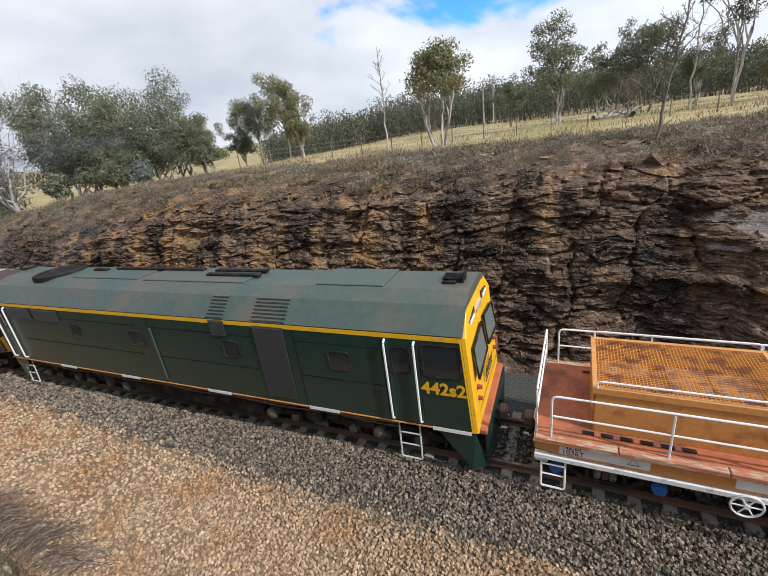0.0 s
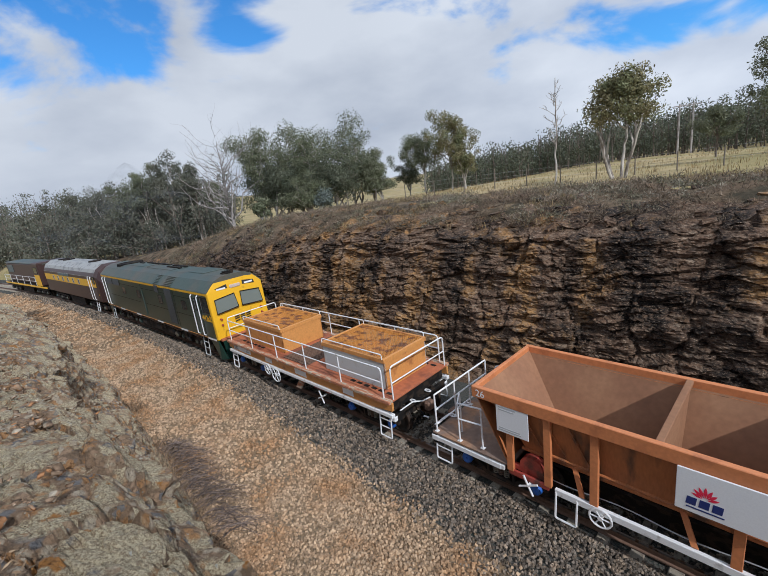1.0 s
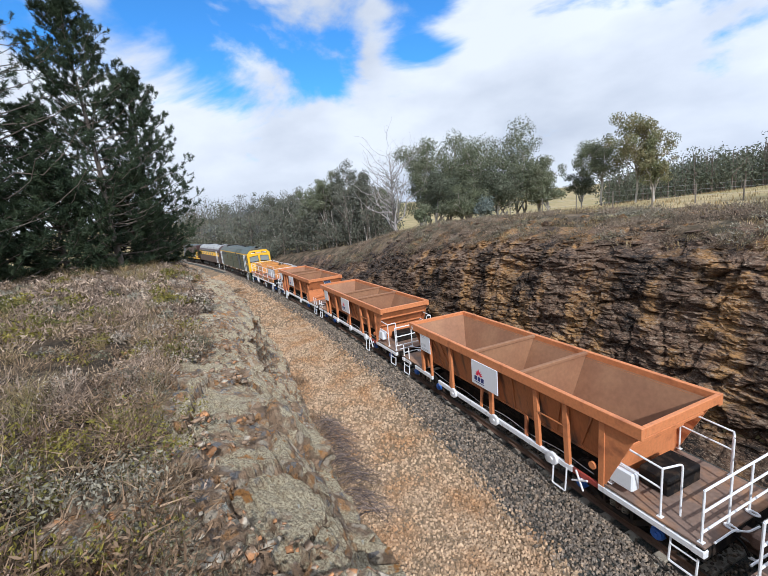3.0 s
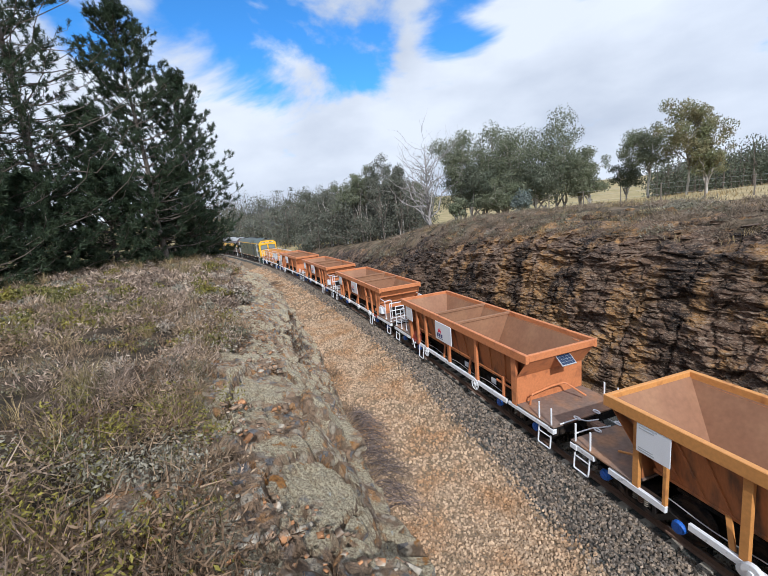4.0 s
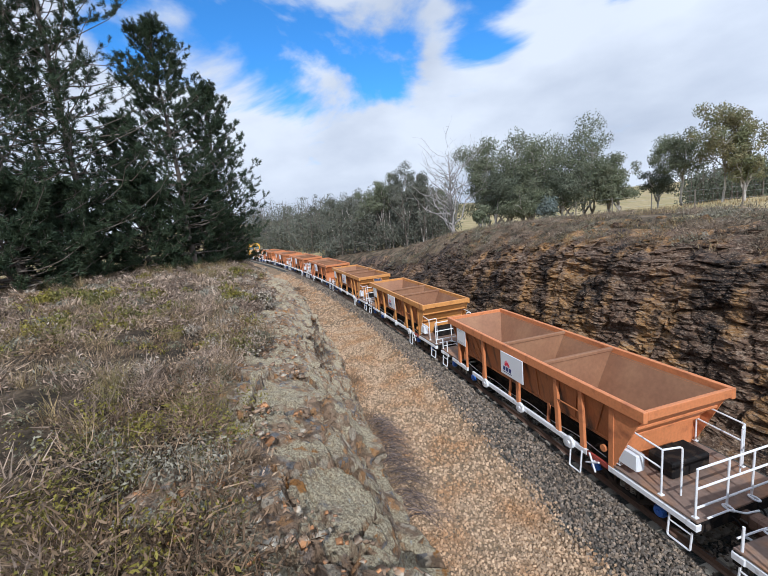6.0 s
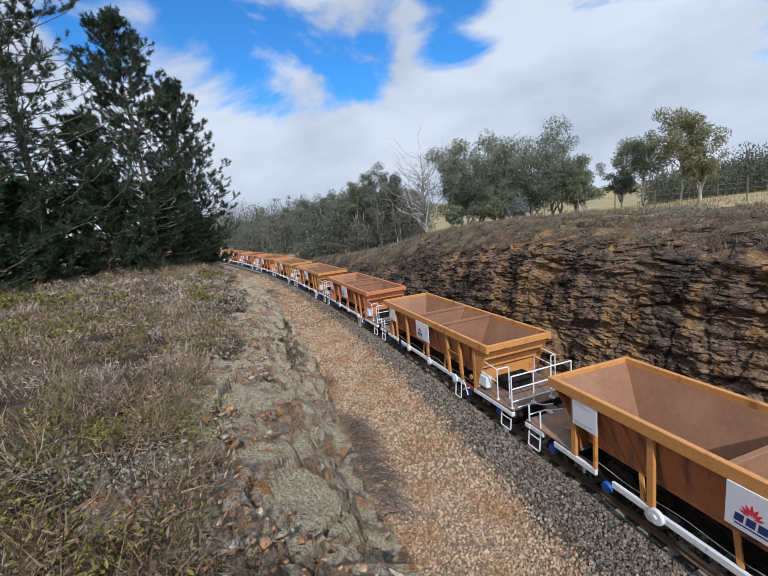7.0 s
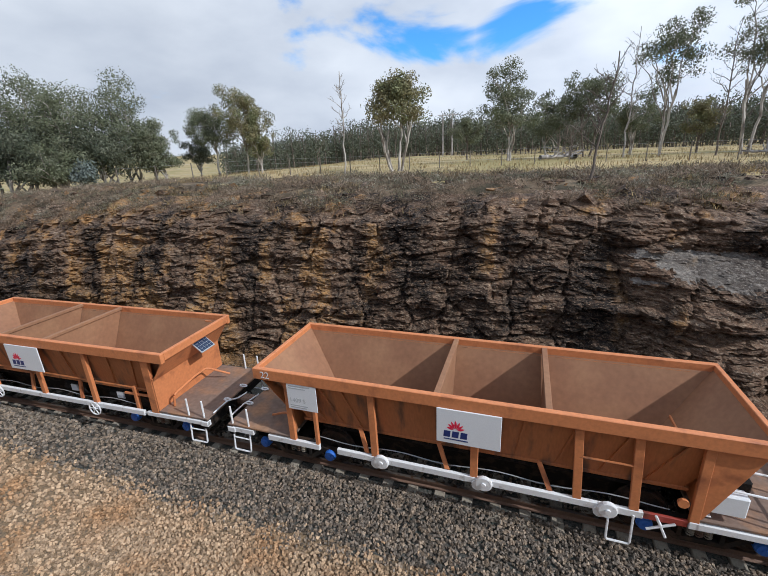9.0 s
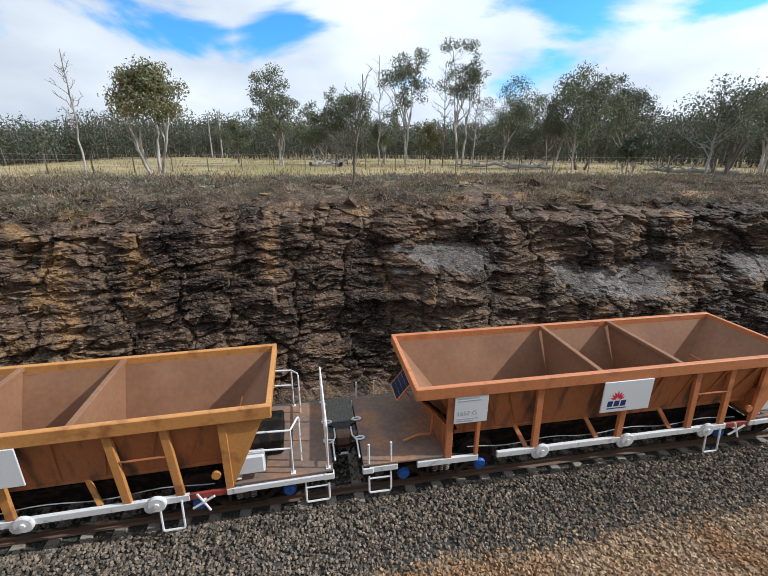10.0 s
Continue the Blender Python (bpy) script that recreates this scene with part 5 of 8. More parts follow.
def loco_rear_unit():
    """Dark green freight locomotive, its yellow cab at the train's side of it."""
    L = tagged(new("locomotive"), "dark green diesel locomotive with a yellow cab end and grey roof", "locomotive", "locomotives of the train")
    xe, xf = -8.75, 8.55
    half = [(1.45, 1.36), (1.45, 3.62), (0.98, 4.10), (0.55, 4.26)]
    sec = lambda x, k=1.0: [(x, y * k, z) for y, z in half] + [(x, -y * k, z) for y, z in half[::-1]]
    bm = bmesh.new()
    leant = [(x - 0.16 * max(0, z - 2.6), y, z) for x, y, z in sec(8.70)]
    loft(bm, [sec(xe), sec(xe + 0.01), sec(8.2), leant])
    part("body", bm, M["green"], L)
    # grey roof laid over the upper slopes
    bm = bmesh.new()
    top = [(1.47, 3.66), (0.985, 4.115), (0.555, 4.275), (-0.555, 4.275), (-0.985, 4.115), (-1.47, 3.66), (-1.45, 3.64), (0.0, 4.05), (1.45, 3.64)]
    loft(bm, [[(x, y, z) for y, z in top] for x in (xe - 0.03, xf + 0.02)])
    part("roof", bm, M["roofgrey"], L, "grimy grey-green roof")
    for sgn in (-1, 1):
        bm = bmesh.new()
        box(bm, xe, 8.52, *sorted((sgn * 1.452, sgn * 1.462)), 3.52, 3.63, 0.003)
        part("gutter_stripe", bm, M["cabyellow"], L, "yellow stripe under the roof")
        bm = bmesh.new()
        box(bm, xe, 8.6, *sorted((sgn * 1.40, sgn * 1.47)), 1.335, 1.37, 0.006)
        part("sill_stripe", bm, M["yellow_orange"], L)
        for x in (-5.7, -2.5, 1.2, 4.6, 7.8):
            bm = bmesh.new()
            box(bm, x, x + 0.85, *sorted((sgn * 1.474, sgn * 1.482)), 1.31, 1.40)
            part("white_patch", bm, M["white"], L)
        for x0, x1 in ((5.43, 5.98), (2.25, 2.78), (-1.37, -0.79), (-4.2, -3.65)):
            glazed(L, x0, x1, 2.57, 3.04, sgn * 1.455, M["darkframe"], M["glass_dark"])
        glazed(L, 7.7, 8.5, 2.68, 3.42, sgn * 1.455, M["black"], M["glass_dark"])
        # panel seams
        bm = bmesh.new()
        for z in (2.28, 3.22):
            box(bm, 4.6, 6.75, *sorted((sgn * 1.45, sgn * 1.458)), z, z + 0.02)
            box(bm, -0.4, 3.3, *sorted((sgn * 1.45, sgn * 1.458)), z, z + 0.02)
            box(bm, -7.2, -1.0, *sorted((sgn * 1.45, sgn * 1.458)), z, z + 0.02)
        for x in (4.55, 6.8, -0.45, 7.62):
            box(bm, x, x + 0.02, *sorted((sgn * 1.45, sgn * 1.458)), 1.5, 3.5)
        part("seams", bm, M["black"], L)
        # door recess with bright handrails
        for xd in (6.9, -8.35):
            bm = bmesh.new()
            box(bm, xd, xd + 0.66, *sorted((sgn * 1.447, sgn * 1.456)), 1.42, 3.48)
            part("cab_door", bm, M["green"], L, "dark green recessed cab door")
            glazed(L, xd + 0.12, xd + 0.52, 2.7, 3.3, sgn * 1.46, M["black"], M["glass_dark"])
            for x in (xd, xd + 0.66):
                bm = bmesh.new()
                tube(bm, bent([(x, sgn * 1.45, 1.45), (x, sgn * 1.53, 1.5), (x, sgn * 1.53, 3.42), (x, sgn * 1.45, 3.48)], 0.04), 0.026, 6)
                part("handrail", bm, M["white"], L, "bright steel handrail")
            add_steps(L, xd + 0.05, xd + 0.55, sgn * 1.36, 0.32, 1.3, M["boxgrey"], 2)
        bm = bmesh.new()
        box(bm, -0.42, -0.33, *sorted((sgn * 1.455, sgn * 1.49)), 1.5, 3.2, 0.01)
        part("drain_pipe", bm, M["roofgrey"], L)
        # tanks and gear under the floor
        for x, r in ((0.6, 0.22), (2.4, 0.2), (-2.0, 0.2)):
            bm = bmesh.new()
            lathe(bm, [(-0.45, r * 0.8), (-0.4, r), (0.4, r), (0.45, r * 0.8)], (x, sgn * 1.1, 0.75), "x", 14)
            part("air_reservoir", bm, M["darkframe"], L)
    # pipes and valve boxes between the bogies and along the frame
    rnd = random.Random(12)
    for sgn in (-1, 1):
        x = -7.6
        while x < 7.2:
            w = rnd.uniform(0.25, 0.7)
            bm = bmesh.new()
            top = rnd.uniform(1.18, 1.3)
            box(bm, x, x + w, *sorted((sgn * rnd.uniform(0.98, 1.06), sgn * rnd.uniform(1.2, 1.32))), top - rnd.uniform(0.22, 0.55), top, 0.03)
            part("valve_box", bm, M["darkframe"], L)
            x += w + rnd.uniform(0.06, 0.5)
        for z, y, r in ((1.22, 1.36, 0.022), (1.12, 1.33, 0.016)):
            bm = bmesh.new()
            tube(bm, [(xx, sgn * y, z + 0.03 * math.sin(2.1 * xx + 9 * z)) for xx in np.linspace(-7.8, 6.9, 40)], r, 6)
            part("brake_pipe", bm, M["rail_side"], L)
        for x in (-2.9, 3.1, 6.35):
            bm = bmesh.new()
            lathe(bm, [(sgn * 0.9, 0.17), (sgn * 1.28, 0.17), (sgn * 1.31, 0.12), (sgn * 1.34, 0.05)], (x, 0, 0.72), "y", 16)
            part("cylinder_end", bm, M["roofgrey"], L)
    grille(L, 3.4, 4.3, 1.55, 3.55, -1.462, 26, M["grille_black"])
    grille(L, 2.0, 2.5, 3.2, 3.62, -1.464, 7, M["grille_black"])
    grille(L, -7.6, -6.2, 3.1, 3.5, -1.462, 7, M["grille_black"])
    grille(L, -6.0, -4.6, 3.1, 3.5, -1.462, 7, M["grille_black"])
    # slatted boxes on the roof slope
    for x0, x1 in ((3.4, 4.4), (1.95, 2.5)):
        g = new("roof_louvre")
        g.parent = L
        for k in range(7):
            t0 = k / 7
            y, z = -1.47 + 0.49 * t0, 3.68 + 0.46 * t0
            bm = bmesh.new()
            box(bm, x0, x1, y, y + 0.05, z, z + 0.045, 0.005)
            part("slat", bm, M["roofgrey"], g)
    # roof fittings
    for x0, x1, y0, y1 in ((4.8, 6.6, -0.5, 0.6), (-1.3, 2.6, -0.55, 0.55), (-4.8, -1.6, -0.5, 0.5)):
        bm = bmesh.new()
        box(bm, x0, x1, y0, y1, 4.27, 4.31, 0.015)
        part("roof_hatch", bm, M["roofgrey"], L)
    for x0, x1, y in ((-3.6, 0.4, 0.25), (0.9, 2.8, 0.2), (0.9, 2.8, -0.15), (-4.6, -3.9, 0.1)):
        bm = bmesh.new()
        box(bm, x0, x1, y, y + 0.16, 4.3, 4.37, 0.015)
        part("exhaust_slot", bm, M["black"], L)
    bm = bmesh.new()
    lathe(bm, [(4.2, 0.85), (4.34, 0.83), (4.34, 0.74), (4.3, 0.7)], (-6.3, 0, 0), "z", 28)
    part("fan_cowl", bm, M["black"], L, "black radiator fan cowl")
    bm = bmesh.new()
    for k in range(3):
        lathe(bm, [(-0.3, 0.04), (0.1, 0.05), (0.16, 0.09)], (8.2, -0.12 + 0.13 * k, 4.36), "x", 8)
    box(bm, 7.9, 8.2, -0.25, 0.25, 4.26, 4.33, 0.01)
    part("horn", bm, M["black"], L, "black air horns on the cab roof")
    # cab end
    bm = bmesh.new()
    face_sec = lambda x, g, up: [(x - up * max(0, z - 2.6), y * g, z) for y, z in half] + [(x - up * max(0, z - 2.6), -y * g, z) for y, z in half[::-1]]
    loft(bm, [face_sec(8.66, 1.004, 0.16), face_sec(8.78, 0.99, 0.16), face_sec(8.80, 0.97, 0.16)])
    part("cab_end", bm, M["cabyellow"], L, "yellow cab end with twin windscreens")
    for sgn in (-1, 1):
        o = [(0.10, 2.68), (1.22, 2.60), (1.18, 3.26), (0.16, 3.36)]
        bm = bmesh.new()
        pts = [(8.81 - 0.16 * (z - 2.6), sgn * y, z) for y, z in o]
        slab(bm, pts if sgn > 0 else pts[::-1], 0.02)
        w = part("windscreen", bm, M["windscreen"], L, "sloping windscreen")
        bm = bmesh.new()
        tube(bm, [(p[0] + 0.01, p[1], p[2]) for p in pts], 0.03, 5, True)
        part("windscreen_seal", bm, M["black"], w)
        bm = bmesh.new()
        slab(bm, [(8.62, sgn * y, z) for y, z in ([(0.4, 3.66), (1.05, 3.58), (1.02, 3.76), (0.42, 3.86)] if sgn > 0 else [(0.42, 3.86), (1.02, 3.76), (1.05, 3.58), (0.4, 3.66)])], 0.03)
        part("number_box", bm, M["print"], L, "black number box")
        bm = bmesh.new()
        box(bm, 8.625, 8.64, *sorted((sgn * 0.5, sgn * 0.95)), 3.66, 3.74)
        part("number_bar", bm, M["white"], L)
        for k in (0.07, 0.22):
            bm = bmesh.new()
            lathe(bm, [(8.5, 0.09), (8.64, 0.09), (8.65, 0.07)], (0, sgn * k * 0.9, 3.7), "x", 12)
            part("headlight", bm, M["lampglass"], L)
        for z in (2.02, 2.3):
            bm = bmesh.new()
            lathe(bm, [(8.7, 0.055), (8.83, 0.05), (8.84, 0.035)], (0, sgn * 1.08, z), "x", 10)
            part("marker_light", bm, M["red"], L)
    for k, (mat, h) in enumerate(((M["print"], 0.24), (M["print"], 0.24), (M["green"], 0.24))):
        bm = bmesh.new()
        y = -0.42 + 0.30 * k
        for zz in (1.98, 2.10, 2.20):
            slab(bm, [(8.815, y, zz), (8.815, y + 0.25, zz + 0.02), (8.815, y + 0.26, zz + 0.07), (8.815, y + 0.01, zz + 0.05)], 0.01)
        part("mark", bm, mat, L)
    bm = bmesh.new()
    box(bm, 8.7, 8.95, -1.35, 1.35, 1.28, 1.40, 0.02)
    part("anticlimber", bm, M["rust_deck"], L, "orange-brown end ledge")
    bm = bmesh.new()
    slab(bm, [(7.9, -1.38, 1.3), (8.72, -1.38, 1.3), (8.9, -1.2, 0.35), (8.62, -1.38, 0.35)], 0.05)
    slab(bm, [(8.9, -1.3, 1.3), (8.95, 1.3, 1.3), (8.95, 1.1, 0.34), (8.9, -1.2, 0.34)], 0.05)
    part("plough", bm, M["green"], L, "green end plough")
    bm = bmesh.new()
    slab(bm, [(-8.72, -1.38, 1.3), (-7.9, -1.38, 1.3), (-8.5, -1.38, 0.4), (-8.72, -1.3, 0.4)], 0.05)
    part("plough", bm, M["roofgrey"], L)
    words("fleet_number", "442s2", 0.40, M["cabyellow"], L, NEAR_SIDE(7.63, -1.466, 2.26), "yellow painted fleet number", bold=0.012)
    bm = bmesh.new()
    box(bm, -8.6, 8.6, -1.0, 1.0, 1.0, 1.36, 0.03)
    part("underframe", bm, M["black"], L)
    bm = bmesh.new()
    prism(bm, [(-2.6, 1.1), (2.9, 1.1), (2.6, 0.5), (-2.3, 0.5)], -1.25, 1.25)
    part("fuel_tank", bm, M["black"], L)
    add_coupler(L, 8.85, 1)
    add_coupler(L, -8.75, -1)
    for x in (-5.6, 5.6):
        six_wheel_bogie(L, x)
    return L


def loco_middle_unit():
    """Grey-roofed streamlined locomotive with a yellow band."""
    L = tagged(new("locomotive"), "streamlined maroon locomotive with a broad yellow band and pale grey roof", "locomotive", "locomotives of the train")
    half = [(1.42, 1.3), (1.42, 3.35), (1.15, 3.85), (0.6, 4.18)]
    def sec(x, k=1.0, dz=0.0):
        return [(x, y * k, z + dz * (z > 2.5)) for y, z in half] + [(x, -y * k, z + dz * (z > 2.5)) for y, z in half[::-1]]
    bm = bmesh.new()
    loft(bm, [sec(-8.3), sec(7.2), sec(7.7, 0.97, -0.15), sec(8.2, 0.85, -0.55)])
    part("body", bm, M["maroon"], L)
    bm = bmesh.new()
    top = [(1.43, 3.3), (1.16, 3.86), (0.61, 4.19), (-0.61, 4.19), (-1.16, 3.86), (-1.43, 3.3), (-1.3, 3.3), (0, 3.9), (1.3, 3.3)]
    loft(bm, [[(x, y, z) for y, z in top] for x in (-8.32, 7.2)])
    part("roof", bm, M["lightgrey"], L, "pale grey roof")
    for sgn in (-1, 1):
        bm = bmesh.new()
        box(bm, -8.3, 7.3, *sorted((sgn * 1.42, sgn * 1.435)), 2.45, 3.05, 0.004)
        part("band", bm, M["cabyellow"], L, "yellow side band")
        for k in range(6):
            glazed(L, -5.2 + 1.6 * k, -4.8 + 1.6 * k, 2.55, 2.95, sgn * 1.44, M["lightgrey"], M["glass_dark"])
        for x in (5.9, 6.5):
            bm = bmesh.new()
            tube(bm, bent([(x, sgn * 1.43, 1.4), (x, sgn * 1.5, 1.45), (x, sgn * 1.5, 3.25), (x, sgn * 1.43, 3.3)], 0.04), 0.025, 6)
            part("handrail", bm, M["white"], L)
        glazed(L, 6.75, 7.25, 2.75, 3.3, sgn * 1.44, M["black"], M["glass_dark"])
        add_steps(L, 5.95, 6.45, sgn * 1.34, 0.4, 1.2, M["white"], 2)
        bm = bmesh.new()
        slab(bm, [(7.72, sgn * 0.2, 3.05), (7.72, sgn * 1.2, 3.0), (7.45, sgn * 1.15, 3.6), (7.45, sgn * 0.2, 3.75)][::sgn], 0.02)
        part("windscreen", bm, M["windscreen"], L)
    grille(L, -3.0, 0.5, 3.08, 3.3, -1.437, 4, M["roofgrey"])
    for x in (-6, -4.2, 3.5):
        bm = bmesh.new()
        lathe(bm, [(4.1, 0.5), (4.28, 0.48), (4.28, 0.4)], (x, 0, 0), "z", 18)
        part("roof_fan", bm, M["black"], L)
    bm = bmesh.new()
    loft(bm, [[(x, y, z) for y, z in ((1.3 * k, 1.25), (1.38 * k, 1.9), (-1.38 * k, 1.9), (-1.3 * k, 1.25))] for x, k in ((7.4, 1.03), (8.3, 0.8), (8.5, 0.6))])
    part("nose", bm, M["cabyellow"], L, "yellow rounded nose")
    bm = bmesh.new()
    box(bm, -8.2, 8.1, -1.0, 1.0, 0.95, 1.3, 0.03)
    part("underframe", bm, M["black"], L)
    bm = bmesh.new()
    prism(bm, [(-2.2, 1.1), (2.2, 1.1), (2.0, 0.5), (-2.0, 0.5)], -1.2, 1.2)
    part("fuel_tank", bm, M["black"], L)
    for x in (-5.3, 5.3):
        six_wheel_bogie(L, x)
    add_coupler(L, 8.35, 1)
    return L


def loco_lead_unit():
    """Dark hood locomotive with an orange-yellow end."""
    L = tagged(new("locomotive"), "black hood locomotive with orange-yellow cab stripes", "locomotive", "locomotives of the train")
    bm = bmesh.new()
    for y0, y1, z0, z1, x0, x1 in ((-0.95, 0.95, 1.45, 3.75, -8.2, 5.0), (-1.42, 1.42, 1.45, 4.0, 5.0, 7.2), (-0.95, 0.95, 1.45, 3.2, 7.2, 8.3)):
        box(bm, x0, x1, y0, y1, z0, z1, 0.12)
    part("hood", bm, M["maroon"], L)
    bm = bmesh.new()
    box(bm, -8.3, 7.25, -0.97, 0.97, 3.7, 3.86, 0.08)
    part("roof", bm, M["roofgrey"], L)
    for sgn in (-1, 1):
        bm = bmesh.new()
        box(bm, 5.3, 7.1, *sorted((sgn * 1.42, sgn * 1.435)), 1.5, 2.7, 0.01)
        part("cab_stripe", bm, M["cabyellow"], L)
        glazed(L, 5.5, 6.8, 2.85, 3.5, sgn * 1.44, M["black"], M["glass_dark"])
        add_railing(L, [(x, sgn * 1.38, 1.42) for x in (-8.2, -5.5, -2.8, 0, 2.6, 4.9)], levels=(0.95, 0.5), r=0.018)
        bm = bmesh.new()
        box(bm, -8.4, 8.4, *sorted((sgn * 1.38, sgn * 1.44)), 1.25, 1.42, 0.01)
        part("running_board", bm, M["cabyellow"], L)
    bm = bmesh.new()
    box(bm, 8.3, 8.36, -0.9, 0.9, 1.5, 3.1, 0.02)
    part("nose_panel", bm, M["cabyellow"], L, "orange-yellow end panel")
    grille(L, -7.5, -5.0, 2.6, 3.5, -0.97, 9, M["roofgrey"])
    bm = bmesh.new()
    box(bm, -8.4, 8.4, -1.4, 1.4, 1.1, 1.42, 0.03)
    part("underframe", bm, M["black"], L)
    bm = bmesh.new()
    prism(bm, [(-2.2, 1.1), (2.2, 1.1), (2.0, 0.5), (-2.0, 0.5)], -1.2, 1.2)
    part("fuel_tank", bm, M["black"], L)
    for x in (-5.4, 5.4):
        six_wheel_bogie(L, x)
    return L


def flat_wagon():
    """Low flat wagon with a rust-red deck, two orange bins under mesh lids, and white railings."""
    w = tagged(new("flat_wagon"), "orange flat wagon with two mesh-covered bins and white railings", "wagon")
    w["paint"] = M["yellow_orange"]
    zd = 1.62
    x0, x1 = -5.05, 5.05
    bm = bmesh.new()
    box(bm, x0, x1, -1.30, 1.30, zd - 0.06, zd, 0.01)
    part("deck", bm, M["rust_deck"], w, "rust-red steel deck")
    for sgn in (-1, 1):
        rnd = random.Random(5 + sgn)
        x = x0
        while x < x1:
            n = min(x + rnd.uniform(1.2, 2.2), x1)
            bm = bmesh.new()
            box(bm, x + 0.01, n - 0.01, *sorted((sgn * 1.30, sgn * 1.47)), zd - 0.08 + rnd.uniform(-0.015, 0.01), zd + 0.015, 0.012)
            part("edge_board", bm, M["timber"], w, "flaking painted timber edge board")
            x = n
        bm = bmesh.new()
        prism(bm, [(x0, zd - 0.07), (x1, zd - 0.07), (x1, zd - 0.32), (4.2, zd - 0.40), (-4.2, zd - 0.40), (x0, zd - 0.32)], sgn * 1.30, sgn * 1.38)
        part("side_frame_plate", bm, M["yellow_orange"], w)
        for a, b in ((-4.6, -3.1), (-1.9, -1.4), (0.2, 0.9), (2.9, 3.4)):
            bm = bmesh.new()
            box(bm, a, b, *sorted((sgn * 1.38, sgn * 1.39)), zd - 0.34, zd - 0.07)
            part("white_patch", bm, M["sign"], w)
        bm = bmesh.new()
        box(bm, x0, x1, *sorted((sgn * 1.28, sgn * 1.42)), zd - 0.54, zd - 0.43, 0.01)
        part("sill", bm, M["white"], w, "dirty white lower sill")
        posts = [(x, sgn * 1.36, zd) for x in (-4.75, -2.85, -0.95, 0.95, 2.85, 4.75)]
        for x, y, z in posts[1:-1]:
            bm = bmesh.new()
            tube(bm, [(x, y, z), (x, y, z + 0.95)], 0.02, 6)
            part("rail_post", bm, M["white"], w)
        bm = bmesh.new()
        tube(bm, bent([(-4.75, sgn * 1.36, zd), (-4.75, sgn * 1.36, zd + 0.95), (4.75, sgn * 1.36, zd + 0.95), (4.75, sgn * 1.36, zd)], 0.12), 0.022, 7)
        part("top_rail", bm, M["white"], w)
        bm = bmesh.new()
        tube(bm, [(-4.75, sgn * 1.36, zd + 0.5), (4.75, sgn * 1.36, zd + 0.5)], 0.019, 6)
        part("mid_rail", bm, M["white"], w)
        for x in (x0 + 0.35, x1 - 0.35):
            add_steps(w, x - 0.22, x + 0.22, sgn * 1.34, 0.38, 1.15, M["white"], 2)
        for a in (-4.2, 3.0):
            for k in range(6):
                bm = bmesh.new()
                box(bm, a + 0.32 * k, a + 0.32 * k + 0.2, *sorted((sgn * 1.02, sgn * 1.12)), zd, zd + 0.012)
                part("lashing_slot", bm, M["black"], w)
    for xe, sg in ((x0 + 0.03, -1), (x1 - 0.03, 1)):
        bm = bmesh.new()
        tube(bm, bent([(xe, -1.25, zd), (xe, -1.25, zd + 1.0), (xe, 1.25, zd + 1.0), (xe, 1.25, zd)], 0.12), 0.022, 7)
        tube(bm, [(xe, -1.25, zd + 0.5), (xe, 1.25, zd + 0.5)], 0.019, 6)
        part("end_rail", bm, M["white"], w)
        end_gear(w, xe, sg)
    for bx0, bx1, mat in ((-4.05, -1.05, M["yellow_orange"]), (1.55, 4.5, M["boxgrey"])):
        b = tagged(new("bin"), "")
        b.parent = w
        y0, y1, zt = -0.95, 1.0, zd + 0.98
        for (a0, a1, c0, c1, mm) in ((bx0, bx1, y0, y0 + 0.05, mat), (bx0, bx1, y1 - 0.05, y1, mat), (bx0, bx0 + 0.05, y0, y1, M["yellow_orange"]), (bx1 - 0.05, bx1, y0, y1, M["yellow_orange"])):
            bm = bmesh.new()
            box(bm, a0, a1, c0, c1, zd, zt, 0.01)
            part("bin_side", bm, mm, b)
        bm = bmesh.new()
        for c0, c1, d0, d1 in ((bx0 - 0.03, bx1 + 0.03, y0 - 0.03, y0 + 0.06), (bx0 - 0.03, bx1 + 0.03, y1 - 0.06, y1 + 0.03), (bx0 - 0.03, bx0 + 0.06, y0 + 0.06, y1 - 0.06), (bx1 - 0.06, bx1 + 0.03, y0 + 0.06, y1 - 0.06)):
            box(bm, c0, c1, d0, d1, zt - 0.12, zt + 0.02, 0.008)
        part("bin_rim", bm, M["yellow_orange"], b)
        bm = bmesh.new()
        for x in np.arange(bx0 + 0.1, bx1 - 0.05, 0.06):
            box(bm, x, x + 0.009, y0 + 0.06, y1 - 0.06, zt - 0.012, zt)
        for y in np.arange(y0 + 0.1, y1 - 0.05, 0.06):
            box(bm, bx0 + 0.06, bx1 - 0.06, y, y + 0.009, zt - 0.010, zt + 0.003)
        part("mesh_lid", bm, M["mesh"], b, "orange wire mesh lid")
        bm = bmesh.new()
        box(bm, bx0 + 0.06, bx1 - 0.06, y0 + 0.06, y1 - 0.06, zd + 0.25, zd + 0.32)
        part("bin_floor", bm, M["rust_deck"], b)
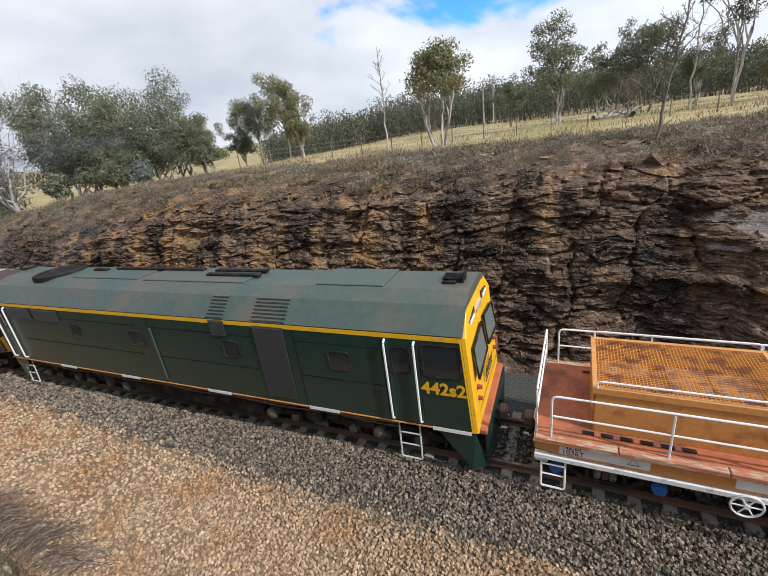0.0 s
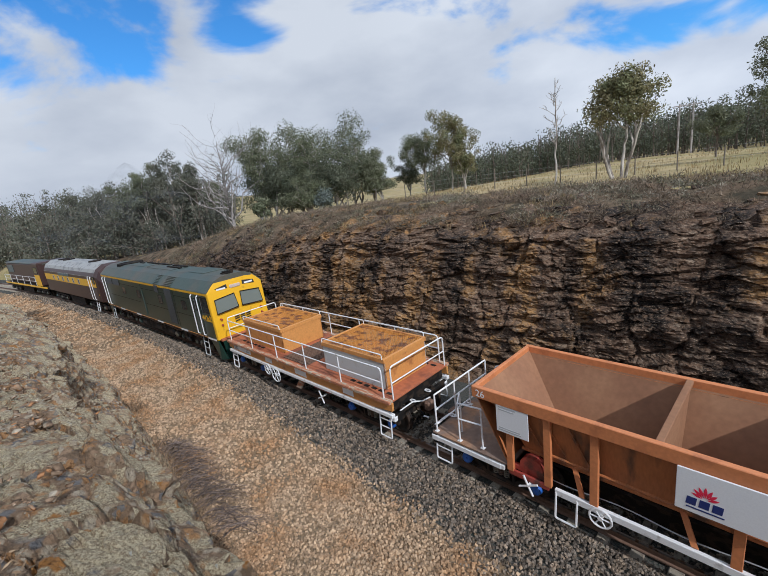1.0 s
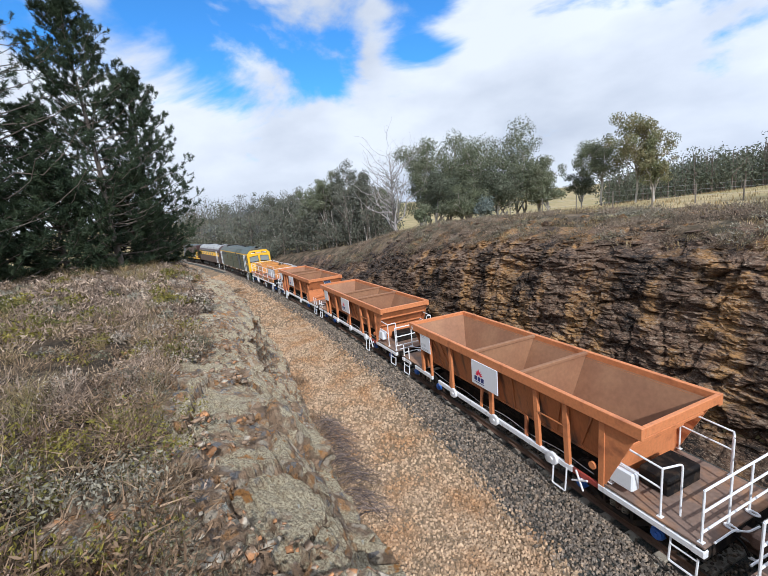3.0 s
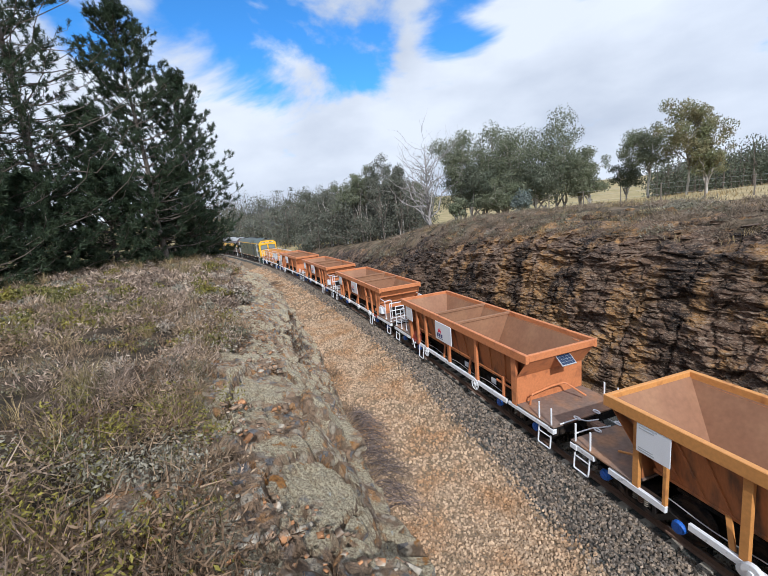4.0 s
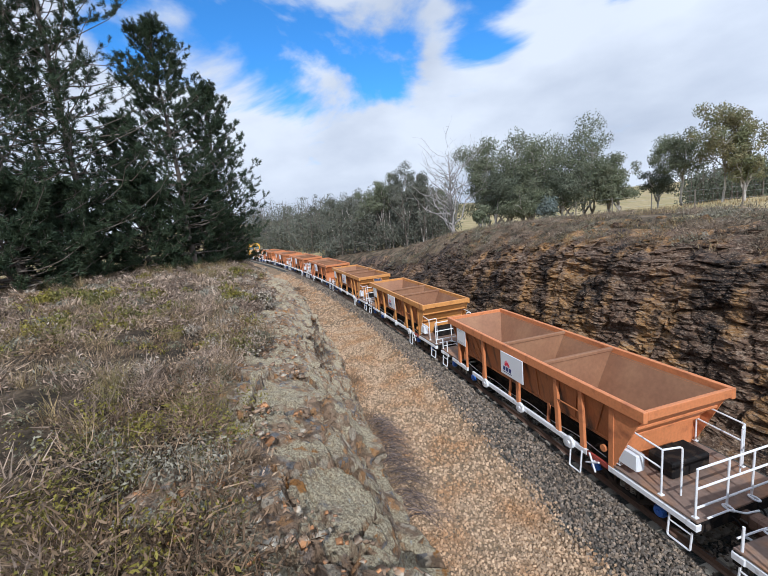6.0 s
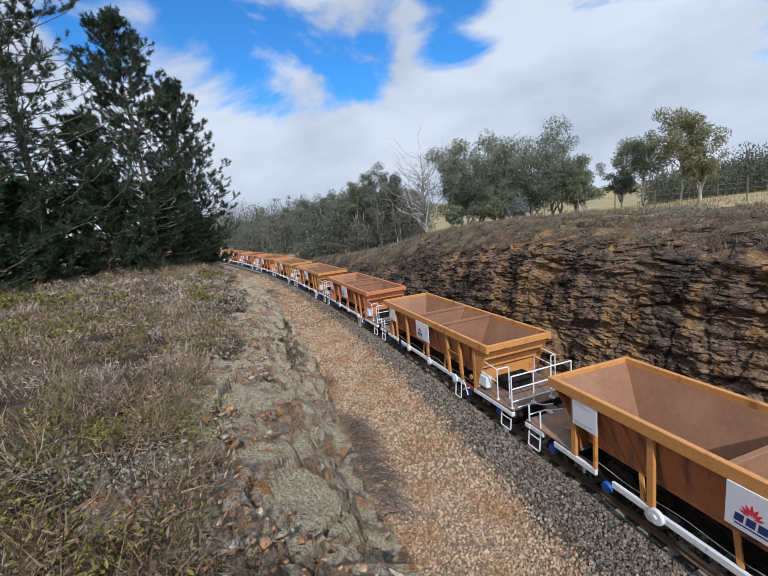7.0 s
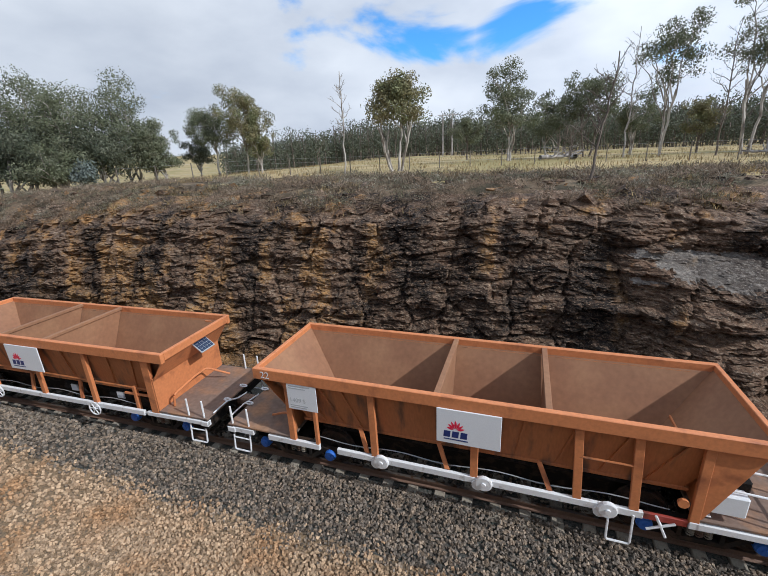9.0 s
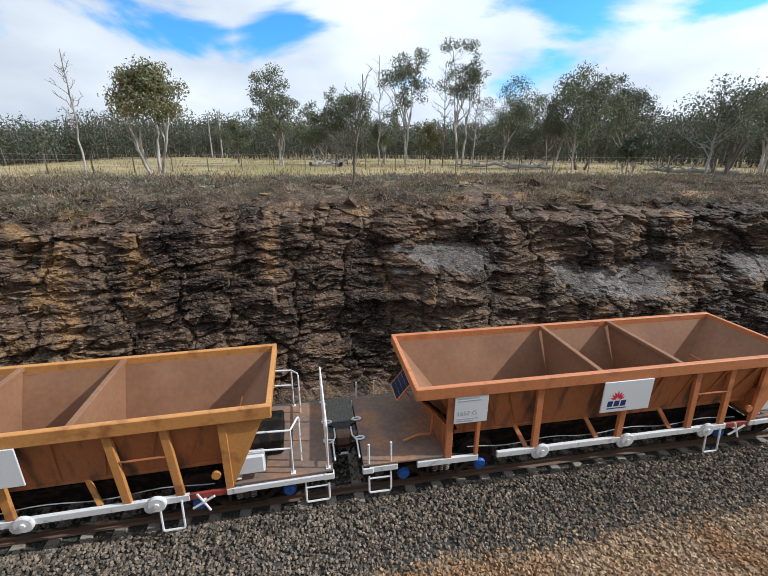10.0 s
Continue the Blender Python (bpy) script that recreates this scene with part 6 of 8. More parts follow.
        for px, py, pw, ph in ((0.15, -0.35, 0.8, 0.45), (1.25, -0.6, 0.62, 0.7), (1.9, -0.6, 0.6, 0.66)):
            bm = bmesh.new()
            box(bm, bx0 + px, bx0 + px + pw, py, py + ph, zt - 0.07, zt - 0.03, 0.006)
            part("loose_board", bm, M["timber"], b, "faded board lying under the mesh")
        for y in (y0 - 0.02, y1 + 0.02):
            bm = bmesh.new()
            tube(bm, bent([(bx0 + 0.05, y, zt), (bx0 + 0.05, y, zt + 0.16), (bx1 - 0.05, y, zt + 0.16), (bx1 - 0.05, y, zt)], 0.08), 0.018, 6)
            part("grab_bar", bm, M["white"], b)
    bm = bmesh.new()
    for x in np.arange(-0.75, 0.75, 0.07):
        box(bm, x, x + 0.02, -1.2, 1.2, zd + 0.004, zd + 0.02)
    for y in np.arange(-1.2, 1.2, 0.07):
        box(bm, -0.75, 0.75, y, y + 0.02, zd + 0.004, zd + 0.018)
    part("floor_mesh", bm, M["rail_side"], w)
    # thin black sheet on the deck, backing the open mesh
    bm = bmesh.new()
    box(bm, -0.74, 0.74, -1.2, 1.2, zd + 0.001, zd + 0.004)
    part("mesh_hatch", bm, M["black"], w)
    words("letters", "NZBF", 0.15, M["print"], w, NEAR_SIDE(-4.55, -1.393, zd - 0.20))
    words("letters", "1036T", 0.15, M["print"], w, NEAR_SIDE(-4.55, -1.393, zd - 0.325))
    add_handwheel(w, -1.05, -1.5, 0.95, 0.29)
    add_handwheel(w, -1.72, -1.45, 1.0, 0.22)
    bm = bmesh.new()
    tube(bm, [(-3.45, -1.393, zd - 0.28), (-3.27, -1.393, zd - 0.28), (-3.36, -1.393, zd - 0.12)], 0.009, 4, True)
    part("emblem", bm, M["print"], w)
    cross_handle(w, 1.6, 0.72)
    bm = bmesh.new()
    box(bm, -4.9, 4.9, -0.25, 0.25, 0.8, 1.2, 0.02)
    box(bm, -4.9, 4.9, -1.25, 1.25, 1.15, 1.5, 0.02)
    part("centre_sill", bm, M["black"], w)
    bm = bmesh.new()
    slab(bm, [(0.1, -1.0, 1.1), (0.45, -1.0, 1.1), (0.25, -1.25, 0.6), (-0.05, -1.25, 0.6)], 0.06)
    part("chute", bm, M["timber"], w)
    for x in (-3.75, 3.75):
        add_bogie(w, x)
    return w


MOVERS.append((loco_rear_unit(), 10.25))
MOVERS.append((loco_middle_unit(), 28.4))
MOVERS.append((loco_lead_unit(), 46.2))
MOVERS.append((flat_wagon(), -4.75))


# ---- plants and stones ----
def fast_mesh(name, verts, faces, mat):
    """A mesh from arrays: verts (n, 3), faces (m, k), all faces with k corners."""
    me = bpy.data.meshes.new(name)
    verts, faces = np.asarray(verts, np.float32), np.asarray(faces, np.int32)
    m, k = faces.shape
    me.vertices.add(len(verts))
    me.vertices.foreach_set("co", verts.ravel())
    me.loops.add(m * k)
    me.loops.foreach_set("vertex_index", faces.ravel())
    me.polygons.add(m)
    me.polygons.foreach_set("loop_start", np.arange(0, m * k, k, dtype=np.int32))
    me.materials.append(mat)
    me.update(calc_edges=True)
    return me


def unit(rng, n):
    v = rng.normal(size=(n, 3))
    return v / np.linalg.norm(v, axis=1, keepdims=True)


def leaf_quads(rng, centres, size, droop=0.5, slim=0.42):
    """Leaf sprays as pointed quads round the given places."""
    n = len(centres)
    a = unit(rng, n)
    a[:, 2] -= droop
    a /= np.linalg.norm(a, axis=1, keepdims=True)
    b = np.cross(a, unit(rng, n))
    b /= np.linalg.norm(b, axis=1, keepdims=True) + 1e-9
    L = size * rng.uniform(0.6, 1.4, (n, 1))
    v = np.stack([centres - a * L * 0.5, centres + b * L * slim * 0.5, centres + a * L * 0.5, centres - b * L * slim * 0.5], 1)
    return v.reshape(-1, 3), np.arange(4 * n).reshape(n, 4)


def billow_leaves(rng, C, R, n, size, flat=0.85, slim=0.5):
    """Leaf sprays on rounded clumps: dense towards each clump's skin, the blades turned outwards and hanging."""
    k = len(C)
    which = rng.choice(k, n, p=R ** 2 / np.sum(R ** 2))
    u = unit(rng, n)
    lump = 0.82 + 0.36 * rng.random((k, 12))[which, (np.arctan2(u[:, 1], u[:, 0]) * 3 / np.pi + 3).astype(int) % 6 + 6 * (u[:, 2] > 0.4)]
    pts = C[which] + u * [1, 1, flat] * (R[which] * lump * rng.random(n) ** 0.38)[:, None]
    nrm = u + rng.normal(size=(n, 3)) * 0.55
    nrm /= np.linalg.norm(nrm, axis=1, keepdims=True)
    a = np.cross(nrm, unit(rng, n)) + [0, 0, -0.35]
    a /= np.linalg.norm(a, axis=1, keepdims=True) + 1e-9
    b = np.cross(nrm, a)
    b /= np.linalg.norm(b, axis=1, keepdims=True) + 1e-9
    L = (np.asarray(size)[which] if np.ndim(size) else np.full(n, size))[:, None] * rng.uniform(0.55, 1.45, (n, 1))
    v = np.stack([pts - a * L * 0.5, pts + b * L * slim * 0.5, pts + a * L * 0.5, pts - b * L * slim * 0.5], 1)
    return v.reshape(-1, 3), np.arange(4 * n).reshape(n, 4)


def limb_mesh(name, paths, mat, sides=6):
    """Tapered limbs: each path is a list of (point, radius)."""
    V, Fc, base = [], [], 0
    for path in paths:
        P = np.array([p for p, r in path], float)
        T = np.gradient(P, axis=0)
        T /= np.linalg.norm(T, axis=1, keepdims=True) + 1e-9
        up = np.where(np.abs(T[:, 2:3]) < 0.9, [[0, 0, 1.0]], [[1.0, 0, 0]])
        A = np.cross(T, up)
        A /= np.linalg.norm(A, axis=1, keepdims=True) + 1e-9
        B = np.cross(T, A)
        ang = np.arange(sides) * 2 * np.pi / sides
        R = np.array([r for p, r in path])[:, None, None]
        ring = P[:, None] + R * (np.cos(ang)[None, :, None] * A[:, None] + np.sin(ang)[None, :, None] * B[:, None])
        V.append(ring.reshape(-1, 3))
        n = len(path)
        for i in range(n - 1):
            for k in range(sides):
                j = (k + 1) % sides
                Fc.append((base + i * sides + k, base + i * sides + j, base + (i + 1) * sides + j, base + (i + 1) * sides + k))
        base += n * sides
    me = fast_mesh(name, np.concatenate(V), Fc, mat)
    me.polygons.foreach_set("use_smooth", [True] * len(me.polygons))
    return me


def wander(rng, a, b, ra, rb, steps=6, wob=0.08, sag=0.0):
    a, b = np.array(a, float), np.array(b, float)
    L = np.linalg.norm(b - a)
    off = np.zeros(3)
    out = []
    for i in range(steps + 1):
        t = i / steps
        if 0 < i < steps:
            off = off * 0.6 + rng.normal(size=3) * wob * L / steps * 1.6
        p = a + (b - a) * t + off * (1 if i < steps else 0) + np.array([0, 0, sag * L * t * (1 - t) * 4])
        out.append((p, ra + (rb - ra) * t))
    return out


def gum_tree(seed, height, width, clear=0.35, stems=1, leaves=6000, size=0.26, leaf="leaf_gum", bark="bark", clumps=46, spread=0.16, open_crown=0.6, trunk_r=0.16, lean=(0, 0), flare=0.25):
    """A gum tree: stems that fork into limbs, and a crown of leaf sprays gathered in clumps with gaps."""
    rng = np.random.default_rng(seed)
    paths, cl = [], []
    W = width / 2
    zc = height * (clear + 1) / 2
    hz = height * (1 - clear) / 2
    C = unit(rng, clumps) * rng.uniform(open_crown, 1.0, (clumps, 1))
    C[:, 2] = np.where(C[:, 2] < -0.55, -0.55 + 0.2 * rng.random(clumps), C[:, 2])
    C = C * [W, W, hz] * rng.uniform(0.8, 1.06, (clumps, 1)) + [lean[0], lean[1], zc]
    forks = []
    for k in range(stems):
        a = 2 * np.pi * k / stems + rng.uniform(0, 1)
        foot = np.array([0.2 * math.cos(a), 0.2 * math.sin(a), -0.3]) * (stems > 1) + [0, 0, -0.2]
        top = np.array([lean[0] * 0.5 + flare * W * math.cos(a) * (stems > 1), lean[1] * 0.5 + flare * W * math.sin(a) * (stems > 1), height * (clear + 0.12)])
        stem = wander(rng, foot, top, trunk_r, trunk_r * 0.62, 7, 0.05)
        paths.append(stem)
        forks.append(stem)
    limbs = []
    order = rng.permutation(clumps)
    n_main = min(9, clumps)
    for i in order[:n_main]:
        st = forks[int(rng.integers(stems))]
        p, r = st[int(rng.integers(4, len(st)))]
        path = wander(rng, p, C[i], r * 0.75, 0.025, 7, 0.10, 0.10)
        paths.append(path)
        limbs.append(path)
    for i in order[n_main:]:
        best = min(((np.linalg.norm(q - C[i]) + (0.6 if q[2] > C[i][2] else 0), q, r) for L in limbs for q, r in L[2:6]), key=lambda t: t[0])
        paths.append(wander(rng, best[1], C[i], max(best[2] * 0.6, 0.02), 0.012, 4, 0.12, 0.05))
    tree = new("gum_tree")
    part("trunk", limb_mesh("trunk", paths, M[bark]), M[bark], tree)
    if leaves:
        v, f = billow_leaves(rng, C, spread * width * 0.98 * rng.uniform(0.55, 1.25, clumps), leaves, size)
        part("crown", fast_mesh("crown", v, f, M[leaf]), M[leaf], tree)
    return tree


def bare_tree(seed, height, width, trunk_r=0.1, bark="bark_dead", n=26, fork=0.3, lean=(0, 0), leaves=0):
    rng = np.random.default_rng(seed)
    top = np.array([lean[0], lean[1], height * 0.92])
    stem = wander(rng, (0, 0, -0.3), top, trunk_r, 0.02, 12, 0.05)
    paths = [stem]
    limbs = []
    for k in range(n):
        t = fork + (0.95 - fork) * (k + rng.random()) / n
        p, r = stem[min(int(t * 12), 11)]
        a = rng.uniform(0, 2 * np.pi)
        L = width / 2 * (1.15 - 0.7 * t) * rng.uniform(0.6, 1.2)
        e = p + np.array([math.cos(a) * L, math.sin(a) * L, L * rng.uniform(0.5, 1.3)])
        b = wander(rng, p, e, r * 0.6, 0.010, 6, 0.16)
        paths.append(b)
        limbs.append(b)
        for j in range(4):
            q, rq = b[int(rng.integers(2, 6))]
            paths.append(wander(rng, q, q + rng.normal(size=3) * [0.28, 0.28, 0.2] * L + [0, 0, 0.25 * L], max(rq * 0.6, 0.008), 0.005, 4, 0.18))
    tree = new("bare_tree")
    part("trunk", limb_mesh("trunk", paths, M[bark], 5), M[bark], tree)
    if leaves:
        ends = np.array([b[-1][0] for b in limbs])
        pts = ends[rng.integers(0, len(ends), leaves)] + rng.normal(size=(leaves, 3)) * 0.25
        v, f = leaf_quads(rng, pts, 0.16)
        part("crown", fast_mesh("crown", v, f, M["leaf_gum"]), M["leaf_gum"], tree)
    return tree


def pine_tree(seed, height, width, trunk_r=0.22, first=0.12, whorls=24, per=6, sprays=10, needles=46):
    """A radiata pine: whorls of upswept branches, their side shoots ending in upright brushes of needles."""
    rng = np.random.default_rng(seed)
    stem = wander(rng, (0, 0, -0.3), (rng.normal() * 0.3, rng.normal() * 0.3, height), trunk_r, 0.02, 16, 0.02)
    S = np.array([p for p, r in stem])
    paths, root, way = [stem], [], []
    for w in range(whorls):
        t = first + (0.985 - first) * (w / (whorls - 1)) ** 0.9
        p = np.array([np.interp(t, np.linspace(0, 1, 17), S[:, k]) for k in range(3)])
        reach = width / 2 * (1 - t) ** 0.7 * min(1, 0.62 + t * 2.0) + 0.3
        for b in range(per):
            a = 2 * np.pi * (b + 0.37 * w) / per + rng.normal() * 0.35
            L = reach * rng.uniform(0.5, 1.25)
            e = p + np.array([math.cos(a) * L, math.sin(a) * L, L * (0.05 + 0.75 * t) + 0.15])
            path = wander(rng, p, e, 0.035 * (1 - t) + 0.014, 0.008, 6, 0.07, -0.08)
            paths.append(path)
            P = np.array([pp for pp, r in path])
            along = (P[-1] - P[2]) / (np.linalg.norm(P[-1] - P[2]) + 1e-9)
            for q in range(sprays):
                u = 1.0 if q == 0 else rng.uniform(0.38, 1.0)
                c = np.array([np.interp(u, np.linspace(0, 1, 7), P[:, k]) for k in range(3)])
                g = along * 0.7 + rng.normal(size=3) * [0.5, 0.5, 0.3] + [0, 0, 0.45]
                g = g / np.linalg.norm(g) * rng.uniform(0.35, 0.75) * (0.65 + 0.1 * min(L, 4))
                root.append(c)
                way.append(g)
                if rng.random() < 0.35:
                    paths.append([(c, 0.011), (c + g * 0.6, 0.006)])
    root, way = np.array(root), np.array(way)
    n = len(root) * needles
    which = np.repeat(np.arange(len(root)), needles)
    u = rng.random((n, 1)) ** 0.7
    base = root[which] + way[which] * (0.25 + 0.75 * u) + rng.normal(size=(n, 3)) * 0.03
    d = unit(rng, n) + way[which] / np.linalg.norm(way[which], axis=1, keepdims=True) * 0.9
    d /= np.linalg.norm(d, axis=1, keepdims=True)
    L = 0.17 * rng.uniform(0.6, 1.3, (n, 1))
    side = np.cross(d, unit(rng, n)) * 0.022
    v = np.stack([base - side, base + side, base + d * L], 1).reshape(-1, 3)
    tree = new("pine_tree")
    part("trunk", limb_mesh("trunk", paths, M["bark_dark"], 5), M["bark_dark"], tree)
    part("crown", fast_mesh("crown", v, np.arange(3 * n).reshape(n, 3), M["leaf_pine"]), M["leaf_pine"], tree)
    return tree


def spot(az, r):
    """A place on the land r metres from the standpoint at a bearing, counted leftwards from +y."""
    a = math.radians(az)
    x, y = -math.sin(a) * r, math.cos(a) * r
    s, d = to_track(x, y)
    return Vector((x, y, float(ground_z(s, d))))


def plant(tree, az, r, label, turn=0.0, dz=0.0, group="", category="tree"):
    p = spot(az, r)
    tree.matrix_basis = Matrix.Translation(p + Vector((0, 0, dz))) @ pose(0, 0, 0, 0, 0, turn)
    return tagged(tree, label, category, group)


def build_trees():
    lb = "grey-green gum tree with a broad crown at the paddock edge"
    # clump beyond the end of the cutting
    for k, (az, r, h, w, leaf) in enumerate(((35.4, 46, 10.6, 5.8, "leaf_gum"), (31.2, 47, 9.6, 7.2, "leaf_gum"), (27.4, 46, 9.2, 7.4, "leaf_gum"), (22.8, 47, 9.0, 7.0, "leaf_gum"), (19.8, 45, 5.4, 4.4, "leaf_gum"), (33.2, 44, 5.8, 5.4, "leaf_dark"), (25.0, 44, 5.5, 6.0, "leaf_dark"), (29.5, 43, 4.6, 5.6, "leaf_gum"))):
        plant(gum_tree(100 + k, h * 1.10, w * 1.04, 0.0, 2, 18500, 0.16, leaf, "bark", 64, 0.16, 0.2), az, r, lb, 40 * k, group="gum clump")
    plant(gum_tree(120, 2.6, 2.8, 0.05, 3, 2600, 0.2, "leaf_grey", "bark", 24, 0.2, 0.3, 0.05), 27.2, 41, "low blue-grey leaved shrub below the gums")
    plant(gum_tree(121, 2.6, 2.2, 0.05, 3, 2400, 0.2, "leaf_gum", "bark", 20, 0.2, 0.3, 0.05), 35.6, 40, "low green shrub beside the dead tree")
    plant(bare_tree(130, 9.6, 9.6, 0.18, n=40, fork=0.1), 39.6, 44, "bleached leafless dead tree with spreading branches")
    # gums on the paddock
    for k, (az, r, h, w, leaf, clear, n) in enumerate(((13.2, 47, 6.8, 4.2, "leaf_gum", 0.3, 6000), (9.6, 44, 7.4, 4.6, "leaf_gum_b", 0.35, 7000), (15.4, 50, 4.2, 3.0, "leaf_dark", 0.2, 3000), (7.9, 43, 4.6, 2.6, "leaf_gum_b", 0.15, 3000))):
        plant(gum_tree(140 + k, h * 1.12, w * 1.2, clear * 0.8, 1, int(n * 2.0), 0.15, leaf, "bark", 40, 0.16, 0.3, 0.11), az, r, lb, 70 * k, group="paddock gums")
    plant(gum_tree(150, 7.1, 5.6, 0.28, 4, 12500, 0.15, "leaf_gum_b", "bark", 44, 0.15, 0.25, 0.10, flare=0.5), -10.4, 29, "white-stemmed gum tree with olive crown on the slope", 20)
    plant(bare_tree(151, 6.3, 1.9, 0.06, "bark", 16, 0.45), -3.6, 26, "thin leafless sapling on the slope edge")
    for k, (az, r, h, w, leaf, clear, stems, n) in enumerate((
            (-19.2, 52, 5.2, 3.4, "leaf_gum", 0.3, 1, 3600), (-24.6, 40, 7.9, 4.6, "leaf_gum", 0.25, 2, 6500), (-29.5, 46, 6.6, 4.2, "leaf_gum", 0.2, 2, 5000),
            (-33.6, 47, 8.8, 5.0, "leaf_gum", 0.3, 2, 6500), (-40.8, 44, 11.3, 4.4, "leaf_gum", 0.45, 2, 4200), (-48.2, 44, 11.8, 4.2, "leaf_gum", 0.45, 3, 4200),
            (-44.2, 50, 5.0, 3.0, "leaf_gum_b", 0.25, 1, 3000), (-53.6, 52, 10.2, 6.2, "leaf_gum", 0.3, 1, 8000), (-59.5, 44, 8.0, 4.0, "leaf_gum", 0.35, 2, 4500),
            (-63.0, 42, 9.2, 6.4, "leaf_gum", 0.2, 4, 10000), (-66.8, 50, 10.2, 5.2, "leaf_dark", 0.25, 1, 8000), (-68.0, 38, 3.4, 2.2, "leaf_dark", 0.05, 2, 3600),
            (-76.5, 33, 6.2, 4.6, "leaf_gum", 0.35, 3, 2400), (-79.5, 38, 6.8, 3.6, "leaf_gum", 0.3, 2, 3600), (-38.0, 52, 6.4, 4.2, "leaf_gum", 0.2, 2, 4500), (-56.5, 56, 7.0, 5.0, "leaf_dark", 0.2, 2, 5000))):
        plant(gum_tree(160 + k, h * (1.04 if az > -50 else 0.93), w * 1.2, clear * 0.7, stems, int(n * 1.8), 0.155, leaf, "bark" if k % 3 else "bark_dark", 44, 0.145, 0.25, 0.11, flare=0.35), az, r, lb, 55 * k, group="paddock gums")
    plant(bare_tree(180, 4.7, 2.2, 0.06, "bark_dark", 16, 0.35, (0.85, 0.3)), -35.0, 17.5, "dark leaning bare tree on the slope", 0)
    for k, (az, r, h, w) in enumerate(((-37.6, 42, 10.6, 3.4), (-46.0, 42, 9.8, 3.0), (-50.0, 43, 8.6, 2.6), (-32.0, 40, 3.0, 3.6), (-75.3, 32, 5.4, 4.2), (-59.0, 43, 6.6, 3.0), (-62.0, 40, 5.0, 3.0))):
        plant(bare_tree(190 + k, h, w, 0.08, "bark_dark" if k % 2 else "bark_dead", 24, 0.3), az, r, "thin leafless tree among the paddock gums", 33 * k, group="bare trees")
    for k, (az, r, L, turn) in enumerate(((-28.5, 38, 5.5, 20), (-32.5, 39, 3.5, 70), (-56.0, 41, 6.0, 110), (-59.5, 40, 4.5, 150), (-78.0, 34, 5.0, 100))):
        rng = np.random.default_rng(300 + k)
        paths = [wander(rng, (0, 0, 0.25), (L, 0.3, 0.35), 0.2, 0.07, 8, 0.06)]
        for j in range(14):
            q, rq = paths[0][int(rng.integers(2, 8))]
            paths.append(wander(rng, q, q + rng.normal(size=3) * [0.9, 0.9, 0.2] + [0.4, 0, 0.55], 0.05, 0.012, 5, 0.15))
        log = new("fallen_log")
        part("trunk", limb_mesh("trunk", paths, M["bark_dead"], 6), M["bark_dead"], log)
        plant(log, az, r, "grey fallen tree trunk with broken branches", turn, group="fallen logs", category="log")
    for k, (az, r, h, w) in enumerate(((46.2, 60, 13.0, 6.0), (48.8, 62, 12.2, 5.0), (43.6, 56, 9.6, 5.0), (51.2, 66, 10.6, 5.0), (53.4, 72, 10.2, 5.0), (41.6, 62, 8.6, 4.6), (56.0, 84, 11.0, 5.6))):
        plant(gum_tree(400 + k, h, w, 0.35, 2, 8000, 0.2, "leaf_gum" if k % 2 else "leaf_valley", "bark", 40, 0.15, 0.3, 0.12), az, r, "tall slender gum tree in the valley by the line", 37 * k, group="valley gums")
    # pines on the near bank
    for k, (az, r, h, w, f) in enumerate(((85.0, 25, 19.5, 13.0, 0.08), (74.6, 26, 12.8, 7.4, 0.04), (70.6, 31, 11.4, 6.6, 0.04), (91.5, 23, 14.0, 9.0, 0.06), (79.5, 31, 9.0, 6.5, 0.06), (88.0, 30, 18.0, 10.0, 0.05), (73.2, 29, 5.0, 6.0, 0.02), (70.2, 35, 3.6, 3.6, 0.02), (79.8, 25, 4.5, 6.0, 0.02), (86.5, 24, 4.0, 6.5, 0.02), (92.5, 22, 4.0, 6.0, 0.02))):
        plant(pine_tree(210 + k, h, w, 0.2 if h > 9 else 0.1, f, 28 if h > 9 else 18, needles=46 if h > 9 else 56), az, r, "dark green pine tree on the near bank", 50 * k, group="pines on the bank")


def far_woods(name, spec, leaf, label, seed):
    """Distant trees as one mass: rows of crowns on thin stems."""
    rng = np.random.default_rng(seed)
    V, L, paths = [], [], []
    base = 0
    for az, r, h, w, n in spec:
        p = np.array(spot(az, r))
        paths.append([(p + [0, 0, -0.5], 0.13), (p + [rng.normal() * 0.3, rng.normal() * 0.3, h * 0.8], 0.06)])
        for k in range(2):
            q = p + [rng.normal() * 0.3, rng.normal() * 0.3, h * rng.uniform(0.3, 0.5)]
            paths.append([(q, 0.07), (q + rng.normal(size=3) * [w * 0.25, w * 0.25, 0.2] + [0, 0, h * 0.35], 0.03)])
        nc = 16
        C = unit(rng, nc) * rng.uniform(0.3, 1, (nc, 1)) * [w / 2, w / 2, h * 0.44] + p + [0, 0, h * 0.48]
        v, f = billow_leaves(rng, C, w * 0.24 * rng.uniform(0.6, 1.2, nc), n if r > 90 else int(1.7 * n), min(0.52, max(0.24, 0.0043 * r)), 1.0, 0.5)
        V.append(v)
        L.append(f + base)
        base += len(v)
    crowns = tagged(new(name, fast_mesh(name, np.concatenate(V), np.concatenate(L), M[leaf])), label, "woods", kind="stuff")
    part("stems", limb_mesh("stems", paths, M["bark_dark"], 4), M["bark_dark"], crowns)
    return crowns


